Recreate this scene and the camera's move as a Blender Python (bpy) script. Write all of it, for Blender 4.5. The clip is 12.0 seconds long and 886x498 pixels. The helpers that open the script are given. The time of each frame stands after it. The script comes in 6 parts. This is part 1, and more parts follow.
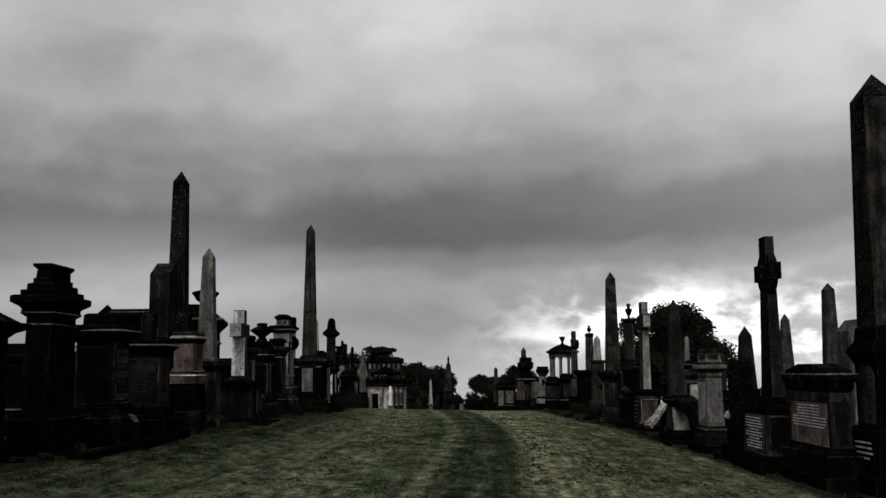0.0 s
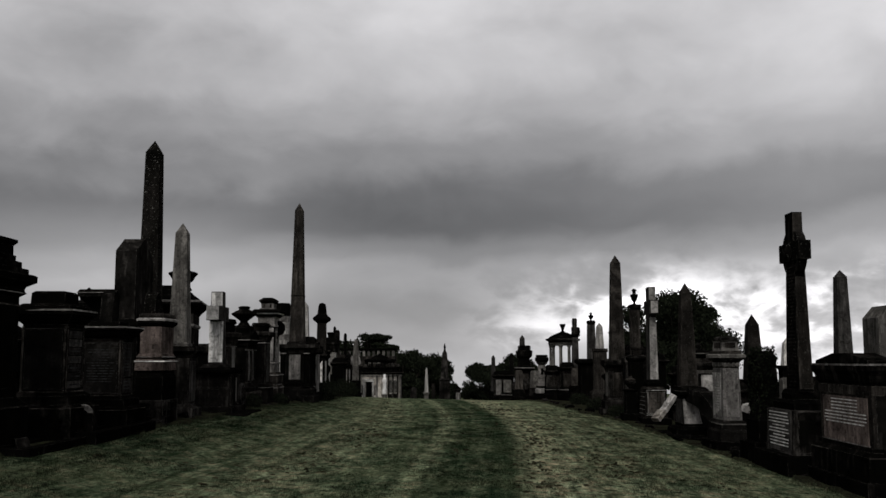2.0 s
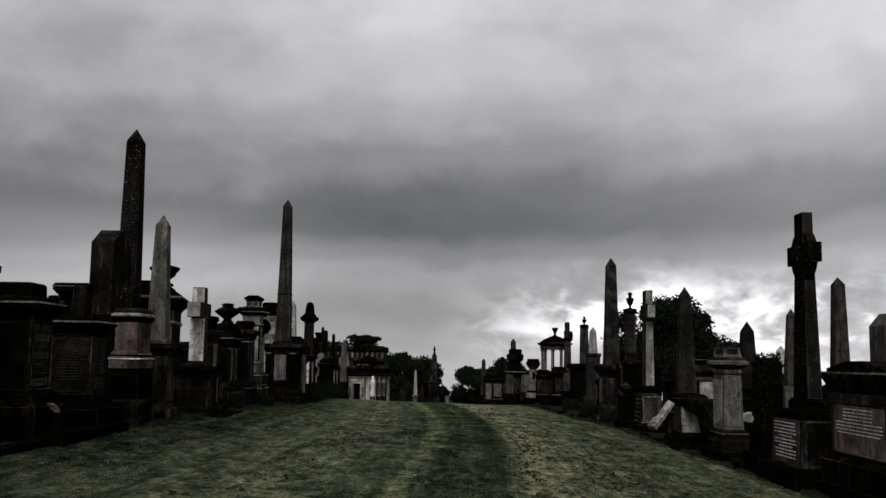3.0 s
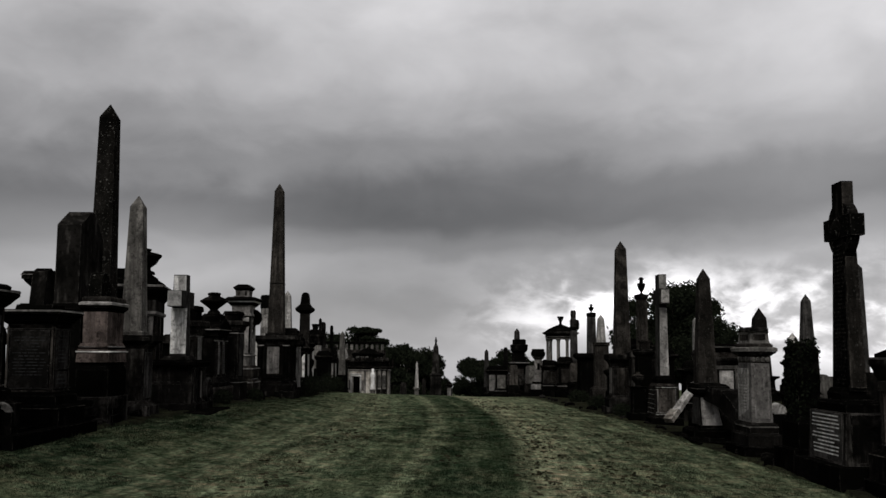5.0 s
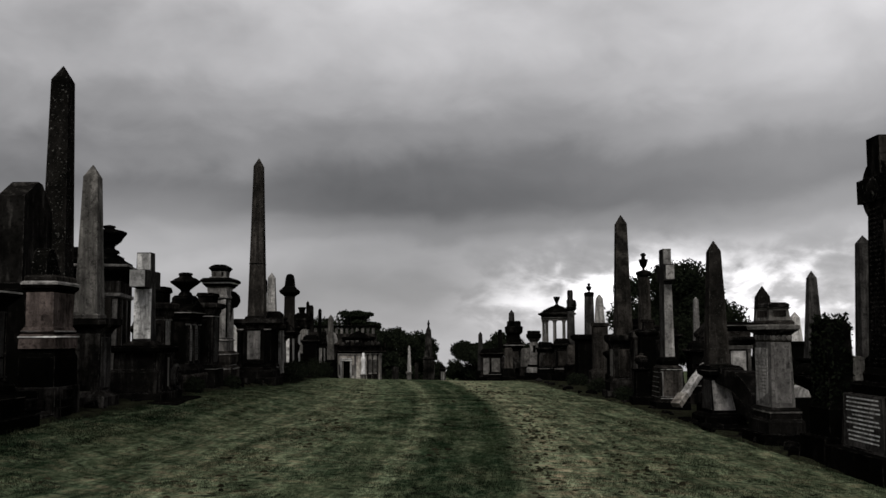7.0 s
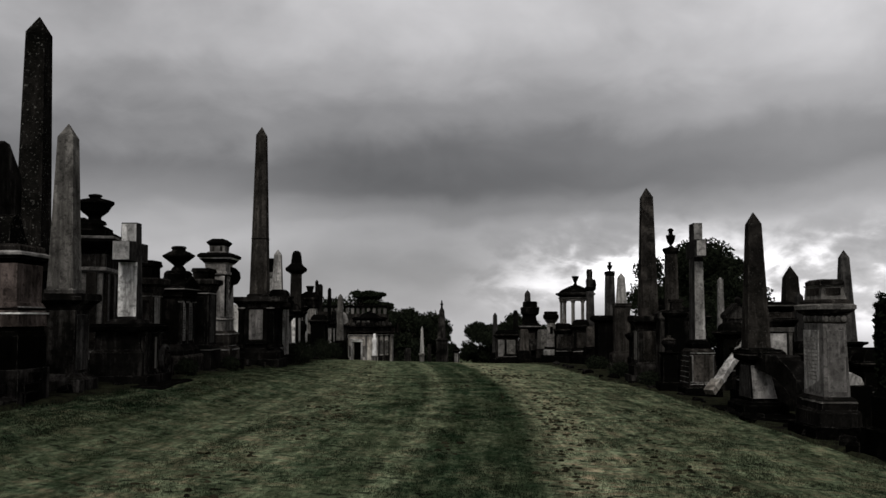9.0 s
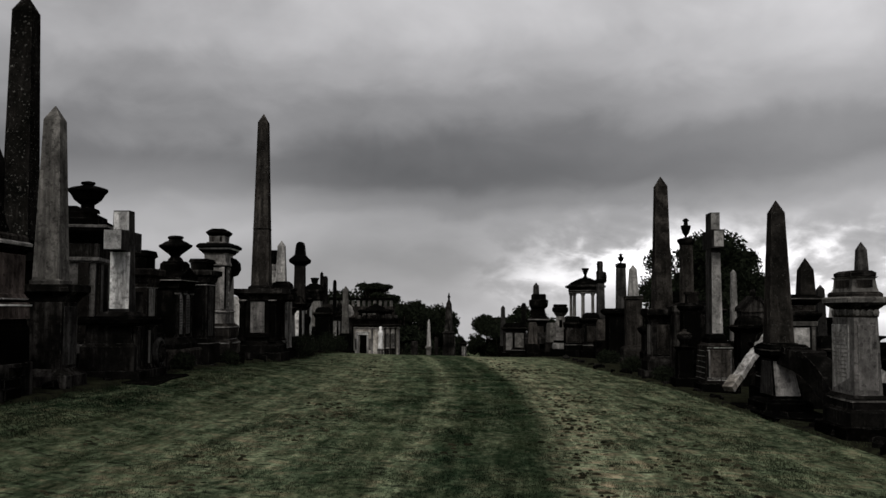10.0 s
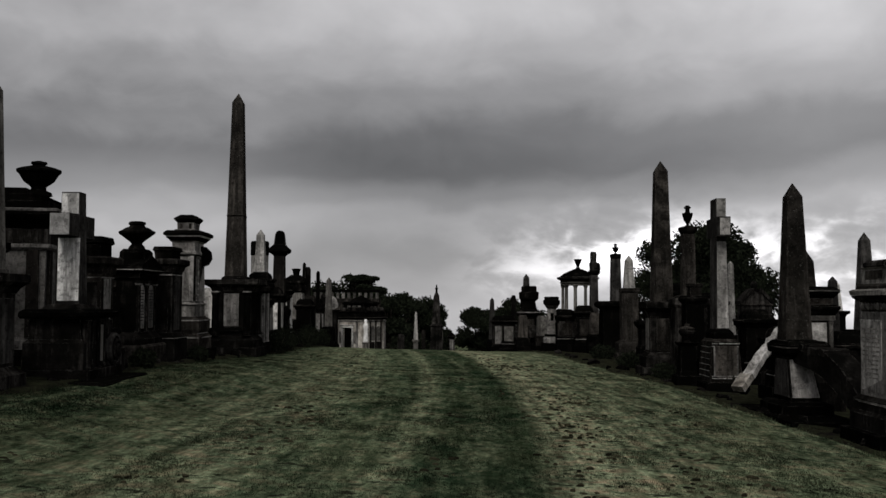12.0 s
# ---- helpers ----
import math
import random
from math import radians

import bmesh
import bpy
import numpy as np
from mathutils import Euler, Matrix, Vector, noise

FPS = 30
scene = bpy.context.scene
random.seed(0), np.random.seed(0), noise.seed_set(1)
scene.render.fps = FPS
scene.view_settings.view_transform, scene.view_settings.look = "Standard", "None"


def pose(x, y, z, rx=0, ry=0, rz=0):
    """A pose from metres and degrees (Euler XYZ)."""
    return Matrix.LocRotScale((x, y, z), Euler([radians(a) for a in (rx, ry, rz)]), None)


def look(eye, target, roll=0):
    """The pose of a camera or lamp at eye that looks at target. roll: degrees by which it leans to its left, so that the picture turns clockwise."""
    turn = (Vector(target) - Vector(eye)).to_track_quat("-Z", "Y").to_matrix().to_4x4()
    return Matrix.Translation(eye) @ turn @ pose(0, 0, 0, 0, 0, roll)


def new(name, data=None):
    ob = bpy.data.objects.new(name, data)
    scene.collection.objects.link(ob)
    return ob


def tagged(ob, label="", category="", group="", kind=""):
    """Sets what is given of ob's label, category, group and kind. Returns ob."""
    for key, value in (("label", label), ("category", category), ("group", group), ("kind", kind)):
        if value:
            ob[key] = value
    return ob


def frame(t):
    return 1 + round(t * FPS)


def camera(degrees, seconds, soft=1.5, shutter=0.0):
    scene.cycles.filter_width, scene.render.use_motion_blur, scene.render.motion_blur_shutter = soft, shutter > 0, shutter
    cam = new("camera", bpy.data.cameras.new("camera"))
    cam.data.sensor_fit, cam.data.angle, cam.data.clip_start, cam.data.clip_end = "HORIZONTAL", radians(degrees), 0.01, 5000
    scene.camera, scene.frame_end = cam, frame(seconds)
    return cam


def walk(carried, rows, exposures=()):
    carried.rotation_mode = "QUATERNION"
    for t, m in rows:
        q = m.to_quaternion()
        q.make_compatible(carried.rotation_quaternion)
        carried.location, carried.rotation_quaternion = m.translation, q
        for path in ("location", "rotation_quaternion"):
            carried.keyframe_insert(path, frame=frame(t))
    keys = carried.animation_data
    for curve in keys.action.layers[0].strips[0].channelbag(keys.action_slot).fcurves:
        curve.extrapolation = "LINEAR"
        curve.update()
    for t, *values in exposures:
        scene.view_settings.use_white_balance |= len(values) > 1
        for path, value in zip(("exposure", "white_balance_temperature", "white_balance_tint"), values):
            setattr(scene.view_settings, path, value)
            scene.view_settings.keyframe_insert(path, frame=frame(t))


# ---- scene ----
cam = camera(49.0, 12.0)
PATH = [
    (0, (-0.057, 0.062, 1.739), (-0.18, 2.043, 1.986), -0.4),
    (0.5, (-0.042, 0.514, 1.753), (-0.173, 2.496, 1.991), -0.5),
    (1, (-0.09, 1.016, 1.732), (-0.21, 2.999, 1.962), -0.1),
    (1.5, (-0.098, 1.448, 1.711), (-0.208, 3.432, 1.944), 0.1),
    (2, (-0.074, 1.914, 1.726), (-0.194, 3.898, 1.949), -0.0),
    (2.5, (-0.107, 2.351, 1.693), (-0.224, 4.336, 1.91), 0.5),
    (3, (-0.139, 2.784, 1.71), (-0.241, 4.768, 1.939), 0.9),
    (5, (-0.196, 4.426, 1.671), (-0.3, 6.412, 1.884), 0.3),
    (5.5, (-0.158, 4.928, 1.65), (-0.261, 6.914, 1.856), -0.3),
    (6, (-0.145, 5.321, 1.643), (-0.249, 7.308, 1.839), -0.8),
    (6.5, (-0.182, 5.808, 1.641), (-0.27, 7.797, 1.827), -0.5),
    (7, (-0.172, 6.179, 1.634), (-0.263, 8.169, 1.814), -0.3),
    (9, (-0.219, 7.89, 1.599), (-0.34, 9.881, 1.741), -0.0),
    (9.5, (-0.221, 8.262, 1.631), (-0.356, 10.253, 1.763), -0.3),
    (10, (-0.262, 8.708, 1.603), (-0.398, 10.699, 1.73), 0.1),
    (10.5, (-0.291, 9.111, 1.609), (-0.41, 11.103, 1.74), 0.2),
    (11, (-0.241, 9.5, 1.601), (-0.359, 11.492, 1.728), 0.2),
    (11.5, (-0.237, 9.865, 1.603), (-0.364, 11.857, 1.72), 0.2),
    (12, (-0.296, 10.281, 1.614), (-0.409, 12.275, 1.725), 0.2),
]
walk(cam, [(t, look(eye, target, roll)) for t, eye, target, roll in PATH])


# ---- light ----
def build_world():
    world = bpy.data.worlds.new("overcast_sky")
    scene.world = world
    world.use_nodes = True
    nt = world.node_tree
    nt.nodes.clear()
    N, L = nt.nodes.new, nt.links.new

    def math_node(op, a, b=None, c=None):
        n = N("ShaderNodeMath")
        n.operation = op
        for i, v in enumerate((a, b, c)):
            if v is None:
                continue
            if isinstance(v, (int, float)):
                n.inputs[i].default_value = v
            else:
                L(v, n.inputs[i])
        return n.outputs[0]

    def gauss(v, mid, width):
        d = math_node("DIVIDE", math_node("SUBTRACT", v, mid), width)
        return math_node("EXPONENT", math_node("MULTIPLY", math_node("MULTIPLY", d, d), -1.0))

    co = N("ShaderNodeTexCoord")
    sep = N("ShaderNodeSeparateXYZ")
    L(co.outputs["Generated"], sep.inputs[0])
    az = math_node("ARCTAN2", sep.outputs[0], sep.outputs[1])
    el = math_node("ARCSINE", sep.outputs[2])
    # cloud cloth: wide soft folds and finer wisps
    flat = N("ShaderNodeCombineXYZ")
    L(az, flat.inputs[0])
    L(math_node("MULTIPLY", el, 1.7), flat.inputs[1])

    def fbm(scale, detail, rough, off):
        mp = N("ShaderNodeMapping")
        mp.inputs["Location"].default_value = (off, off * 0.7, off * 1.3)
        L(flat.outputs[0], mp.inputs[0])
        n = N("ShaderNodeTexNoise")
        n.inputs["Scale"].default_value = scale
        n.inputs["Detail"].default_value = detail
        n.inputs["Roughness"].default_value = rough
        n.inputs["Distortion"].default_value = 0.35
        L(mp.outputs[0], n.inputs["Vector"])
        return math_node("SUBTRACT", n.outputs["Fac"], 0.5)

    broad, wisp, fine = fbm(3.4, 3, 0.5, 2.1), fbm(10.0, 5, 0.5, 5.7), fbm(34.0, 4, 0.55, 9.3)
    slope = math_node("MULTIPLY", az, -0.045)
    lift = math_node("ADD", math_node("ADD", el, slope), math_node("ADD", math_node("MULTIPLY", broad, 0.05), math_node("MULTIPLY", wisp, 0.06)))
    ramp = N("ShaderNodeValToRGB")
    ramp.color_ramp.interpolation = "EASE"
    stops = SKY_STOPS
    while len(ramp.color_ramp.elements) < len(stops):
        ramp.color_ramp.elements.new(0.5)
    for e, (p, v) in zip(ramp.color_ramp.elements, stops):
        e.position, e.color = p, (v, v, v, 1)
    L(lift, ramp.inputs[0])
    grain = math_node("ADD", math_node("MULTIPLY", wisp, 0.30), math_node("MULTIPLY", broad, 0.45))
    grain = math_node("ADD", math_node("ADD", grain, math_node("MULTIPLY", fine, 0.10)), 1.0)
    value = math_node("MULTIPLY", ramp.outputs[0], grain)
    # the thin bright break in the cloud low over the avenue's eastern side
    torn = math_node("ADD", 0.62, math_node("ADD", math_node("MULTIPLY", wisp, 3.2), math_node("MULTIPLY", fine, 1.0)))
    torn = math_node("MAXIMUM", torn, 0.0)
    sharp = N("ShaderNodeMapRange")
    sharp.interpolation_type = "SMOOTHSTEP"
    for i, v in enumerate((0.30, 0.95, 0.0, 1.25), 1):
        sharp.inputs[i].default_value = v
    L(torn, sharp.inputs[0])
    torn = math_node("ADD", math_node("MULTIPLY", torn, 0.35), math_node("MULTIPLY", sharp.outputs[0], 0.65))
    for a, wa, e, we, amp in SKY_BREAKS:
        g = math_node("MULTIPLY", gauss(az, a, wa), gauss(el, e, we))
        value = math_node("ADD", value, math_node("MULTIPLY", math_node("MULTIPLY", g, torn), amp))
    for a, wa, e, we, amp in SKY_FOLDS:
        value = math_node("ADD", value, math_node("MULTIPLY", math_node("MULTIPLY", gauss(az, a, wa), gauss(el, e, we)), amp))
    south = math_node("MULTIPLY", math_node("ADD", math_node("MULTIPLY", sep.outputs[1], -1.0), 0.1), SKY_SOUTH)
    value = math_node("MULTIPLY", value, math_node("ADD", 1.0, math_node("MAXIMUM", south, 0.0)))
    tone = N("ShaderNodeCombineColor")
    for i, k in enumerate((1.012, 0.997, 1.018)):
        L(math_node("MULTIPLY", value, k), tone.inputs[i])
    sky = N("ShaderNodeTexSky")
    sky.sky_type, sky.sun_disc = "NISHITA", False
    sky.sun_elevation, sky.sun_rotation = radians(SUN_EL), radians(SUN_AZ)
    mix = N("ShaderNodeMixRGB")
    mix.inputs[0].default_value = 0.998
    L(sky.outputs[0], mix.inputs[1])
    L(tone.outputs[0], mix.inputs[2])
    bg = N("ShaderNodeBackground")
    bg.inputs["Strength"].default_value = SKY_STRENGTH
    L(mix.outputs[0], bg.inputs["Color"])
    out = N("ShaderNodeOutputWorld")
    L(bg.outputs[0], out.inputs["Surface"])


SUN_EL, SUN_AZ = 48.0, 186.0
SKY_STRENGTH = 1.15
SKY_SOUTH = 0.7  # how much brighter the cloud is to the south
SKY_STOPS = [(0.0, 0.40), (0.02, 0.32), (0.05, 0.24), (0.085, 0.27), (0.105, 0.19), (0.135, 0.112), (0.165, 0.125), (0.205, 0.22), (0.25, 0.32), (0.30, 0.42), (0.37, 0.50), (0.6, 0.42), (1.0, 0.30)]
# thin places in the cloud: bearing and its width, height and its width, brightness
SKY_BREAKS = [(0.14, 0.09, 0.056, 0.03, 0.95), (0.37, 0.15, 0.036, 0.036, 1.5), (0.03, 0.05, 0.028, 0.02, 0.35)]
SKY_FOLDS = [(-0.36, 0.2, 0.095, 0.055, 0.19), (-0.10, 0.13, 0.36, 0.09, 0.12), (0.36, 0.16, 0.30, 0.10, 0.17), (-0.42, 0.12, 0.30, 0.14, -0.09), (-0.1, 0.2, 0.135, 0.03, -0.018), (0.36, 0.17, 0.15, 0.06, 0.04), (0.40, 0.16, 0.09, 0.05, 0.10), (-0.30, 0.2, 0.34, 0.12, -0.06), (0.22, 0.28, 0.22, 0.09, 0.05), (0.08, 0.12, 0.07, 0.05, 0.05), (-0.2, 0.13, 0.145, 0.035, -0.018)]
build_world()
sun_lamp = new("sun", bpy.data.lights.new("sun", "SUN"))
sun_lamp.data.energy, sun_lamp.data.angle, sun_lamp.data.color = 2.0, radians(25), (1.0, 0.97, 0.92)
sun_lamp.matrix_world = look((30 * math.sin(radians(SUN_AZ)), 30 * math.cos(radians(SUN_AZ)), 30 * math.tan(radians(SUN_EL))), (0, 0, 0))
scene.view_settings.exposure = 0.0


# ---- materials ----
class Nodes:
    def __init__(self, name, rough=0.9):
        self.mat = bpy.data.materials.new(name)
        self.mat.use_nodes = True
        self.nt = self.mat.node_tree
        self.bsdf = self.nt.nodes["Principled BSDF"]
        self.bsdf.inputs["Roughness"].default_value = rough
        self.bsdf.inputs["Specular IOR Level"].default_value = 0.0

    def node(self, kind, **sockets):
        n = self.nt.nodes.new(kind)
        for k, v in sockets.items():
            sock = n.inputs[k.replace("_", " ")]
            if hasattr(v, "is_linked"):
                self.nt.links.new(v, sock)
            else:
                sock.default_value = v
        return n

    def link(self, a, b):
        self.nt.links.new(a, b)

    def coords(self, scale=(1, 1, 1), random=True):
        co = self.nt.nodes.new("ShaderNodeTexCoord").outputs["Object"]
        if random:
            info = self.nt.nodes.new("ShaderNodeObjectInfo")
            off = self.nt.nodes.new("ShaderNodeVectorMath")
            off.operation = "MULTIPLY_ADD"
            self.link(info.outputs["Random"], off.inputs[0])
            off.inputs[1].default_value = (37.0, 53.0, 29.0)
            self.link(co, off.inputs[2])
            co = off.outputs[0]
        mp = self.node("ShaderNodeMapping", Vector=co, Scale=scale)
        return mp.outputs[0]

    def noise(self, vec, scale, detail=4.0, rough=0.55):
        return self.node("ShaderNodeTexNoise", Vector=vec, Scale=scale, Detail=detail, Roughness=rough).outputs["Fac"]

    def ramp(self, fac, stops):
        r = self.node("ShaderNodeValToRGB", Fac=fac)
        while len(r.color_ramp.elements) < len(stops):
            r.color_ramp.elements.new(0.5)
        for e, (p, c) in zip(r.color_ramp.elements, stops):
            e.position, e.color = p, (*(c if isinstance(c, tuple) else (c, c, c)), 1)
        return r.outputs["Color"]

    def mix(self, fac, a, b, kind="MIX"):
        n = self.nt.nodes.new("ShaderNodeMixRGB")
        n.blend_type = kind
        for i, v in enumerate((fac, a, b)):
            if hasattr(v, "is_linked"):
                self.link(v, n.inputs[i])
            else:
                n.inputs[i].default_value = v if isinstance(v, (int, float)) else (*v, 1)
        return n.outputs[0]

    def finish(self, colour, height=None, bump=0.3, depth=0.02):
        self.link(colour, self.bsdf.inputs["Base Color"])
        if height is not None:
            b = self.node("ShaderNodeBump", Strength=bump, Distance=depth, Height=height)
            self.link(b.outputs[0], self.bsdf.inputs["Normal"])
        return self.mat


def stone(name, low, high, soot=0.5, rough=0.9, speck=0.0, bare=(0.36, 0.64)):
    """Weathered stone: two tones, rain streaks running down, and sooty crust over a share of it; each block differs."""
    n = Nodes(name, rough)
    co = n.coords()
    chance = n.nt.nodes.new("ShaderNodeObjectInfo").outputs["Random"]

    def m(op, a, b):
        k = n.nt.nodes.new("ShaderNodeMath")
        k.operation = op
        for i, v in enumerate((a, b)):
            if isinstance(v, (int, float)):
                k.inputs[i].default_value = v
            else:
                n.link(v, k.inputs[i])
        return k.outputs[0]

    other = m("FRACT", m("MULTIPLY", chance, 7.31), 0.0)
    blot = n.noise(co, 1.7, 5, 0.6)
    grain = n.noise(co, 26.0, 5, 0.65)
    runs = n.noise(n.coords((3.6, 3.6, 0.34)), 2.0, 5, 0.66)
    patchy = n.noise(n.coords(), 4.6, 6, 0.72)
    streak = n.mix(0.42, runs, patchy)
    tone = m("ADD", blot, m("MULTIPLY", m("SUBTRACT", other, 0.45), 0.2))
    base = n.mix(n.ramp(tone, [(bare[0], 0.0), (bare[1], 1.0)]), low, high)
    base = n.mix(0.55, base, n.ramp(grain, [(0.25, 0.35), (0.75, 1.0)]), "MULTIPLY")
    base = n.mix(0.6, base, n.ramp(patchy, [(0.40, 0.22), (0.60, 1.6)]), "MULTIPLY")
    base = n.mix(0.8, base, n.ramp(n.noise(co, 11.0, 4, 0.7), [(0.36, 0.3), (0.47, 1.0)]), "MULTIPLY")
    sooty = m("ADD", streak, m("MULTIPLY", m("SUBTRACT", chance, 0.5), 0.12))
    crust = n.ramp(sooty, [(0.58 - 0.2 * soot, 0.0), (0.65 - 0.18 * soot, 1.0)])
    black = n.mix(0.5, (0.003, 0.003, 0.0026), tuple(0.2 * c for c in low))
    base = n.mix(n.mix(1.0, crust, (soot, soot, soot), "MULTIPLY"), base, black)
    if speck:
        lichen = n.ramp(n.noise(co, 24.0, 3, 0.7), [(0.62, 0.0), (0.68, 1.0)])
        base = n.mix(n.mix(1.0, lichen, (speck, speck, speck), "MULTIPLY"), base, (0.17, 0.165, 0.15))
    # paler arrises: the light caught on stone edges, put into the colour
    soft = n.node("ShaderNodeBevel", Radius=0.02)
    soft.samples = 3
    flat = n.nt.nodes.new("ShaderNodeNewGeometry").outputs["Normal"]
    dot = n.nt.nodes.new("ShaderNodeVectorMath")
    dot.operation = "DOT_PRODUCT"
    n.link(soft.outputs[0], dot.inputs[0])
    n.link(flat, dot.inputs[1])
    edge = n.ramp(dot.outputs["Value"], [(0.80, 1.0), (0.985, 0.0)])
    edge = n.mix(1.0, edge, n.ramp(n.noise(co, 7.0, 4, 0.7), [(0.48, 0.0), (0.60, 1.0)]), "MULTIPLY")
    edge_light = tuple(min(0.62, 0.008 + 1.5 * c) for c in high)
    base = n.mix(n.mix(1.0, edge, (0.6, 0.6, 0.6), "MULTIPLY"), base, edge_light)
    hgt = n.mix(0.5, n.mix(0.35, grain, blot), patchy)
    return n.finish(base, hgt, 0.6, 0.04)


SOOT = stone("soot_blackened_sandstone", (0.0015, 0.0014, 0.0013), (0.034, 0.031, 0.028), 0.95, bare=(0.50, 0.74))
SOOTP = stone("pitted_soot_stone", (0.006, 0.0056, 0.005), (0.032, 0.029, 0.026), 0.7, speck=0.55, bare=(0.46, 0.74))
BROWN = stone("brown_sandstone", (0.016, 0.0145, 0.013), (0.076, 0.068, 0.06), 0.76, speck=0.2, bare=(0.38, 0.66))
BUFF = stone("buff_sandstone", (0.115, 0.108, 0.101), (0.31, 0.296, 0.28), 0.65)
UMBER = stone("dark_umber_stone", (0.006, 0.0056, 0.0052), (0.066, 0.061, 0.056), 0.86, bare=(0.42, 0.68))
GREY = stone("grey_granite", (0.13, 0.124, 0.118), (0.29, 0.277, 0.264), 0.5, 0.6)
DKGREY = stone("dark_grey_granite", (0.022, 0.021, 0.02), (0.075, 0.071, 0.067), 0.6, 0.7, bare=(0.4, 0.72))
REDGR = stone("red_granite", (0.042, 0.034, 0.03), (0.13, 0.104, 0.094), 0.55, 0.6)
PALE = stone("pale_sandstone", (0.44, 0.42, 0.395), (0.76, 0.74, 0.71), 0.6)
WHITE = stone("white_marble", (0.48, 0.47, 0.45), (0.8, 0.79, 0.77), 0.72, 0.6, bare=(0.32, 0.58))
SILVER = stone("silver_grey_stone", (0.2, 0.192, 0.18), (0.42, 0.405, 0.385), 0.6)
PLAQUE = stone("grey_plaque_stone", (0.012, 0.0112, 0.0105), (0.06, 0.0565, 0.053), 0.62, bare=(0.4, 0.66))
PANEL = stone("inscribed_panel_stone", (0.006, 0.0056, 0.0052), (0.03, 0.0285, 0.0265), 0.68, bare=(0.42, 0.68))


def marble():
    """Clean white marble with faint grey clouding."""
    n = Nodes("clean_white_marble", 0.5)
    cloud = n.noise(n.coords(), 5.0, 4, 0.6)
    return n.finish(n.mix(n.ramp(cloud, [(0.35, 0.0), (0.6, 1.0)]), (0.42, 0.41, 0.4), (0.7, 0.69, 0.68)), cloud, 0.2, 0.01)


MARBLE = marble()
CREAM = stone("cream_sandstone", (0.3, 0.27, 0.235), (0.7, 0.66, 0.6), 0.72)
ASHEN = stone("ashen_grey_stone", (0.09, 0.086, 0.081), (0.24, 0.228, 0.217), 0.55)
STAINED = stone("stained_grey_stone", (0.075, 0.071, 0.065), (0.175, 0.166, 0.153), 0.6)
LETTER = stone("leaded_lettering", (0.34, 0.33, 0.32), (0.55, 0.54, 0.52), 0.25)
WORN = stone("worn_lettering", (0.10, 0.095, 0.088), (0.16, 0.15, 0.14), 0.3)
INK = stone("blackened_lettering", (0.016, 0.016, 0.016), (0.03, 0.03, 0.03), 0.1)


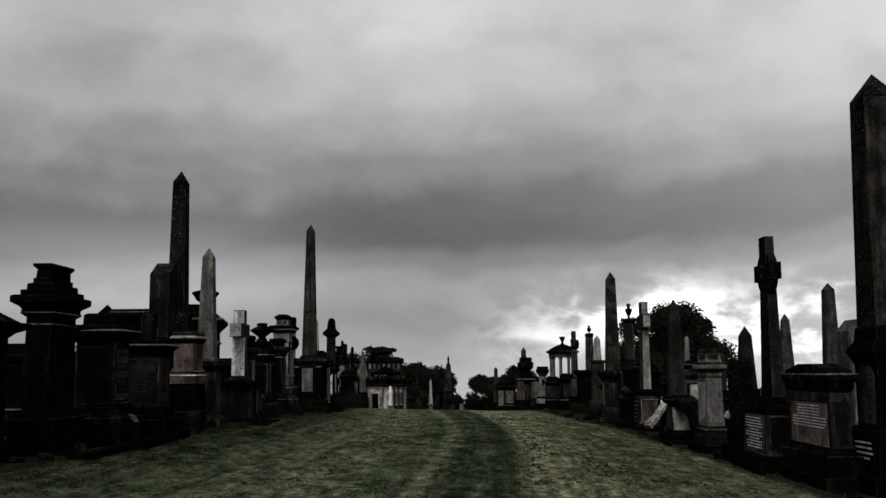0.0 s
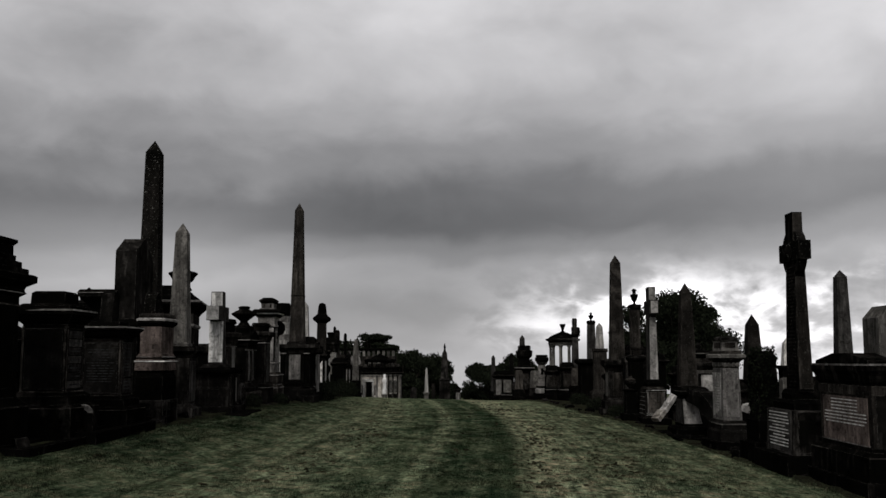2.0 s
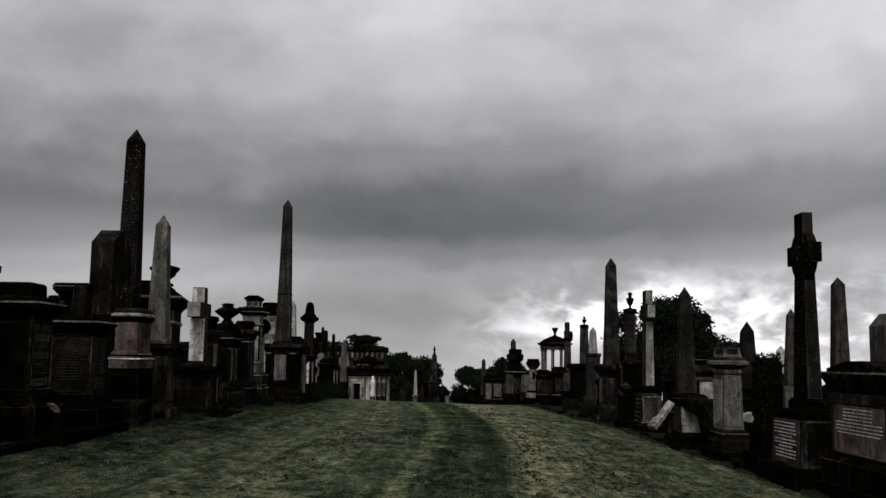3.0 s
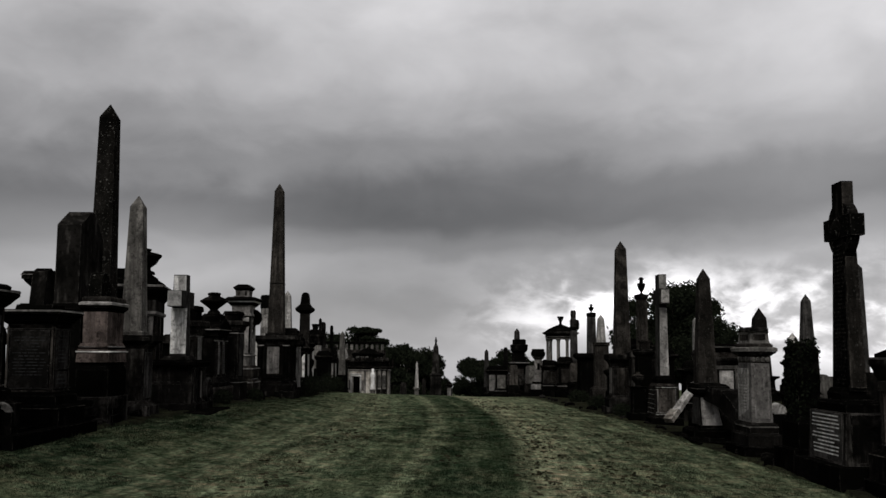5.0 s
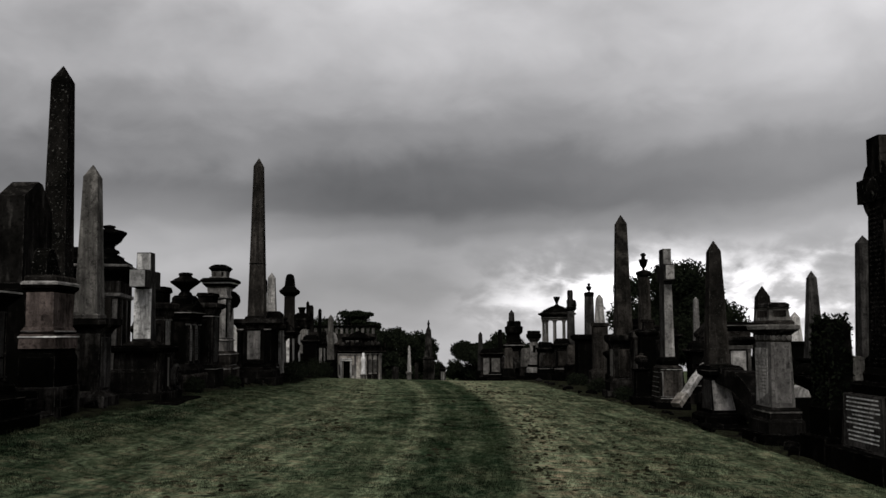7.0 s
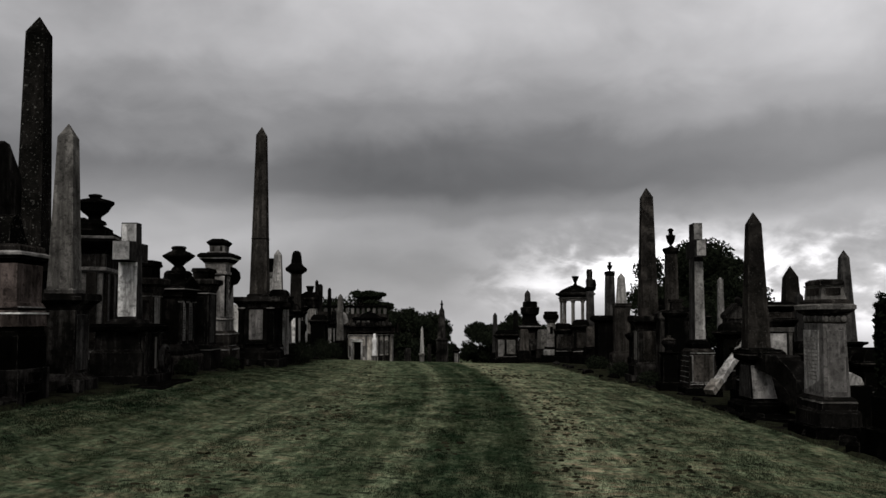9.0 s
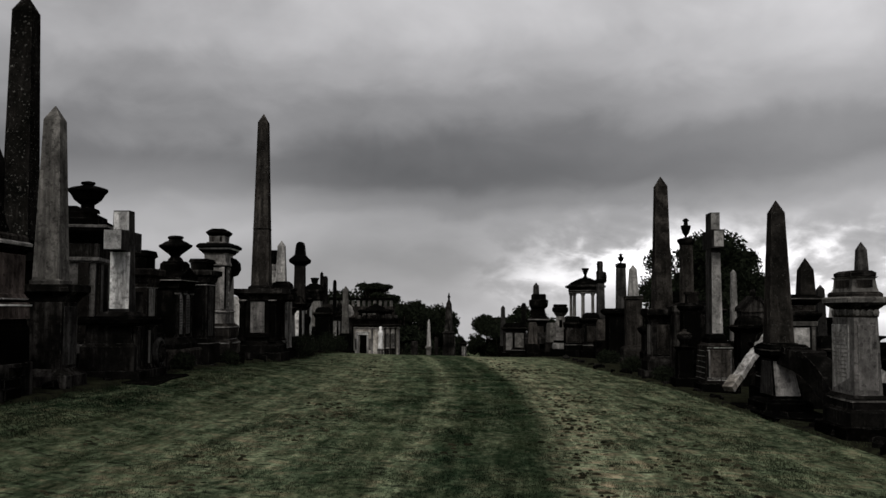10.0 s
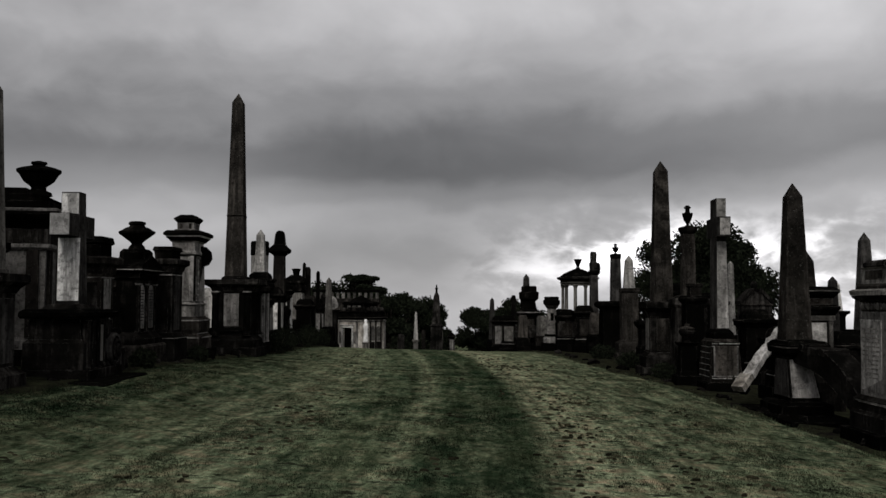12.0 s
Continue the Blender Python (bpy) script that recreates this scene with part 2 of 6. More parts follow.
def lawn_material(name, blades=False, gain=1.0):
    """Mown turf: mower lanes along the avenue, dry patches, fine growth and clump shading in its colour. Blades also
    let light through.
    """
    n = Nodes(name, 0.95)
    n.bsdf.inputs["Specular IOR Level"].default_value = 0.0
    geo = n.nt.nodes.new("ShaderNodeNewGeometry").outputs["Position"]
    sep = n.node("ShaderNodeSeparateXYZ", Vector=geo)

    def m(op, a, b):
        k = n.nt.nodes.new("ShaderNodeMath")
        k.operation = op
        for i, v in enumerate((a, b)):
            if isinstance(v, (int, float)):
                k.inputs[i].default_value = v
            else:
                n.link(v, k.inputs[i])
        return k.outputs[0]

    wob = n.noise(n.node("ShaderNodeMapping", Vector=geo, Scale=(1, 0.3, 1)).outputs[0], 1.6, 4, 0.65)
    ahead = m("MAXIMUM", m("SUBTRACT", sep.outputs[1], 20.0), 0.0)
    lane = m("ADD", m("SUBTRACT", sep.outputs[0], 0.22), m("MULTIPLY", m("MULTIPLY", ahead, ahead), 0.0035))
    lane = m("ADD", lane, m("MULTIPLY", m("SUBTRACT", wob, 0.5), 0.42))
    patch = n.noise(n.node("ShaderNodeMapping", Vector=geo, Scale=(1, 0.75, 1)).outputs[0], 0.8, 4, 0.6)
    tuft = n.noise(n.node("ShaderNodeMapping", Vector=geo, Scale=(1.0, 0.42, 1)).outputs[0], 4.2, 5, 0.66)
    scar = n.noise(n.node("ShaderNodeMapping", Vector=geo, Location=(9.0, 4.0, 0.0), Scale=(0.8, 1.2, 1)).outputs[0], 5.2, 3, 0.55)
    strands = n.noise(n.node("ShaderNodeMapping", Vector=geo, Scale=(1.0, 0.45, 1)).outputs[0], 16.0, 4, 0.7)
    fine = n.noise(geo, 42.0, 3, 0.7)
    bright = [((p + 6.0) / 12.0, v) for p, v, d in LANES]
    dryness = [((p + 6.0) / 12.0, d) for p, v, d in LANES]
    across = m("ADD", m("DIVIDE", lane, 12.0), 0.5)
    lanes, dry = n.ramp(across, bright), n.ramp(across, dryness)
    green = n.mix(n.ramp(patch, [(0.40, 0.0), (0.60, 1.0)]), TURF_A, TURF_B)
    straw = n.mix(n.ramp(scar, [(0.45, 0.0), (0.62, 1.0)]), TURF_DRY, TURF_STRAW)
    parched = n.ramp(m("ADD", m("ADD", m("MULTIPLY", tuft, 0.6), m("MULTIPLY", strands, 0.4)), m("SUBTRACT", dry, 0.5)), [(0.34, 0.0), (0.70, 1.0)])
    green = n.mix(parched, green, straw)
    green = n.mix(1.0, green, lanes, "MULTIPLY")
    worn = n.ramp(m("SUBTRACT", scar, m("MULTIPLY", dry, 0.09)), [(0.31, 0.9), (0.36, 0.0)])
    green = n.mix(worn, green, TURF_DEEP)
    mown = n.node("ShaderNodeCombineXYZ", X=lane, Y=m("MULTIPLY", sep.outputs[1], 0.035), Z=0.0).outputs[0]
    swath = n.noise(mown, 6.5, 5, 0.68)
    green = n.mix(0.95, green, n.ramp(swath, [(0.35, 0.55), (0.65, 1.42)]), "MULTIPLY")
    # tuft-sized light and dark: shading between grass clumps painted into the colour
    green = n.mix(0.7, green, n.ramp(tuft, [(0.36, 0.46), (0.64, 1.5)]), "MULTIPLY")
    green = n.mix(0.7, green, n.ramp(strands, [(0.36, 0.5), (0.64, 1.46)]), "MULTIPLY")
    green = n.mix(0.6, green, n.ramp(fine, [(0.25, 0.5), (0.75, 1.35)]), "MULTIPLY")
    green = n.mix(1.0, green, (gain, gain, gain), "MULTIPLY")
    if blades:
        mat = n.finish(green)
        through_leaf = n.node("ShaderNodeBsdfTranslucent", Color=green)
        both = n.node("ShaderNodeMixShader")
        both.inputs[0].default_value = 0.5
        n.link(n.bsdf.outputs[0], both.inputs[1])
        n.link(through_leaf.outputs[0], both.inputs[2])
        n.link(both.outputs[0], n.nt.nodes["Material Output"].inputs["Surface"])
        return mat
    return n.finish(green, n.mix(0.5, tuft, fine), 0.4, 0.03)


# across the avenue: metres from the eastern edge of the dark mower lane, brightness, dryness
# outermost western values are lowered further: a general dimness put into the colour
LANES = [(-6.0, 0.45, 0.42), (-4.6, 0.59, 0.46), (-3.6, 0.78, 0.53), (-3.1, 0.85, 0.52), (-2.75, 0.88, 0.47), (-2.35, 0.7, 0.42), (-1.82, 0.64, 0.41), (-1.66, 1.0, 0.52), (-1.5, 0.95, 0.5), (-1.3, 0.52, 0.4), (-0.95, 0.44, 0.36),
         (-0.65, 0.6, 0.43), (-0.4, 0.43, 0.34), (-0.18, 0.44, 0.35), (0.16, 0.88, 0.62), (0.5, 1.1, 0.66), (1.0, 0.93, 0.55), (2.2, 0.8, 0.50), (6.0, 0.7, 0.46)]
TURF_A, TURF_B = (0.029, 0.051, 0.027), (0.060, 0.080, 0.043)
TURF_DRY, TURF_STRAW, TURF_DEEP = (0.126, 0.146, 0.090), (0.150, 0.122, 0.080), (0.011, 0.012, 0.008)
# lower blade gain dims the near lawn, where blades stand dense: falloff in colour
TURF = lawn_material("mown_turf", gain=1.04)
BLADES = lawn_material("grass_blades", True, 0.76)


def leaf_material(name, a, b):
    n = Nodes(name, 0.7)
    geo = n.nt.nodes.new("ShaderNodeNewGeometry")
    return n.finish(n.mix(geo.outputs["Random Per Island"], a, b))


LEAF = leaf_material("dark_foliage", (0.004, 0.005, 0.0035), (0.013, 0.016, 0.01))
TUFT = leaf_material("dark_grass_tufts", (0.006, 0.006, 0.004), (0.03, 0.028, 0.017))
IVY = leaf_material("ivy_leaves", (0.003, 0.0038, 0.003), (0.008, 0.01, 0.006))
BARK = stone("bark", (0.03, 0.026, 0.022), (0.07, 0.06, 0.05), 0.3)


# ---- mesh helpers ----
def link_mesh(name, bm, material, parent=None, label="", smooth=False):
    me = bpy.data.meshes.new(name)
    bmesh.ops.recalc_face_normals(bm, faces=bm.faces)
    bm.to_mesh(me)
    bm.free()
    me.materials.append(material)
    if smooth:
        me.shade_smooth()
    ob = new(name, me)
    if parent:
        ob.parent = parent
    if label:
        ob["label"] = label
    return ob


def part(name, bm, material, parent, label="", smooth=False):
    return link_mesh(name, bm, material, parent, label, smooth)


def rings(bm, sections, cx=0.0, cy=0.0, closed=True):
    """A solid of rectangular sections (half x, half y, z) set one above another."""
    rows = [[bm.verts.new((cx + sx * hx, cy + sy * hy, z)) for sx, sy in ((-1, -1), (1, -1), (1, 1), (-1, 1))] for hx, hy, z in sections]
    for a, b in zip(rows, rows[1:]):
        for i in range(4):
            bm.faces.new((a[i], a[(i + 1) % 4], b[(i + 1) % 4], b[i]))
    if closed:
        bm.faces.new(rows[0][::-1])
        bm.faces.new(rows[-1])
    return bm


def soften(bm, width, segments=1):
    sharp = [e for e in bm.edges if len(e.link_faces) == 2 and e.calc_face_angle(0) > 0.5]
    if sharp:
        bmesh.ops.bevel(bm, geom=sharp, offset=width, segments=segments, affect="EDGES", clamp_overlap=True)
    return bm


def turned(bm, profile, cx=0.0, cy=0.0, sides=20):
    """A turned solid from (radius, z) pairs, bottom to top."""
    rows = []
    for r, z in profile:
        rows.append([bm.verts.new((cx + max(r, 0.003) * math.cos(2 * math.pi * i / sides), cy + max(r, 0.003) * math.sin(2 * math.pi * i / sides), z)) for i in range(sides)])
    for a, b in zip(rows, rows[1:]):
        for i in range(sides):
            bm.faces.new((a[i], a[(i + 1) % sides], b[(i + 1) % sides], b[i]))
    bm.faces.new(rows[0][::-1])
    bm.faces.new(rows[-1])
    return bm


def box(bm, x0, x1, y0, y1, z0, z1):
    return rings(bm, [((x1 - x0) / 2, (y1 - y0) / 2, z0), ((x1 - x0) / 2, (y1 - y0) / 2, z1)], (x0 + x1) / 2, (y0 + y1) / 2)


def extruded(bm, outline, axis, a, b):
    """A flat outline of (u, z) pairs pushed from a to b along axis 'x' or 'y'."""
    def at(u, z, w):
        return (w, u, z) if axis == "x" else (u, w, z)
    front = [bm.verts.new(at(u, z, a)) for u, z in outline]
    back = [bm.verts.new(at(u, z, b)) for u, z in outline]
    n = len(outline)
    bm.faces.new(front)
    bm.faces.new(back[::-1])
    for i in range(n):
        bm.faces.new((front[i], back[i], back[(i + 1) % n], front[(i + 1) % n]))
    return bm


# ---- ground ----
def ground_z(x, y):
    s = max(0.0, min(1.0, (y - 26.0) / 16.0))
    s = s * s * (3 - 2 * s)
    z = -0.033 * max(-12.0, min(8.0, x)) * (1 - 0.55 * s) - 0.05 * s
    if x < -4.0:
        b = min(1.0, (-4.0 - x) / 2.3)
        z += 0.22 * b * b * (3 - 2 * b) * (1 - 0.85 * s)
    if x > 2.6:
        z -= 0.05 * min(1.0, (x - 2.6) / 1.5)
    if y > 41.0:
        d = min(y, 75.0) - 41.0
        z -= 0.005 * d * d / (1 + 0.03 * d)
    if y > 75.0:
        z -= min(0.16 * (y - 75.0), 88.0)
    return z


def build_ground():
    xs = [-2200, -900, -400, -200, -100, -60, -40] + [-30 + 0.75 * i for i in range(74)] + [30, 45, 70, 120, 220, 420, 900, 2200]
    ys = [-600, -250, -100, -40, -20, -8] + [-2 + 0.75 * i for i in range(110)] + [85, 92, 105, 130, 180, 260, 420, 640, 1000, 1700, 2600]
    verts, faces = [], []
    for y in ys:
        for x in xs:
            bump = 0.03 * (noise.noise((x * 0.45, y * 0.45, 0)) + 0.5 * noise.noise((x * 1.3, y * 1.3, 3))) if abs(x) < 40 and -10 < y < 90 else 0
            verts.append((x, y, ground_z(x, y) + bump))
    w = len(xs)
    for j in range(len(ys) - 1):
        for i in range(w - 1):
            a = j * w + i
            faces.append((a, a + 1, a + w + 1, a + w))
    me = bpy.data.meshes.new("ground")
    me.from_pydata(verts, [], faces)
    me.materials.append(TURF)
    me.shade_smooth()
    return tagged(new("ground", me), "mown green and straw-coloured grass avenue with mower lanes", "lawn", kind="structure")


build_ground()


def build_grass():
    """Short blades over the part of the avenue that passes nearest, thinning out with distance."""
    r = np.random.default_rng(7)
    count = 420000
    y = 9.0 + 27 * r.random(count) ** 1.45
    x = -7.6 + 12.6 * r.random(count) - 0.05 * (y - 18)
    clump = np.array([noise.noise((a * 3.3, b * 2.6, 9)) + 0.5 * noise.noise((a * 8.0, b * 7.0, 2)) for a, b in zip(x, y)])
    h = (0.008 + 0.012 * r.random(count) + 0.022 * np.clip(clump - 0.08, 0, 1)) * (1 - 0.027 * (y - 9))
    wide = 0.003 + 0.004 * r.random(count) + 0.0004 * (y - 8)
    ang = 2 * np.pi * r.random(count)
    lean = 1.2 * h * r.random(count)
    la = 2 * np.pi * r.random(count)
    z = np.array([ground_z(a, b) + 0.03 * (noise.noise((a * 0.45, b * 0.45, 0)) + 0.5 * noise.noise((a * 1.3, b * 1.3, 3))) for a, b in zip(x, y)]) - 0.012
    v = np.empty((count, 3, 3))
    v[:, 0] = np.stack([x - wide * np.cos(ang), y - wide * np.sin(ang), z], 1)
    v[:, 1] = np.stack([x + wide * np.cos(ang), y + wide * np.sin(ang), z], 1)
    v[:, 2] = np.stack([x + lean * np.cos(la), y + lean * np.sin(la), z + h + 0.012], 1)
    me = bpy.data.meshes.new("grass")
    me.vertices.add(count * 3)
    me.vertices.foreach_set("co", v.ravel())
    me.loops.add(count * 3)
    me.loops.foreach_set("vertex_index", np.arange(count * 3, dtype=np.int32))
    me.polygons.add(count)
    me.polygons.foreach_set("loop_start", np.arange(0, count * 3, 3, dtype=np.int32))
    me.polygons.foreach_set("loop_total", np.full(count, 3, dtype=np.int32))
    me.update(calc_edges=True)
    me.materials.append(BLADES)
    return tagged(new("grass", me), "short mown grass blades covering the avenue", "grass", kind="stuff")


build_grass()


def build_tufts():
    """Dark clods and clumps that the mower left, in rows beside the lanes."""
    rng = random.Random(31)
    verts, faces = [], []
    made = 0
    # rows of clods the mower threw up, each: offset across the avenue, half width, share
    rows = ((0.38, 0.2, 0.26), (1.1, 0.6, 0.28), (-3.25, 0.22, 0.14), (-1.12, 0.1, 0.05), (-4.4, 0.6, 0.1), (2.4, 0.8, 0.17))
    while made < 380:
        y = 8.0 + 34.0 * rng.random() ** 1.25
        pick, s = rng.random(), 0.0
        for mid, half, share in rows:
            pick -= share
            if pick <= 0:
                s = rng.gauss(mid, half)
                break
        else:
            continue
        x = s + 0.22 - 0.0035 * max(y - 20.0, 0.0) ** 2
        if noise.noise((x * 0.9, y * 0.35, 7)) < -0.1 + 0.3 * rng.random():
            continue
        made += 1
        for _ in range(rng.randint(1, 4)):
            cx, cy = x + rng.gauss(0, 0.12), y + rng.gauss(0, 0.16)
            ra, rb, high = rng.uniform(0.018, 0.055), rng.uniform(0.018, 0.05), rng.uniform(0.01, 0.03)
            z = ground_z(cx, cy) + 0.03 * (noise.noise((cx * 0.45, cy * 0.45, 0)) + 0.5 * noise.noise((cx * 1.3, cy * 1.3, 3)))
            first = len(verts)
            for k, lift in ((1.0, -0.25), (0.72, 0.62)):
                for a in range(8):
                    t = 2 * math.pi * a / 8
                    q = k * rng.uniform(0.7, 1.25)
                    verts.append((cx + ra * q * math.cos(t), cy + rb * q * math.sin(t), z + high * lift * rng.uniform(0.7, 1.3)))
            verts.append((cx, cy, z + high))
            for a in range(8):
                b = (a + 1) % 8
                faces.append((first + a, first + b, first + 8 + b, first + 8 + a))
                faces.append((first + 8 + a, first + 8 + b, first + 16))
    me = bpy.data.meshes.new("grass_tufts")
    me.from_pydata(verts, [], faces)
    me.materials.append(TUFT)
    tagged(new("grass_tufts", me), "dark earthy clods and cut clumps on the mown grass", "grass", kind="stuff")


build_tufts()


# ---- monuments ----
AXIS = 3.0  # the avenue runs 3 degrees west of north
EDGE = 0.012


class Monument:
    """A monument on an Empty at its foot. Heights are given from the world's zero."""

    def __init__(self, name, label, category, x, y, hx, hy, turn=AXIS, lean=(0, 0), group=""):
        self.x, self.y, self.hx, self.hy = x, y, hx, hy
        self.z = ground_z(x, y) - 0.06
        self.ob = new(name)
        self.ob.empty_display_size = 0.2
        self.ob.matrix_world = pose(x, y, self.z, lean[0], lean[1], turn)
        tagged(self.ob, label, category, group)

    def stack(self, name, material, levels, hx=None, hy=None, dx=0.0, dy=0.0, label="", edge=EDGE, parent=None):
        """Rectangular sections: (overhang beyond the body, height)."""
        hx, hy = self.hx if hx is None else hx, self.hy if hy is None else hy
        bm = bmesh.new()
        rings(bm, [(max(0.004, hx + o), max(0.004, hy + o), z - self.z) for o, z in levels], dx, dy)
        if min(hx, hy) > 0.1:
            rng = random.Random(round(1000 * (self.x + 3 * self.y + 7 * levels[0][1])))
            for v in bm.verts:
                v.co.x += rng.uniform(-0.008, 0.008)
                v.co.y += rng.uniform(-0.008, 0.008)
            bm.transform(Matrix.Translation((rng.uniform(-0.006, 0.006), rng.uniform(-0.006, 0.006), 0)) @ Matrix.Rotation(rng.uniform(-0.008, 0.008), 4, "Z"))
        soften(bm, edge)
        return part(name, bm, material, parent or self.ob, label)

    def ground(self, name, material, over, top, **k):
        return self.stack(name, material, [(over, self.z - 0.15), (over, top)], **k)

    def obelisk(self, material, base, top, z0, z1, cap=None, dx=0.0, dy=0.0, name="shaft", flat=1.0):
        cap = 1.35 * top if cap is None else cap
        bm = bmesh.new()
        rings(bm, [(base, base * flat, z0 - self.z), (top, top * flat, z1 - cap - self.z), (0.006, 0.006, z1 - self.z)], dx, dy)
        soften(bm, 0.008)
        return part(name, bm, material, self.ob)

    def turned(self, name, material, profile, dx=0.0, dy=0.0, sides=20, label=""):
        bm = bmesh.new()
        turned(bm, [(r, z - self.z) for r, z in profile], dx, dy, sides)
        return part(name, bm, material, self.ob, label, smooth=False)

    def urn(self, material, radius, z0, z1, dx=0.0, dy=0.0, lidded=True, sides=16):
        h = z1 - z0
        prof = [(0.62, 0.0), (0.62, 0.06), (0.3, 0.10), (0.24, 0.2), (0.34, 0.26), (0.78, 0.42), (1.0, 0.6), (1.02, 0.66), (0.8, 0.70)]
        prof += [(0.62, 0.76), (0.35, 0.83), (0.16, 0.87), (0.2, 0.93), (0.02, 1.0)] if lidded else []
        if not lidded:
            prof = [(0.5, 0.0), (0.5, 0.05), (0.2, 0.1), (0.3, 0.16), (0.7, 0.3), (0.95, 0.52), (1.0, 0.6), (1.0, 0.64), (0.5, 0.66), (0.42, 0.72), (0.42, 0.84), (0.62, 0.86), (0.66, 0.92), (0.5, 0.94), (0.3, 1.0)]
        return self.turned("urn", material, [(radius * r, z0 + h * t) for r, t in prof], dx, dy, sides)

    def panel(self, face, material, width, z0, z1, lines=0, ink=None, off=0.0, hx=None, hy=None, pointed=False, seed=1, name="inscription_panel", top_frac=0.9, bot_frac=0.15, fill=0.85):
        """A thin stone panel let on to a face ('s' towards the walk's start, 'e' or 'w' sideways), with lines of unreadable lettering."""
        hx, hy = self.hx if hx is None else hx, self.hy if hy is None else hy
        z0, z1 = z0 - self.z, z1 - self.z
        ax = "y" if face == "s" else "x"
        sgn = 1 if face == "e" else -1
        plane = sgn * (hy if face == "s" else hx)
        out = [(off - width / 2, z0), (off + width / 2, z0), (off + width / 2, z1), (off - width / 2, z1)]
        if pointed:
            d = (z1 - z0)
            out = [(off - width / 2, z0), (off + width / 2, z0)] + [(off + width / 2 * math.cos(a), z1 - 0.22 * d + 0.22 * d * math.sin(a) ** 0.8) for a in np.linspace(0.02, math.pi - 0.02, 9)]
        bm = bmesh.new()
        extruded(bm, out, ax, plane + sgn * 0.012, plane - sgn * 0.02)
        slab = part(name, bm, material, self.ob)
        if lines:
            r = random.Random(seed)
            bm = bmesh.new()
            lo, hi = z0 + (z1 - z0) * bot_frac, z0 + (z1 - z0) * top_frac
            pitch = (hi - lo) / lines
            for i in range(lines):
                zc = hi - (i + 0.5) * pitch
                w = width * fill * r.choice((1, 0.95, 0.8, 0.62, 0.9))
                u = off - w / 2
                while u < off + w / 2 - 0.02:
                    s = min(r.uniform(0.05, 0.16), off + w / 2 - u)
                    extruded(bm, [(u, zc - pitch * 0.17), (u + s, zc - pitch * 0.17), (u + s, zc + pitch * 0.17), (u, zc + pitch * 0.17)], ax, plane + sgn * 0.016, plane + sgn * 0.010)
                    u += s + 0.022
            tagged(part("lettering", bm, ink or INK, slab), kind="stuff")
        return slab


# ---- west row, from the start of the walk onwards ----
def corniced(m, material, foot, die_top, top, over=0.16, plinth=0.10, base_top=None):
    """The usual tomb pedestal: stepped foot, die, moulded cornice."""
    base_top = base_top or foot + 0.3
    m.ground("step", material, plinth + 0.12, foot)
    m.stack("plinth", material, [(plinth, foot), (plinth, base_top - 0.1), (plinth * 0.6, base_top - 0.06), (0.02, base_top)])
    m.stack("die", material, [(0.0, base_top), (0.0, die_top)])
    # thin ashen rings stand for light caught on the mouldings
    m.stack("necking_band", ASHEN, [(0.012, die_top - 0.07), (0.012, die_top - 0.05)], edge=0.004)
    m.stack("base_band", ASHEN, [(plinth + 0.006, base_top - 0.115), (plinth + 0.006, base_top - 0.1)], edge=0.004)
    m.stack("cornice", material, [(0.01, die_top), (over * 0.25, die_top + (top - die_top) * 0.2), (over * 0.3, die_top + (top - die_top) * 0.4), (over, die_top + (top - die_top) * 0.6), (over, die_top + (top - die_top) * 0.92), (over * 0.8, top)])


def tall_blackened_pedestal(x, y):
    m = Monument("pedestal_monument", "tall soot-black stone pedestal with stepped cap and flared finial block", "monument", x, y, 0.2, 0.5)
    m.ground("step", SOOT, 0.26, 0.42)
    m.stack("plinth", SOOT, [(0.14, 0.42), (0.14, 1.05), (0.08, 1.1), (0.02, 1.17)])
    m.stack("die", SOOT, [(0.0, 1.17), (-0.01, 2.6)])
    m.panel("s", SOOT, 0.3, 1.3, 2.5)
    m.panel("e", SOOT, 0.66, 1.3, 2.5)
    m.stack("cornice", SOOT, [(0.0, 2.6), (0.06, 2.65), (0.04, 2.71), (0.06, 2.75), (0.17, 2.82), (0.17, 2.91), (0.14, 2.93)])
    # lighter rings: skylight along the ledges, painted as paler stone
    m.stack("ledge", ASHEN, [(0.064, 2.655), (0.064, 2.668)], edge=0.003)
    m.stack("ledge", BROWN, [(0.018, 2.47), (0.018, 2.495)], edge=0.003)
    m.stack("ledge", BROWN, [(0.146, 1.03), (0.146, 1.05)], edge=0.003)
    m.stack("stepped_cap", SOOT, [(0.07, 2.93), (0.07, 3.01), (0.0, 3.02), (0.0, 3.11), (-0.06, 3.13), (-0.06, 3.2)])
    m.stack("finial_block", SOOT, [(-0.09, 3.2), (-0.1, 3.34), (-0.05, 3.39), (-0.05, 3.43)], label="flared square finial block")


tall_blackened_pedestal(-7.22, 15.1)


def near_pedestal(x, y):
    m = Monument("pedestal_monument", "soot-black pedestal with a wide hipped stone cap", "monument", x, y, 0.42, 0.45)
    m.ground("step", SOOT, 0.2, 0.5)
    m.stack("die", SOOT, [(0.08, 0.5), (0.08, 0.75), (0, 0.8), (0, 2.22)])
    m.stack("cornice", SOOT, [(0.0, 2.22), (0.08, 2.3), (0.22, 2.36), (0.22, 2.44)])
    m.stack("hipped_cap", SOOT, [(0.14, 2.44), (-0.16, 2.64), (-0.26, 2.74)])


near_pedestal(-7.47, 13.0)


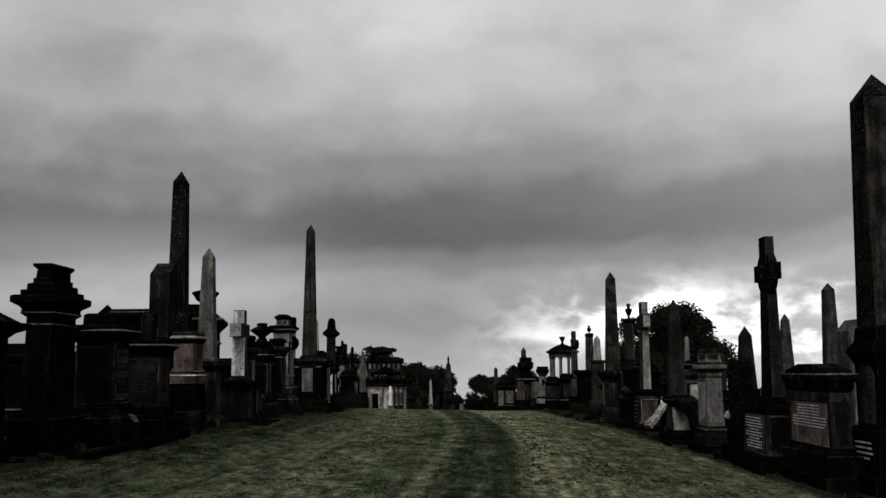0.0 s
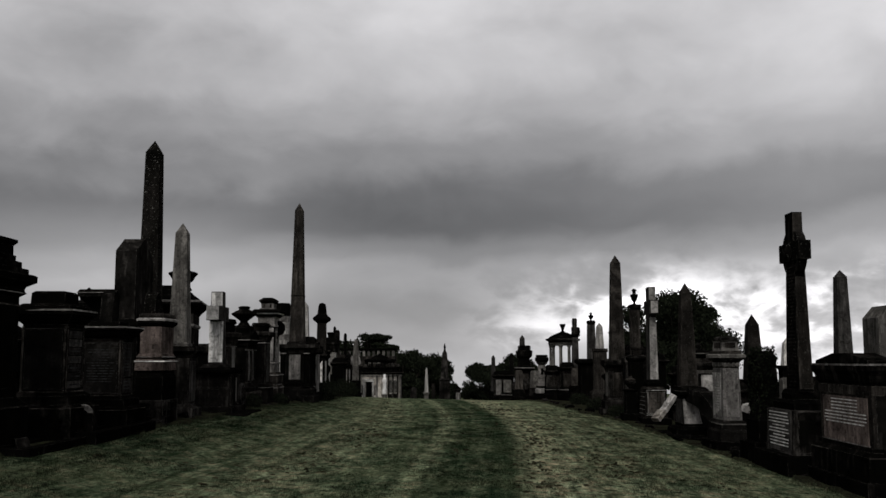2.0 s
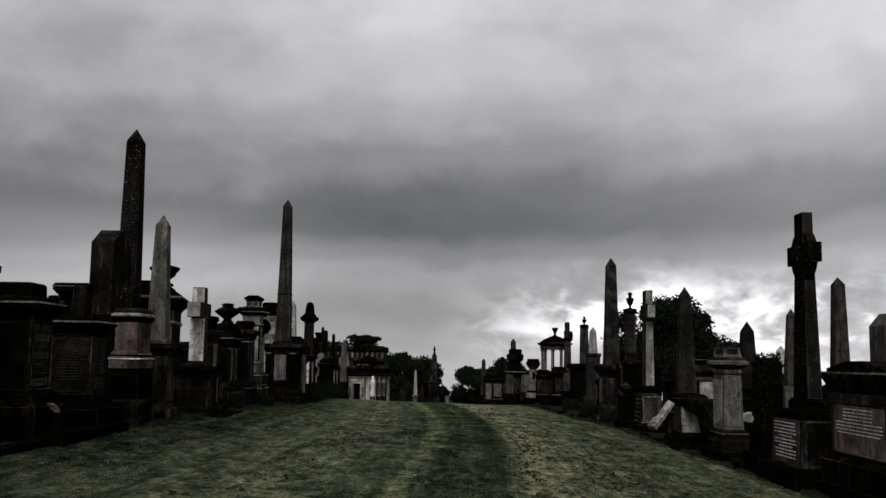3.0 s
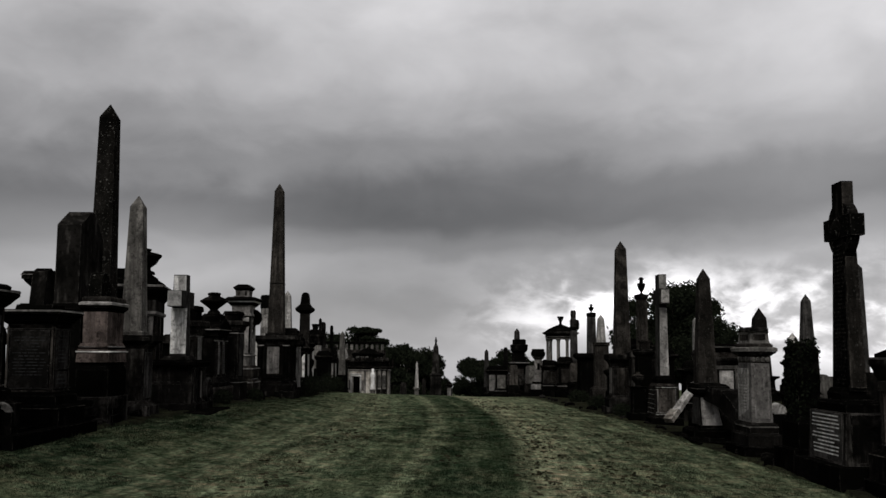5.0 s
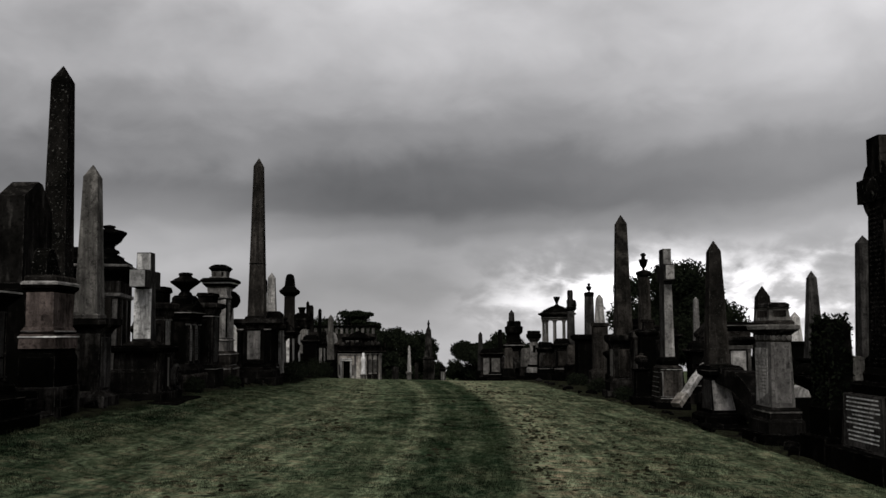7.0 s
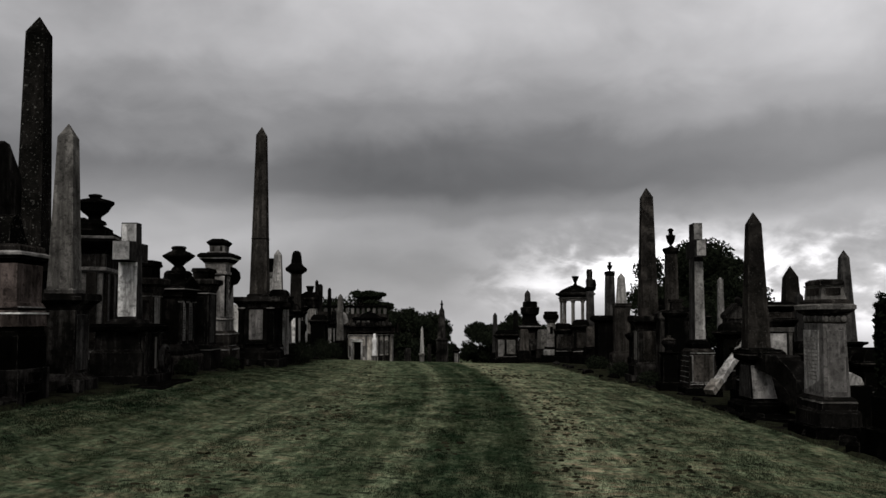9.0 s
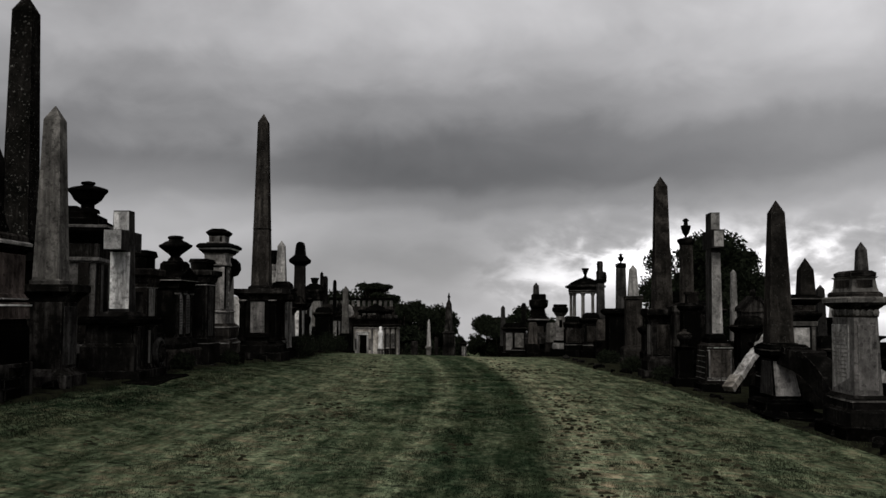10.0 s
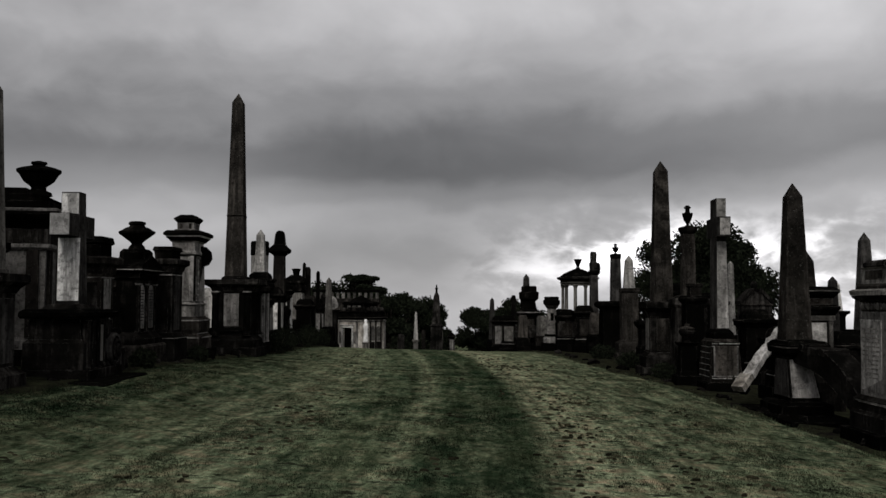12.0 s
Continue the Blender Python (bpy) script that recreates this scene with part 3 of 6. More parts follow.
def panelled_pedestal(x, y, hx, hy, foot, base, die, cap, tiers, label, seed):
    m = Monument("pedestal_monument", label, "monument", x, y, hx, hy)
    m.ground("step", SOOT, 0.32, foot)
    m.stack("plinth", SOOT, [(0.2, foot), (0.2, base - 0.22), (0.12, base - 0.18), (0.1, base - 0.05), (0.02, base)])
    m.stack("die", SOOT, [(0, base), (0, die)])
    if seed > 5:
        m.panel("s", PLAQUE, 2 * hx - 0.1, base + 0.06, die - 0.08, 13, INK, seed=seed, bot_frac=0.2)
        m.panel("e", PLAQUE, 2 * hy - 0.2, base + 0.06, base + 0.3, 3, INK, seed=seed + 1)
        m.panel("e", PLAQUE, 2 * hy - 0.2, base + 0.33, die - 0.08, 8, INK, seed=seed + 2)
    else:
        m.panel("s", PANEL, 2 * hx - 0.1, base + 0.06, die - 0.08)
        pitch = (die - base - 0.14) / 7
        for i in range(7):
            m.panel("e", PLAQUE, 2 * hy - 0.2, base + 0.06 + i * pitch, base + 0.06 + (i + 0.88) * pitch, 1, INK, seed=seed + i, top_frac=0.75, bot_frac=0.25)
    for u in (-1, 1):
        m.stack("corner_strip", BROWN, [(0, base + 0.02), (0, die - 0.03)], hx=0.014, hy=0.014, dx=u * (hx - 0.016), dy=-hy)
        m.stack("corner_strip", BROWN, [(0, base + 0.02), (0, die - 0.03)], hx=0.014, hy=0.014, dx=hx, dy=u * (hy - 0.04))
    m.stack("sill_band", BROWN, [(0.012, base + 0.004), (0.012, base + 0.026)], edge=0.004)
    m.stack("cornice", SOOT, [(0.0, die), (0.05, die + 0.05), (0.1, die + 0.12), (0.14, die + 0.16), (0.14, cap)])
    # paler edge bands put the lit cornice and plinth rims into the stone
    m.stack("cornice_edge", GREY, [(0.143, cap - 0.035), (0.143, cap - 0.012)], edge=0.004, label="thin band paled for the light on the cornice's upper edge")
    m.stack("plinth_edge", BROWN, [(0.206, base - 0.235), (0.206, base - 0.22)], edge=0.004)
    for z in (base + 0.045, die - 0.075):
        m.stack("panel_rail", PANEL, [(0.016, z), (0.016, z + 0.02)], edge=0.003)
    for i, (o, a, b) in enumerate(tiers):
        m.stack("cap_step", SOOT, [(o, a), (o, b - 0.03), (o - 0.04, b)])
    return m


panelled_pedestal(-7.09, 16.82, 0.34, 0.36, 0.42, 1.2, 2.24, 2.48, [(0.05, 2.48, 2.56), (-0.08, 2.56, 2.76)],
                  "soot-black pedestal with inscribed grey panels and stepped cap", 3)
p3 = panelled_pedestal(-7.02, 18.78, 0.34, 0.33, 0.36, 1.07, 2.06, 2.28, [],
                       "soot-black pedestal with inscribed grey panels and a leaning stele on top", 8)


def leaning_stele(m):
    bm = bmesh.new()
    extruded(bm, [(-0.22, 2.28 - m.z), (0.14, 2.28 - m.z), (0.18, 2.86 - m.z), (0.02, 2.92 - m.z), (-0.12, 2.86 - m.z)], "x", -0.1, 0.12)
    soften(bm, 0.015)
    part("stele", bm, UMBER, m.ob, "broken dark slab standing on the cap")
    bm = bmesh.new()
    extruded(bm, [(-0.26, 2.27 - m.z), (0.3, 2.27 - m.z), (0.24, 2.36 - m.z), (-0.2, 2.36 - m.z)], "x", -0.28, 0.26)
    part("stele_foot", soften(bm, 0.02), SOOT, m.ob)


leaning_stele(p3)


def grave_kerb(x, y, hx, hy, top, material, label):
    m = Monument("grave_kerb", label, "kerb", x, y, hx, hy)
    bm = bmesh.new()
    z0, z1 = -0.1, top - m.z
    for a, b, c, d in ((-hx, hx, -hy, -hy + 0.16), (-hx, hx, hy - 0.16, hy), (-hx, -hx + 0.16, -hy + 0.16, hy - 0.16), (hx - 0.16, hx, -hy + 0.16, hy - 0.16)):
        box(bm, a, b, c, d, z0, z1)
    soften(bm, 0.02)
    part("kerb", bm, material, m.ob)
    bm = bmesh.new()
    box(bm, -hx + 0.15, hx - 0.15, -hy + 0.15, hy - 0.15, z0, z1 - 0.05)
    part("grave_bed", bm, SOOT, m.ob)


grave_kerb(-6.62, 18.0, 0.32, 1.5, 0.6, SOOT, "low blackened grave kerb with dark rubble")
grave_kerb(-6.68, 15.5, 0.36, 1.0, 0.54, SOOT, "low blackened grave kerb sunk in the turf")


def scroll_end(x, y, z):
    m = Monument("scroll_fragment", "curved pale-edged scroll stone lying on a kerb", "stone fragment", x, y, 0.1, 0.1, 20)
    bm = bmesh.new()
    pts = [(0.16 * math.cos(a), z - m.z + 0.15 * math.sin(a)) for a in np.linspace(-0.3, 2.9, 9)]
    pts += [(0.10 * math.cos(a), z - m.z - 0.02 + 0.09 * math.sin(a)) for a in np.linspace(2.9, -0.3, 9)]
    extruded(bm, pts, "y", -0.09, 0.09)
    part("scroll", bm, GREY, m.ob)
    bm = bmesh.new()
    box(bm, -0.17, 0.17, -0.1, 0.1, -0.1, z - m.z + 0.02)
    part("block", soften(bm, 0.02), SOOT, m.ob)


scroll_end(-6.62, 16.9, 0.86)


def granite_pedestal(x, y):
    m = Monument("pedestal_monument", "red granite pedestal on a rough base with a carved scrolled headpiece", "monument", x, y, 0.21, 0.39)
    m.ground("rough_base", UMBER, 0.1, 0.92, edge=0.03, label="rock-faced sandstone base")
    m.stack("plinth", SOOT, [(0.06, 0.92), (0.06, 1.36), (0.03, 1.42), (0.03, 1.49)])
    m.stack("lower_die", REDGR, [(0.06, 1.49), (0.06, 1.64), (0.07, 1.66), (0.05, 1.69), (0.03, 1.72), (0.04, 1.75), (0.01, 1.81)], label="moulded red granite course")
    # pale rings and a black gap hold the mouldings' light and shade
    m.stack("moulding", PALE, [(0.08, 1.654), (0.08, 1.676)], edge=0.004)
    m.stack("moulding", GREY, [(0.045, 1.742), (0.045, 1.757)], edge=0.004)
    m.stack("shadow_gap", SOOT, [(0.035, 1.7), (0.048, 1.735)], edge=0.004)
    rng = random.Random(8)
    for i in range(5):
        for ax, half in (("s", 0.31), ("e", 0.49)):
            bm = bmesh.new()
            u = rng.uniform(-half * 0.4, half * 0.4)
            w = half * rng.uniform(0.45, 0.6)
            z = 0.2 + 0.14 * i - m.z
            d = rng.uniform(0.015, 0.04)
            if ax == "s":
                box(bm, max(-half, u - w), min(half, u + w), -0.49 - d, -0.45, z, z + 0.12)
            else:
                box(bm, 0.29, 0.31 + d, max(-half, u - w), min(half, u + w), z, z + 0.12)
            part("rock_face", soften(bm, 0.025), SOOT, m.ob)
    m.stack("die", REDGR, [(0.0, 1.81), (0.0, 2.33)], label="red granite die")
    m.stack("cornice", SOOT, [(0.0, 2.33), (0.03, 2.37), (0.06, 2.4), (0.06, 2.44)])
    # grey slab carries the light caught along the cornice in its colour
    m.stack("cornice_slab", GREY, [(0.065, 2.444), (0.065, 2.48), (0.03, 2.5)], edge=0.006)
    m.stack("cap", BROWN, [(0.03, 2.47), (0.03, 2.56), (0.0, 2.59)])
    bm = bmesh.new()
    out = [(-0.24, 2.58)] + [(-0.02 + 0.22 * math.cos(a), 2.72 + 0.30 * math.sin(a)) for a in np.linspace(math.pi, 0.5, 9)] + [(0.24, 2.74), (0.33, 2.66), (0.33, 2.58)]
    extruded(bm, [(u, z - m.z) for u, z in out], "x", -0.2, 0.02)
    part("headpiece", soften(bm, 0.02), SOOTP, m.ob, "dark carved scrolled headpiece")


granite_pedestal(-6.87, 20.8)


def gabled_block(x, y):
    m = Monument("gabled_monument", "tall dark stone block with a gabled top", "monument", x, y, 0.22, 0.56)
    m.ground("base", SOOT, 0.16, 0.9)
    m.stack("lower_die", SOOT, [(0.08, 0.9), (0.08, 2.4), (0.02, 2.5)])
    bm = bmesh.new()
    out = [(-0.56, 2.5), (0.56, 2.5), (0.56, 3.72), (0.12, 4.15), (-0.06, 4.17), (-0.56, 3.88)]
    extruded(bm, [(u, z - m.z) for u, z in out], "x", -0.22, 0.2)
    part("gabled_shaft", soften(bm, 0.02), UMBER, m.ob)


gabled_block(-7.63, 21.5)


def obelisk_monument(x, y, base, top, z0, z1, shaft, ped, hx, label, levels, foot=0.45, over=0.16, category="obelisk", cap=None, hy=None, group=""):
    m = Monument("obelisk_monument", label, category, x, y, hx, hy or hx, group=group)
    b, d, c = levels
    m.ground("step", ped, 0.2, foot)
    m.stack("plinth", ped, [(0.12, foot), (0.12, b - 0.1), (0.05, b - 0.05), (0.0, b)])
    m.stack("die", ped, [(0.0, b), (0.0, d)])
    m.stack("cornice", ped, [(0.0, d), (0.04, d + (c - d) * 0.3), (over, d + (c - d) * 0.6), (over, c)])
    if z0 > c:
        m.stack("shaft_base", ped, [(base - hx + 0.06, c), (base - hx + 0.06, z0 - 0.02), (base - hx + 0.02, z0)])
    m.obelisk(shaft, base, top, max(z0, c), z1, cap)
    return m


obelisk_monument(-8.22, 24.0, 0.225, 0.165, 2.75, 6.82, SOOTP, SOOT, 0.42, "tall pitted dark obelisk with a pointed tip, seen above the row", (1.0, 2.2, 2.5), cap=0.3)
og = obelisk_monument(-7.07, 22.75, 0.2, 0.125, 1.96, 4.67, STAINED, UMBER, 0.3, "grey granite obelisk streaked with dark stains on a black pedestal", (0.75, 1.72, 1.98), over=0.13, cap=0.22)


# added lighter panel and band: east face and cornice light put into colour
og.panel("e", DKGREY, 0.46, 0.8, 1.66, name="side_panel")
og.stack("cornice_edge", ASHEN, [(0.134, 1.93), (0.134, 1.95)], edge=0.004)
og.stack("foot_block", STAINED, [(0.1, -0.1), (0.1, 0.3), (0.06, 0.34)], hx=0.28, hy=0.34, dx=0.26, dy=-0.3, edge=0.03, label="pale worn corner of the footing")
og.stack("shaft_foot", STAINED, [(0.02, 1.985), (0.02, 2.04), (-0.04, 2.08)], hx=0.21, hy=0.21, edge=0.006)


def plain_cross(x, y):
    m = Monument("cross_monument", "pale weathered stone cross with broken arms on a heavy dark base", "cross", x, y, 0.17, 0.17)
    m.ground("step", UMBER, 0.38, 0.6, hx=0.18, hy=0.4)
    m.stack("plinth", UMBER, [(0.28, 0.6), (0.28, 1.0), (0.22, 1.05), (0.2, 1.36), (0.16, 1.4), (0.1, 1.44), (0.08, 1.52), (0.02, 1.58)], hx=0.18, hy=0.4)
    m.stack("bench", SOOT, [(0.42, -0.1), (0.42, 0.42), (0.38, 0.46)], hx=0.3, hy=0.66, dx=0.22, dy=-0.14, edge=0.03, label="wide blackened footing course")
    m.stack("bench_slab", SOOT, [(0.3, 1.36), (0.32, 1.4), (0.32, 1.46), (0.26, 1.5)], hx=0.18, hy=0.42, edge=0.012)
    for u in (-0.5, -0.28, -0.06, 0.16, 0.38):
        m.stack("rib", UMBER, [(0.015, 0.62), (0.0, 0.68), (0.0, 1.28), (0.02, 1.34)], hx=0.04, hy=0.05, dx=0.43, dy=u)
    m.panel("e", STAINED, 0.2, 0.7, 1.26, off=0.05, hx=0.455, name="niche_panel")
    bm = bmesh.new()
    rings(bm, [(0.18, 0.17, 1.56 - m.z), (0.155, 0.14, 2.6 - m.z), (0.14, 0.13, 3.32 - m.z)])
    part("shaft", soften(bm, 0.015), DKGREY, m.ob)
    bm = bmesh.new()
    box(bm, -0.15, 0.15, -0.54, 0.5, 2.62 - m.z, 2.96 - m.z)
    part("crossarm", soften(bm, 0.015), DKGREY, m.ob)
    # south faces whiter than the dark shaft: their light is in the colour
    for name, x0, x1, yy, z0, z1 in (("shaft_face", -0.165, 0.165, -0.168, 1.6, 2.6), ("arm_face", -0.145, 0.145, -0.55, 2.63, 2.95), ("head_face", -0.13, 0.13, -0.145, 2.98, 3.3)):
        bm = bmesh.new()
        box(bm, x0, x1, yy, yy + 0.03, z0 - m.z, z1 - m.z)
        part(name, soften(bm, 0.008), WHITE, m.ob, "weathered face with black stains, whitened for the light on it")


plain_cross(-6.93, 25.1)


def scroll_heap(x, y):
    m = Monument("scroll_monument", "dark carved base stones with a spiral scroll", "stone base", x, y, 0.3, 0.5)
    m.ground("block", UMBER, 0.0, 0.85, edge=0.05)
    m.stack("upper_block", UMBER, [(-0.05, 0.85), (-0.05, 1.15), (-0.12, 1.2)], edge=0.04)
    for r0, r1, w in ((0.26, 0.2, 0.05), (0.17, 0.12, 0.08), (0.09, 0.02, 0.1)):
        bm = bmesh.new()
        turned(bm, [(r0, -0.06), (r0, w - 0.015), (r0 - 0.02, w), (r1 + 0.01, w), (r1, w - 0.04)], 0, 0, 18)
        bm.transform(pose(0.31, -0.12, 0.86 - m.z, 0, 90, 0))
        part("volute", bm, DKGREY if r0 > 0.2 else UMBER, m.ob, "carved spiral volute")
    m.stack("cap_roll", UMBER, [(0.02, 1.06), (0.05, 1.12), (0.02, 1.19)], hx=0.22, hy=0.36, edge=0.02)


scroll_heap(-6.78, 25.75)


def classical_tomb(x, y):
    m = Monument("classical_tomb", "large dark classical tomb with heavy cornice and a big lidded urn", "tomb", x, y, 0.75, 0.95, turn=13)
    m.ground("base", UMBER, 0.2, 0.8)
    m.stack("die", BUFF, [(0.05, 0.8), (0.05, 0.95), (0, 1.0), (0, 2.5)])
    for sx in (-0.55, 0.0, 0.55):
        m.stack("pilaster", BROWN, [(0, 1.0), (0, 2.5)], hx=0.1, hy=0.04, dx=sx, dy=-0.97)
    for sy in (-0.75, 0.0, 0.75):
        m.stack("pilaster", BROWN, [(0, 1.0), (0, 2.5)], hx=0.04, hy=0.1, dx=0.77, dy=sy)
    m.stack("architrave", ASHEN, [(0.03, 2.5), (0.08, 2.54), (0.08, 2.6)], edge=0.006)
    m.stack("frieze", UMBER, [(0.05, 2.605), (0.05, 2.86)], edge=0.006)
    m.stack("entablature", SOOT, [(0.05, 2.865), (0.1, 2.93), (0.22, 3.06), (0.26, 3.1), (0.26, 3.15)])
    m.stack("cornice_slab", ASHEN, [(0.265, 3.152), (0.265, 3.19), (0.2, 3.205)], edge=0.006)
    m.stack("attic", SOOT, [(0.05, 3.2), (0.05, 3.34), (-0.12, 3.36), (-0.12, 3.48), (-0.4, 3.5), (-0.45, 3.62)])
    m.turned("urn", SOOT, [(0.24, 3.5), (0.22, 3.56), (0.13, 3.6), (0.13, 3.66), (0.26, 3.76), (0.33, 3.88), (0.38, 3.93), (0.38, 3.97), (0.3, 4.0), (0.17, 4.03), (0.1, 4.05), (0.14, 4.08), (0.13, 4.11), (0.04, 4.13)], dx=0.45, dy=-0.25)


classical_tomb(-9.0, 27.3)


def pilaster_pedestal(x, y, hx, hy, z, label, extra=0.0, pale=PALE, body=UMBER):
    """z: foot, base, die top, cornice top."""
    m = Monument("pedestal_monument", label, "monument", x, y, hx, hy)
    corniced(m, body, z[0], z[2], z[3], 0.12, 0.1, z[1])
    m.panel("s", UMBER, 2 * hx * 0.62, z[1] + 0.06, z[2] - 0.14, name="sunk_panel", seed=2)
    m.panel("e", pale, 2 * hy * 0.5, z[1] + 0.05, z[2] - 0.08, off=-0.02)
    if extra:
        m.stack("cap_block", SOOT, [(-0.03, z[3]), (-0.03, z[3] + extra * 0.6), (0.01, z[3] + extra * 0.7), (-0.02, z[3] + extra)])
    return m


pilaster_pedestal(-7.06, 26.38, 0.17, 0.3, (0.48, 1.05, 2.08, 2.37), "narrow dark pedestal with a pale side panel and block cap", 0.34, SILVER, BROWN)
u8 = Monument("pedestal_monument", "dark gabled tomb with twin arched panels and a wide urn", "monument", -7.2, 28.5, 0.2, 0.55)
u8.ground("step", SOOT, 0.24, 0.34)
u8.stack("footing", BROWN, [(0.2, 0.34), (0.2, 0.78), (0.16, 0.82)], edge=0.02)
u8.stack("plinth", UMBER, [(0.12, 0.82), (0.12, 0.93), (0.05, 1.0), (0.02, 1.05)])
u8.stack("die", SOOT, [(0.0, 1.05), (0.0, 2.02)])
for u in (-0.29, 0.27):
    u8.panel("e", ASHEN, 0.3, 1.12, 1.94, 11, INK, off=u, seed=int(40 + 10 * u), pointed=True)
for u in (-0.5, -0.02, 0.49):
    u8.stack("pilaster", UMBER, [(0.012, 1.06), (0.0, 1.12), (0.0, 1.9), (0.014, 1.96), (0.014, 2.01)], hx=0.03, hy=0.05, dx=0.21, dy=u)
    u8.stack("capital", ASHEN, [(0.008, 1.93), (0.016, 1.96)], hx=0.035, hy=0.055, dx=0.212, dy=u, edge=0.003)
u8.stack("architrave", SOOT, [(0.02, 2.02), (0.05, 2.07), (0.05, 2.14), (0.12, 2.2), (0.12, 2.25)], edge=0.006)
bm = bmesh.new()
extruded(bm, [(-0.66, 2.252 - u8.z), (0.66, 2.252 - u8.z), (0.62, 2.3 - u8.z), (0.0, 2.5 - u8.z), (-0.62, 2.3 - u8.z)], "x", -0.3, 0.31)
part("gable", soften(bm, 0.012), SOOT, u8.ob, "low gable over the twin panels")
u8.stack("gable_band", ASHEN, [(0.124, 2.205), (0.124, 2.222)], edge=0.003)
u8.stack("urn_block", SOOT, [(0.02, 2.4), (0.02, 2.56), (-0.03, 2.62)], hy=0.22, hx=0.22)
u8.turned("urn", SOOT, [(0.17, 2.62), (0.15, 2.67), (0.1, 2.72), (0.13, 2.76), (0.24, 2.84), (0.35, 2.92), (0.36, 2.955), (0.31, 2.975), (0.24, 3.02), (0.16, 3.05), (0.14, 3.08), (0.17, 3.1), (0.16, 3.14), (0.1, 3.155)], sides=8, label="eight-sided flaring lidded urn")
pilaster_pedestal(-7.02, 29.75, 0.2, 0.36, (0.44, 1.0, 2.22, 2.48), "dark pedestal with double cap beside the urn monument", 0.25, DKGREY)


def tiered_pillar(x, y):
    m = Monument("pillar_monument", "pale square pillar with dark spreading cap and tiered block", "monument", x, y, 0.26, 0.42)
    m.ground("step", SOOT, 0.26, 0.55)
    m.stack("plinth", BROWN, [(0.16, 0.55), (0.16, 0.84), (0.1, 0.9), (0.14, 1.0), (0.14, 1.22), (0.04, 1.29)])
    m.stack("lower_die", BUFF, [(0.03, 1.29), (0.03, 1.55), (0.06, 1.57), (0.0, 1.63)])
    m.stack("die", BUFF, [(0.02, 1.63), (0.0, 2.68)], label="pale stained die")
    # raised black strip stands for the shaded groove at the corner
    m.stack("corner_groove", SOOT, [(0, 1.64), (0, 2.66)], hx=0.02, hy=0.02, dx=0.262, dy=-0.425)
    m.stack("carved_strip", BUFF, [(0.01, 1.64), (0.0, 1.7), (0.0, 2.6), (0.012, 2.66)], hx=0.02, hy=0.1, dx=0.272, dy=-0.24, label="pale carved strip with bosses")
    for i in range(7):
        bm = bmesh.new()
        turned(bm, [(0.055, 0.0), (0.045, 0.02), (0.02, 0.03)], 0, 0, 8)
        bm.transform(pose(0.29, -0.24, 1.76 + 0.13 * i - m.z, 0, 90, 22))
        part("boss", bm, BUFF, m.ob)
    m.panel("e", BROWN, 0.3, 1.7, 2.6, off=0.12)
    # grey rings and a black one paint the base mouldings' light and shade
    for a, b, c in ((0.165, 0.8, 0.83), (0.148, 1.19, 1.215), (0.108, 0.9, 0.915), (0.066, 1.565, 1.58)):
        m.stack("base_moulding", GREY, [(a, b), (a, c)], edge=0.005)
    m.stack("shadow_gap", SOOT, [(0.07, 1.225), (0.07, 1.27)], edge=0.004)
    for u in (-0.2, 0.2):
        m.stack("pilaster", GREY, [(0, 1.64), (0, 2.66)], hx=0.045, hy=0.02, dx=u, dy=-0.445)
    m.stack("neck_line", SOOT, [(0.024, 2.66), (0.03, 2.69)], edge=0.004)
    m.stack("necking", BUFF, [(0.0, 2.69), (0.03, 2.71), (0.03, 2.75), (0.0, 2.79), (0.0, 2.97), (0.04, 3.0)], edge=0.006)
    m.stack("cornice", SOOT, [(0.04, 3.0), (0.06, 3.03), (0.1, 3.07), (0.12, 3.09)], edge=0.006)
    m.stack("fillet", PALE, [(0.115, 3.092), (0.135, 3.122)], edge=0.003, label="pale soffit moulding under the slab")
    m.stack("slab", SOOT, [(0.16, 3.124), (0.17, 3.15), (0.17, 3.19), (0.1, 3.24)], edge=0.006, label="thin spreading slab")
    m.stack("tier", BUFF, [(-0.02, 3.24), (-0.02, 3.27), (-0.07, 3.29), (-0.07, 3.43)], hy=0.32, edge=0.008)
    for u in (-0.1, 0.1):
        m.stack("tier_groove", BROWN, [(0, 3.29), (0, 3.42)], hx=0.03, hy=0.02, dx=u, dy=-0.25)
    m.stack("top_block", SOOT, [(-0.07, 3.43), (-0.01, 3.5), (0.0, 3.53), (-0.05, 3.57), (-0.13, 3.62)], hy=0.32)
    bm = bmesh.new()
    out = [(0.1, 2.95), (0.34, 2.9), (0.46, 2.78), (0.48, 2.62), (0.4, 2.48), (0.28, 2.44), (0.24, 2.2), (0.2, 2.0), (0.1, 1.95)]
    extruded(bm, [(u, z - m.z) for u, z in out], "y", 0.14, 0.34)
    part("console", soften(bm, 0.02), SOOT, m.ob, "dark scrolled console bracket")


tiered_pillar(-7.44, 32.35)
obC = obelisk_monument(-7.19, 35.55, 0.25, 0.14, 2.24, 7.16, BROWN, UMBER, 0.5, "very tall slim brown stone obelisk on a dark corniced pedestal", (0.75, 1.9, 2.2), over=0.2, cap=0.26)
obC.panel("s", ASHEN, 0.38, 1.0, 1.84)
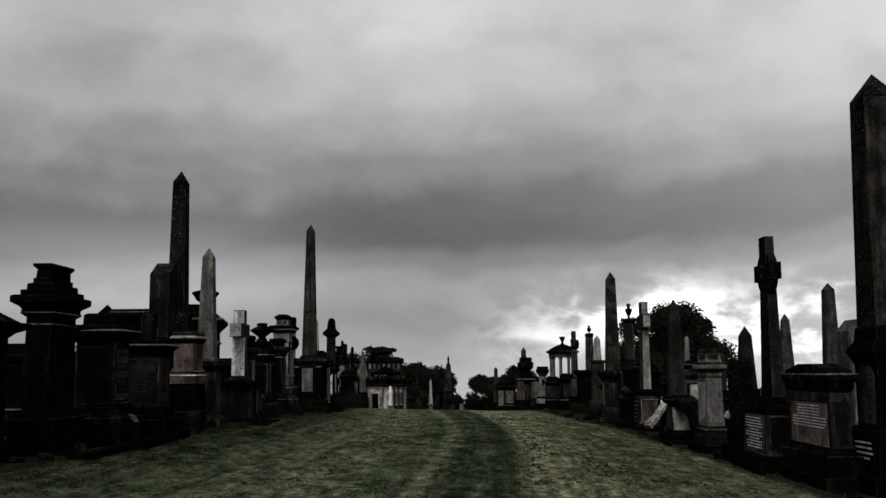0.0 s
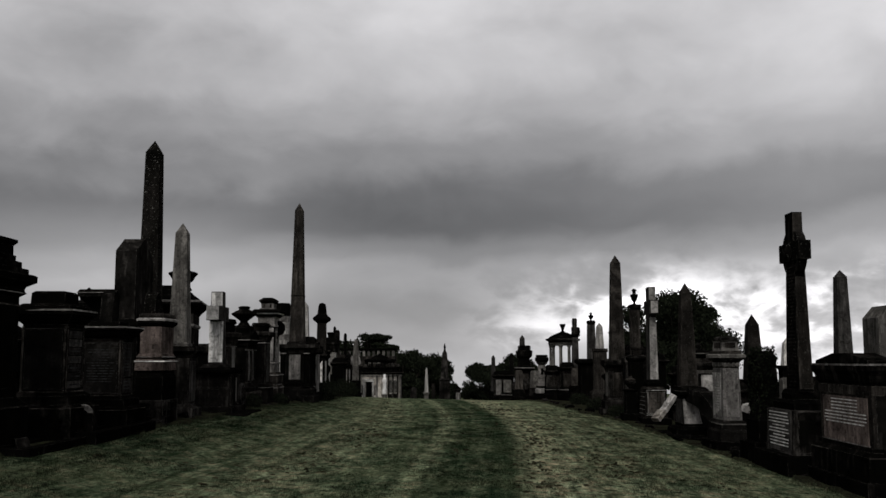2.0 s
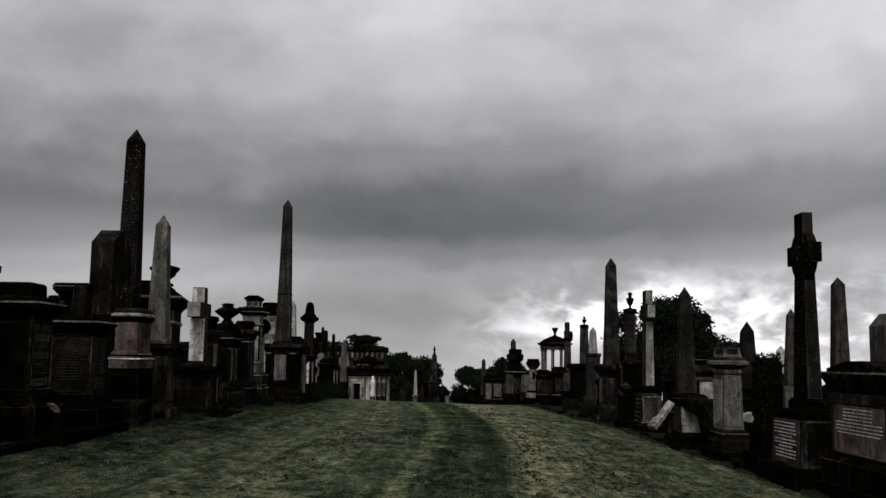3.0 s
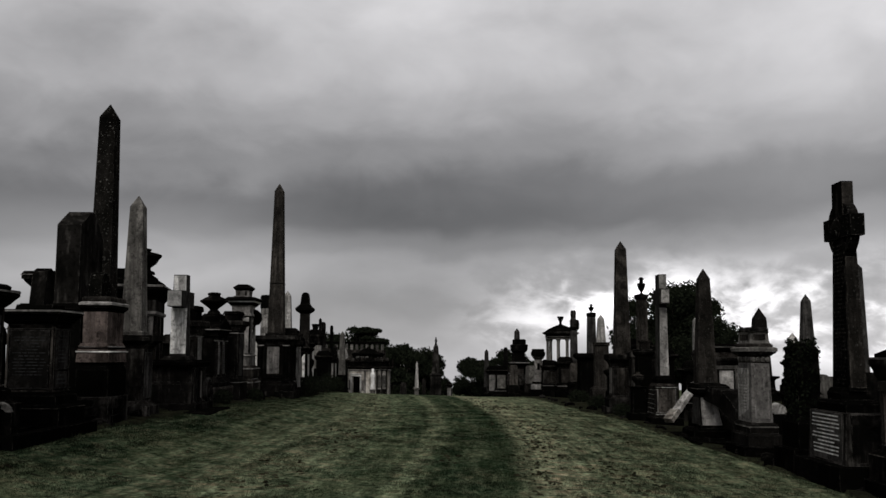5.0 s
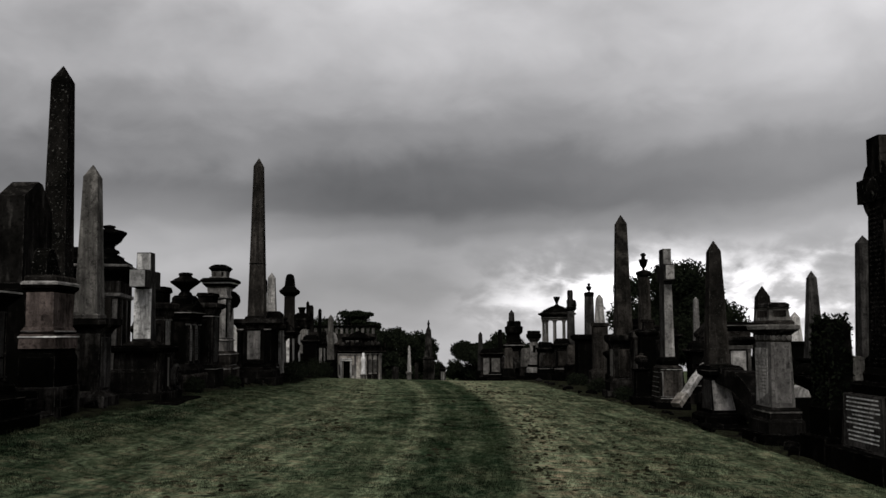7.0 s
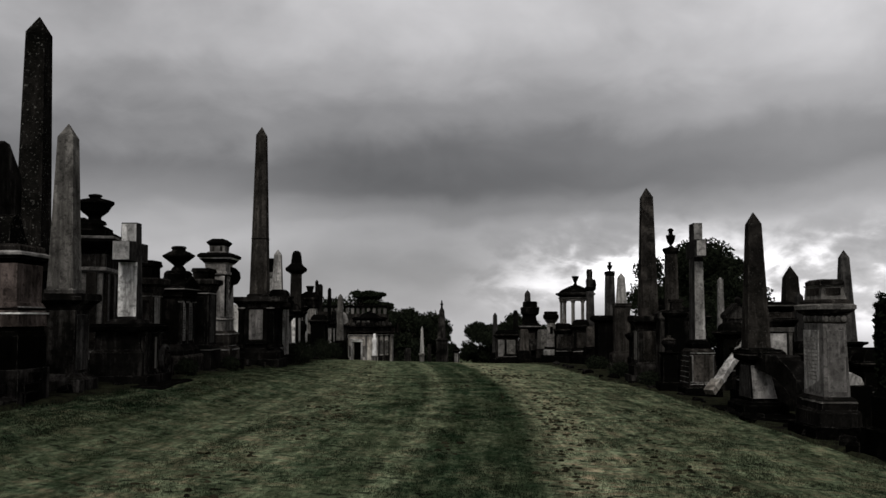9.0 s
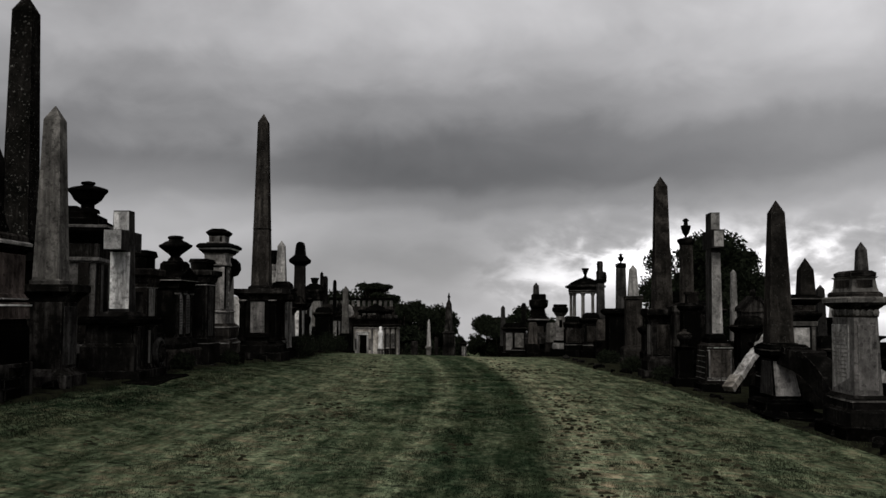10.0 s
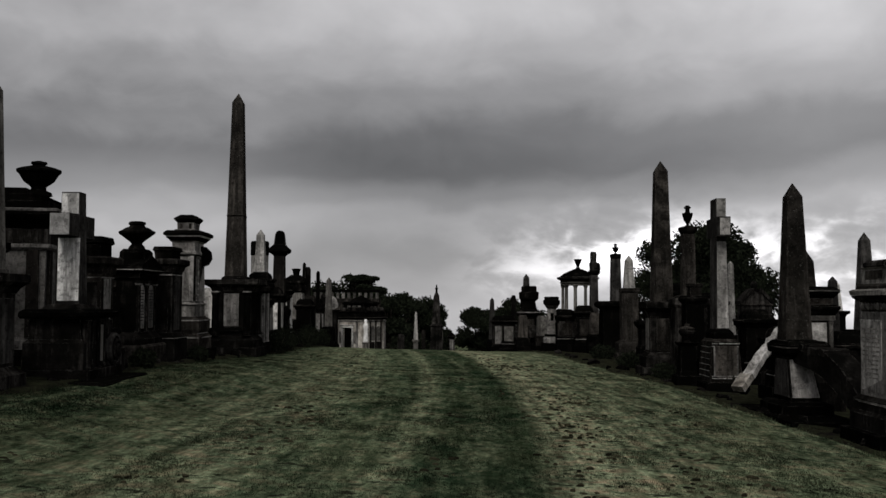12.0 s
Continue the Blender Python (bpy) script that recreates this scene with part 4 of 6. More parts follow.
for u in (-0.41, 0.41):
    obC.turned("corner_column", SOOT, [(0.12, 0.76), (0.12, 0.82), (0.095, 0.86), (0.085, 1.78), (0.11, 1.83), (0.11, 1.87)], u, -0.52, 12)
    obC.turned("column_cap", ASHEN, [(0.115, 1.872), (0.115, 1.9)], u, -0.52, 12)
obC.turned("corner_column", SOOT, [(0.12, 0.76), (0.12, 0.82), (0.095, 0.86), (0.085, 1.78), (0.11, 1.83), (0.11, 1.87)], 0.5, 0.42, 12)
obC.stack("panel_sill", UMBER, [(0.02, 0.88), (0.02, 0.97)], hx=0.3, hy=0.03, dy=-0.52)
obC.stack("cornice_edge", UMBER, [(0.206, 2.12), (0.206, 2.14)], edge=0.004)
obC.stack("shaft_foot", UMBER, [(0.06, 2.2), (0.06, 2.26), (0.0, 2.3)], hx=0.25, hy=0.25)
obC.stack("joint_band", SOOT, [(-0.282, 3.86), (-0.282, 3.9)], edge=0.004)


def chest_tomb(x, y, hx, hy, top, body, label):
    m = Monument("chest_tomb", label, "tomb", x, y, hx, hy)
    m.ground("base", SOOT, 0.12, ground_z(x, y) + 0.3)
    m.stack("body", body, [(0, ground_z(x, y) + 0.3), (0, top - 0.25)])
    m.stack("cap", SOOT, [(0.02, top - 0.25), (0.14, top - 0.16), (0.14, top - 0.06), (0.05, top)])
    return m


c1 = chest_tomb(-7.39, 37.4, 0.5, 0.8, 2.2, DKGREY, "dark wide-capped tomb with pale side pillars behind the tall obelisk")
for dy in (-0.75, -0.2, 0.4):
    c1.stack("pillar", GREY if dy < 0 else BUFF, [(0.015, 0.5), (0.0, 0.56), (0, 1.88), (0.015, 1.93)], hx=0.045, hy=0.06, dx=0.52, dy=dy)
c1.stack("end_knob", SOOT, [(0.0, 1.86), (0.06, 1.92), (0.06, 2.02), (0.0, 2.08)], hx=0.16, hy=0.16, dx=0.62, dy=-0.7, edge=0.04)


def lantern_pillar(x, y):
    m = Monument("pillar_monument", "slim dark pillar with a flared collar and domed lantern top", "monument", x, y, 0.19, 0.19)
    g = ground_z(x, y)
    m.ground("base", SOOT, 0.2, g + 0.4)
    m.stack("plinth", SOOT, [(0.14, g + 0.4), (0.1, 1.0), (0.17, 1.2), (0.17, 1.35), (0.03, 1.5)])
    m.stack("shaft", BROWN, [(0.01, 1.5), (-0.01, 3.2)])
    m.stack("collar", SOOT, [(0.0, 3.2), (0.04, 3.25), (0.12, 3.3), (0.16, 3.36), (0.15, 3.42), (0.06, 3.5), (0.0, 3.58)])
    m.stack("lower_collar", SOOT, [(0.02, 1.62), (0.15, 1.74), (0.17, 1.8), (0.02, 1.92)])
    m.stack("lantern", SOOT, [(-0.01, 3.58), (-0.04, 3.92), (-0.08, 4.02), (-0.14, 4.06)])


lantern_pillar(-7.72, 43.0)
obelisk_monument(-8.78, 44.6, 0.21, 0.13, 2.0, 4.22, SILVER, SOOT, 0.42, "pale grey obelisk behind the row", (0.9, 1.7, 2.0), cap=0.2)


def great_column(x, y, radius, top):
    m = Monument("stone_column", "massive pale round column of coursed stone with a dark cap", "column", x, y, radius, radius)
    g = ground_z(x, y)
    m.ground("base", SOOT, 0.6, g + 1.2)
    z, k = g + 1.2, 0
    while z < top - 1.3:
        m.turned("drum", BUFF if k % 3 else SILVER, [(radius * 0.97, z), (radius, z + 0.03), (radius, z + 0.55), (radius * 0.97, z + 0.58)], sides=24)
        z += 0.58
        k += 1
    m.turned("cap", SOOT, [(radius, z), (radius * 1.06, z + 0.1), (radius * 1.06, top - 0.15), (radius * 0.95, top)], sides=24)


great_column(-21.3, 95.0, 0.76, 7.0)


# smaller stones of both rows, each (x, y, half width, half depth, top, material, kind)
def headstone(x, y, hx, hy, top, material, kind, label, turn=AXIS, lean=(0, 0)):
    m = Monument("headstone", label, "headstone", x, y, hx, hy, turn, lean, "smaller tombstones of the rows")
    g = ground_z(x, y)
    m.ground("base", SOOT, 0.1, g + 0.32)
    z0 = g + 0.32
    if kind == "slab":
        bm = bmesh.new()
        arc = [(-hx, z0 - m.z), (hx, z0 - m.z)] + [(hx * math.cos(a), top - m.z - 0.5 * hx + 0.5 * hx * math.sin(a)) for a in np.linspace(0, math.pi, 9)]
        extruded(bm, arc, "y", -hy, hy)
        part("slab", soften(bm, 0.012), material, m.ob)
    elif kind == "ped":
        m.stack("plinth", SOOT, [(0.06, z0), (0.06, z0 + 0.22), (0.0, z0 + 0.28)])
        pale = material is not SOOT
        m.stack("die", UMBER if pale else SOOT, [(0, z0 + 0.28), (-0.01, top - 0.42)])
        if pale and top - 0.5 - z0 > 0.5:
            m.panel("s", material, 1.3 * hx, z0 + 0.34, top - 0.5, name="front_panel")
            m.panel("e" if x < 0 else "w", material, 1.1 * hy, z0 + 0.34, top - 0.5, name="side_panel")
        # thin paler rings here and on the cornice: moulding highlights in the stone
        m.stack("plinth_edge", ASHEN, [(0.064, z0 + 0.2), (0.064, z0 + 0.218)], edge=0.003)
        m.stack("cornice", SOOT, [(0, top - 0.42), (0.03, top - 0.37), (0.04, top - 0.34), (0.1, top - 0.29), (0.1, top - 0.22)], edge=0.006)
        m.stack("cornice_edge", BROWN, [(0.104, top - 0.255), (0.104, top - 0.24)], edge=0.003)
        m.stack("cap", SOOT, [(0.0, top - 0.22), (-0.02, top - 0.12), (-0.06, top - 0.06), (-0.14, top)])
    elif kind == "urn":
        m.stack("plinth", SOOT, [(0.06, z0), (0.06, z0 + 0.22), (0.0, z0 + 0.28)])
        m.stack("die", material, [(0, z0 + 0.28), (-0.01, top - 0.85)])
        m.stack("cornice", SOOT, [(0, top - 0.85), (0.1, top - 0.72), (0.1, top - 0.64), (0.0, top - 0.6)])
        m.urn(SOOT, 0.8 * hx, top - 0.6, top)
    elif kind == "obelisk":
        m.stack("die", SOOT, [(0.05, z0), (0.05, z0 + 0.6), (0.0, z0 + 0.66)])
        m.obelisk(material, hx * 0.8, hx * 0.52, z0 + 0.66, top, name="shaft")
    elif kind == "pillar":
        m.stack("plinth", SOOT, [(0.08, z0), (0.08, z0 + 0.35), (0.0, z0 + 0.4)])
        m.stack("shaft", material, [(0, z0 + 0.4), (-0.02, top - 0.1), (-0.06, top)])
    return m


WEST_SMALL = [
    (-9.3, 18.6, 0.7, 0.5, 2.3, SOOT, "ped", "dark broad tomb behind the panelled pedestals"),
    (-9.6, 21.2, 0.6, 0.5, 2.2, SOOT, "ped", "dark broad tomb in the second row"),
    (-9.2, 15.8, 0.5, 0.5, 1.9, SOOT, "ped", "dark tomb half hidden behind tall pedestals"),
    (-8.08, 30.9, 0.34, 0.2, 2.2, SOOT, "ped", "dark pedestal tombstone between taller monuments"),
    (-8.16, 33.8, 0.32, 0.4, 2.25, DKGREY, "pillar", "grey stone slab pillar under a flat top"),
    (-8.14, 36.2, 0.3, 0.3, 2.0, PALE, "pillar", "pale narrow pillar standing in the row"),
    (-7.42, 39.3, 0.3, 0.35, 1.95, GREY, "ped", "grey pedestal tombstone with dark cap"),
    (-7.45, 41.0, 0.28, 0.3, 2.1, PALE, "ped", "pale pedestal tombstone with dark cap"),
    (-8.02, 41.6, 0.34, 0.3, 2.6, STAINED, "ped", "tall stained grey pedestal tombstone"),
    (-8.08, 45.2, 0.3, 0.35, 2.3, PALE, "ped", "pale pedestal tombstone with dark cap"),
    (-7.7, 47.4, 0.3, 0.4, 1.75, SOOT, "ped", "broad blackened pedestal tombstone"),
    (-8.3, 51.2, 0.26, 0.3, 1.9, BROWN, "pillar", "brown narrow pillar standing in the row"),
    (-7.68, 52.5, 0.2, 0.3, 2.72, STAINED, "obelisk", "small grey obelisk with blunt point"),
    (-8.98, 53.5, 0.13, 0.13, 3.42, UMBER, "obelisk", "slim dark obelisk close behind a pillar"),
    (-8.94, 53.9, 0.17, 0.2, 3.22, UMBER, "pillar", "dark round-topped stone pillar"),
    (-8.7, 55.0, 0.3, 0.3, 1.6, PALE, "ped", "pale pedestal tombstone far along the row"),
    (-8.78, 55.8, 0.1, 0.1, 3.1, SOOT, "pillar", "thin dark stone finial pillar"),
    (-9.4, 57.5, 0.5, 0.4, 1.8, SOOT, "ped", "dark pedestal tombstone far along the row"),
    (-9.1, 59.0, 0.22, 0.22, 2.1, UMBER, "obelisk", "dark obelisk beside the mausoleum"),
]
for row in WEST_SMALL:
    headstone(*row)
for x, y, top in ((-10.42, 29.5, 2.6), (-9.85, 34.0, 2.2), (-9.83, 39.0, 2.3)):
    headstone(x, y, 0.5, 0.4, top, SOOT, "ped", "dark tomb in the second row")


def tub_pedestal(x, y):
    m = Monument("pedestal_monument", "dark gabled pedestal with pale strip and squat tub urn", "monument", x, y, 0.27, 0.4)
    m.ground("step", SOOT, 0.14, 0.5)
    m.stack("plinth", SOOT, [(0.08, 0.5), (0.08, 0.85), (0.0, 0.95)])
    m.stack("die", STAINED, [(0.0, 0.95), (0.0, 2.0)], label="stained grey die")
    m.panel("e", PALE, 0.2, 1.0, 1.96, off=-0.26, name="pale_strip")
    m.stack("cornice", SOOT, [(0.0, 2.0), (0.05, 2.08), (0.03, 2.14), (0.03, 2.3), (0.1, 2.4), (0.1, 2.48)])
    bm = bmesh.new()
    extruded(bm, [(-0.39, 2.482 - m.z), (0.39, 2.482 - m.z), (0.36, 2.56 - m.z), (0.12, 2.72 - m.z), (-0.12, 2.72 - m.z), (-0.36, 2.56 - m.z)], "y", -0.5, 0.5)
    part("gable", soften(bm, 0.012), SOOT, m.ob, "low gabled cap")
    m.turned("tub", SOOT, [(0.12, 2.7), (0.13, 2.76), (0.15, 2.88), (0.18, 2.93), (0.18, 2.97), (0.1, 2.98)], sides=14, label="squat tub-shaped urn")


tub_pedestal(-8.4, 49.0)


def flared_capital(x, y):
    m = Monument("capital_monument", "dark square tomb with a hollow-curved flaring capital and flat slab", "monument", x, y, 0.42, 0.55)
    m.ground("base", SOOT, 0.16, 0.8)
    m.stack("die", SOOT, [(0.04, 0.8), (0.04, 1.0), (0.0, 1.05), (0.0, 2.35)])
    m.stack("necking", UMBER, [(0.03, 2.35), (0.05, 2.38), (0.05, 2.43), (0.0, 2.47)], edge=0.006)
    m.stack("capital", SOOT, [(-0.02, 2.47), (-0.01, 2.72), (0.03, 2.88), (0.1, 3.0), (0.19, 3.1), (0.22, 3.15)], edge=0.006)
    m.stack("slab", SOOT, [(0.25, 3.152), (0.25, 3.26), (0.23, 3.3), (0.2, 3.32)], edge=0.008)
    m.stack("slab_edge", ASHEN, [(0.254, 3.235), (0.254, 3.25)], edge=0.003)


flared_capital(-9.29, 24.75)


def pinnacled_tomb(x, y):
    m = Monument("pinnacled_tomb", "distant dark tomb with a small pyramid on its block cap", "tomb", x, y, 1.0, 0.8)
    m.ground("base", SOOT, 0.15, 1.2)
    m.stack("die", SOOT, [(0, 1.2), (0, 3.3), (0.12, 3.45), (0.12, 3.6)])
    m.stack("attic", UMBER, [(-0.35, 3.6), (-0.35, 4.05), (-0.25, 4.12), (-0.25, 4.22), (-0.35, 4.26)])
    m.stack("pinnacle", SOOT, [(-0.72, 4.26), (-0.72, 4.4), (-0.68, 4.44), (-0.98, 4.84)], hy=1.0)


pinnacled_tomb(-18.36, 44.0)


# ---- east row ----
def great_obelisk(x, y):
    m = Monument("obelisk_monument", "huge dark obelisk on a black pedestal with a pointed-arch panel", "obelisk", x, y, 0.40, 0.44)
    m.ground("step", SOOT, 0.24, 0.1, edge=0.03)
    m.stack("plinth", SOOT, [(0.1, 0.1), (0.1, 0.76), (0.03, 0.82)])
    m.stack("die", SOOT, [(0, 0.82), (0, 1.78)])
    m.panel("w", BROWN, 0.62, 0.86, 1.76, 7, INK, pointed=True, seed=4)
    m.panel("w", SOOT, 0.8, 0.24, 0.66, 4, LETTER, hx=0.5, seed=5)
    m.stack("cornice", SOOT, [(0.0, 1.78), (0.02, 1.84), (0.07, 1.93), (0.09, 1.98), (0.06, 2.06), (-0.01, 2.15), (-0.03, 2.36)])
    m.obelisk(SOOTP, 0.34, 0.27, 2.34, 6.47, 0.4, dx=-0.02)
    # brown south slab over the black shaft carries the light on that side
    bm = bmesh.new()
    rings(bm, [(0.325, 0.02, 2.38 - m.z), (0.262, 0.02, 6.03 - m.z)], -0.02)
    for v in bm.verts:
        v.co.y -= 0.335 - 0.07 * (v.co.z - 2.38 + m.z) / 3.65
    part("shaft_side", bm, BROWN, m.ob, "pitted brown shaft side, lighter than the rest as if lit")


great_obelisk(6.0, 15.85)


def inscribed_tomb(x, y):
    m = Monument("pedestal_monument", "broad brown stone tomb with low pediment cap and inscribed panel", "tomb", x, y, 0.16, 1.0, turn=2)
    m.ground("step", SOOT, 0.18, 0.02, edge=0.03)
    m.stack("plinth", SOOT, [(0.12, 0.02), (0.12, 0.36), (0.04, 0.42), (0.03, 0.48)])
    m.stack("die", BROWN, [(0.0, 0.48), (0.0, 1.34)])
    m.panel("w", REDGR, 1.7, 0.5, 1.16, 8, LETTER, seed=11, top_frac=0.97, bot_frac=0.38, fill=0.95)
    m.stack("panel_sill", ASHEN, [(0, 0.484), (0, 0.5)], hx=0.016, hy=0.88, dx=-0.165, edge=0.003)
    # brown rim paints the highlight along the step's top
    m.stack("step_edge", BROWN, [(0.126, 0.345), (0.126, 0.362)], edge=0.003)
    m.panel("s", UMBER, 0.22, 0.54, 1.26, name="end_panel")
    m.stack("frieze", BROWN, [(0.008, 1.2), (0.008, 1.33)], edge=0.006)
    m.stack("cornice_slab", ASHEN, [(0.095, 1.62), (0.095, 1.645)], edge=0.006)
    m.stack("cornice", SOOT, [(0.0, 1.34), (0.04, 1.4), (0.05, 1.48), (0.09, 1.55), (0.09, 1.62)])
    bm = bmesh.new()
    out = [(-1.02, 1.62), (1.02, 1.64), (1.02, 1.69), (0.3, 1.8), (-0.3, 1.8), (-1.02, 1.69)]
    extruded(bm, [(u, z - m.z) for u, z in out], "x", -0.2, 0.2)
    part("pediment", soften(bm, 0.015), SOOT, m.ob)


inscribed_tomb(5.17, 16.9)


def celtic_cross(x, y):
    m = Monument("celtic_cross", "tall dark carved ringed cross on an inscribed tapering plinth", "cross", x, y, 0.42, 0.44)
    m.ground("step", SOOT, 0.2, 0.14, edge=0.03, hy=0.66, dy=-0.2)
    m.stack("plinth", UMBER, [(0.05, 0.14), (0.0, 0.86)], hy=0.64, dy=-0.2)
    m.panel("w", PLAQUE, 1.16, 0.17, 0.85, 11, LETTER, off=-0.2, seed=21, hx=0.45, top_frac=0.98, bot_frac=0.1)
    m.panel("s", UMBER, 0.72, 0.18, 0.84, hy=0.87, name="plinth_face")
    m.stack("cap", SOOT, [(-0.06, 0.858), (-0.06, 0.98), (-0.1, 1.02)], hy=0.6, dy=-0.16)
    m.stack("cross_foot", SOOT, [(-0.18, 1.02), (-0.18, 1.12), (-0.22, 1.2)])
    bm = bmesh.new()
    rings(bm, [(0.128, 0.31, 1.15 - m.z), (0.118, 0.28, 1.75 - m.z), (0.098, 0.21, 3.15 - m.z), (0.094, 0.18, 3.4 - m.z), (0.088, 0.18, 4.27 - m.z)])
    soften(bm, 0.012)
    part("shaft", bm, SOOT, m.ob)
    # brown south slabs on the black cross put that side's light into colour
    bm = bmesh.new()
    rings(bm, [(0.115, 0.02, 1.2 - m.z), (0.085, 0.02, 3.13 - m.z)])
    for v in bm.verts:
        v.co.y -= 0.305 - 0.095 * (v.co.z - 1.2 + m.z) / 1.93
    part("shaft_side", soften(bm, 0.008), BROWN, m.ob, "plain brown shaft side, lighter than the rest as if lit")
    bm = bmesh.new()
    box(bm, -0.082, 0.082, -0.192, -0.16, 3.76 - m.z, 4.25 - m.z)
    part("head_side", soften(bm, 0.008), BROWN, m.ob, "plain brown head side, lighter than the rest as if lit")
    bm = bmesh.new()
    box(bm, -0.105, 0.105, -0.5, 0.5, 3.42 - m.z, 3.74 - m.z)
    part("crossarm", soften(bm, 0.012), SOOTP, m.ob)
    bm = bmesh.new()
    k = 28
    ring = []
    for i in range(k):
        a = 2 * math.pi * i / k
        ring.append([bm.verts.new((sx * 0.075, r * math.cos(a), 3.56 - m.z + r * math.sin(a))) for sx, r in ((-1, 0.31), (1, 0.31), (1, 0.42), (-1, 0.42))])
    for i in range(k):
        a, b = ring[i], ring[(i + 1) % k]
        for j in range(4):
            bm.faces.new((a[j], a[(j + 1) % 4], b[(j + 1) % 4], b[j]))
    part("ring", bm, SOOTP, m.ob)
    for sx in (-1, 1):
        bm = bmesh.new()
        turned(bm, [(0.16, 0.0), (0.16, 0.03), (0.11, 0.05), (0.08, 0.08), (0.03, 0.09)], 0, 0, 14)
        bm.transform(pose(sx * 0.095, 0, 3.56 - m.z, 0, 90 * sx, 0))
        part("boss", bm, SOOTP, m.ob)
    # carved knotwork blocks down the broad faces
    r = random.Random(5)
    bm = bmesh.new()
    for i in range(34):
        z = 1.25 + i * 0.062 - m.z
        for j in range(5):
            w = 0.245 - 0.065 * i / 34
            y0 = -w + (j + 0.5 * (i % 2)) * w * 0.37
            d = r.uniform(0.004, 0.012)
            t = 0.126 - 0.03 * i / 34
            extruded(bm, [(y0, z), (y0 + w * 0.15, z - 0.022), (y0 + w * 0.3, z), (y0 + w * 0.15, z + 0.022)], "x", -t - d, -t + 0.03)
    tagged(part("carving", bm, SOOT, m.ob), kind="stuff")


celtic_cross(5.08, 19.28)


def leaf_cloud(points, size, rng):
    """Small two-triangle leaves at the given places."""
    verts, faces = [], []
    for p in points:
        a = rng.uniform(0, 2 * math.pi)
        n = Vector((math.cos(a), math.sin(a), rng.uniform(-0.4, 0.9))).normalized()
        u = n.orthogonal().normalized()
        u.rotate(Matrix.Rotation(rng.uniform(0, 6.3), 3, n))
        v = n.cross(u)
        s = size * rng.uniform(0.6, 1.4)
        i = len(verts)
        c = Vector(p)
        verts += [c - u * s, c - v * s * 0.45 + n * 0.1 * s, c + u * s, c + v * s * 0.45 + n * 0.1 * s]
        faces.append((i, i + 1, i + 2, i + 3))
    return verts, faces


def cloud_part(name, points, size, rng, material, parent, label=""):
    verts, faces = leaf_cloud(points, size, rng)
    me = bpy.data.meshes.new(name)
    me.from_pydata(verts, [], faces)
    me.materials.append(material)
    ob = new(name, me)
    ob.parent = parent
    if label:
        ob["label"] = label
    return ob


def ivied_stone(x, y):
    m = Monument("ivied_monument", "broken dark monument overgrown with ivy", "monument", x, y, 0.16, 0.3)
    m.ground("base", SOOT, 0.16, 0.2, edge=0.04)
    m.stack("plinth", SOOT, [(0.06, 0.2), (0.06, 0.6), (0.0, 0.7)], edge=0.03)
    m.stack("die", SOOT, [(0.0, 0.7), (0.02, 1.3), (0.0, 1.78), (-0.06, 1.86)], edge=0.04)
    rng = random.Random(9)
    pts = []
    for _ in range(1500):
        z = 0.25 + 1.68 * rng.random() ** 0.8
        k = 1.0 if z < 1.8 else 0.85
        if rng.random() < 0.5:
            pts.append((rng.choice((-1, 1)) * (0.165 * k + rng.uniform(0, 0.03)), rng.uniform(-0.31, 0.31) * k, z - m.z))
        else:
            pts.append((rng.uniform(-0.17, 0.17) * k, rng.choice((-1, 1)) * (0.305 * k + rng.uniform(0, 0.03)), z - m.z))
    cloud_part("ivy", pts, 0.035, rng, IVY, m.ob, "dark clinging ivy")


ivied_stone(4.76, 20.5)


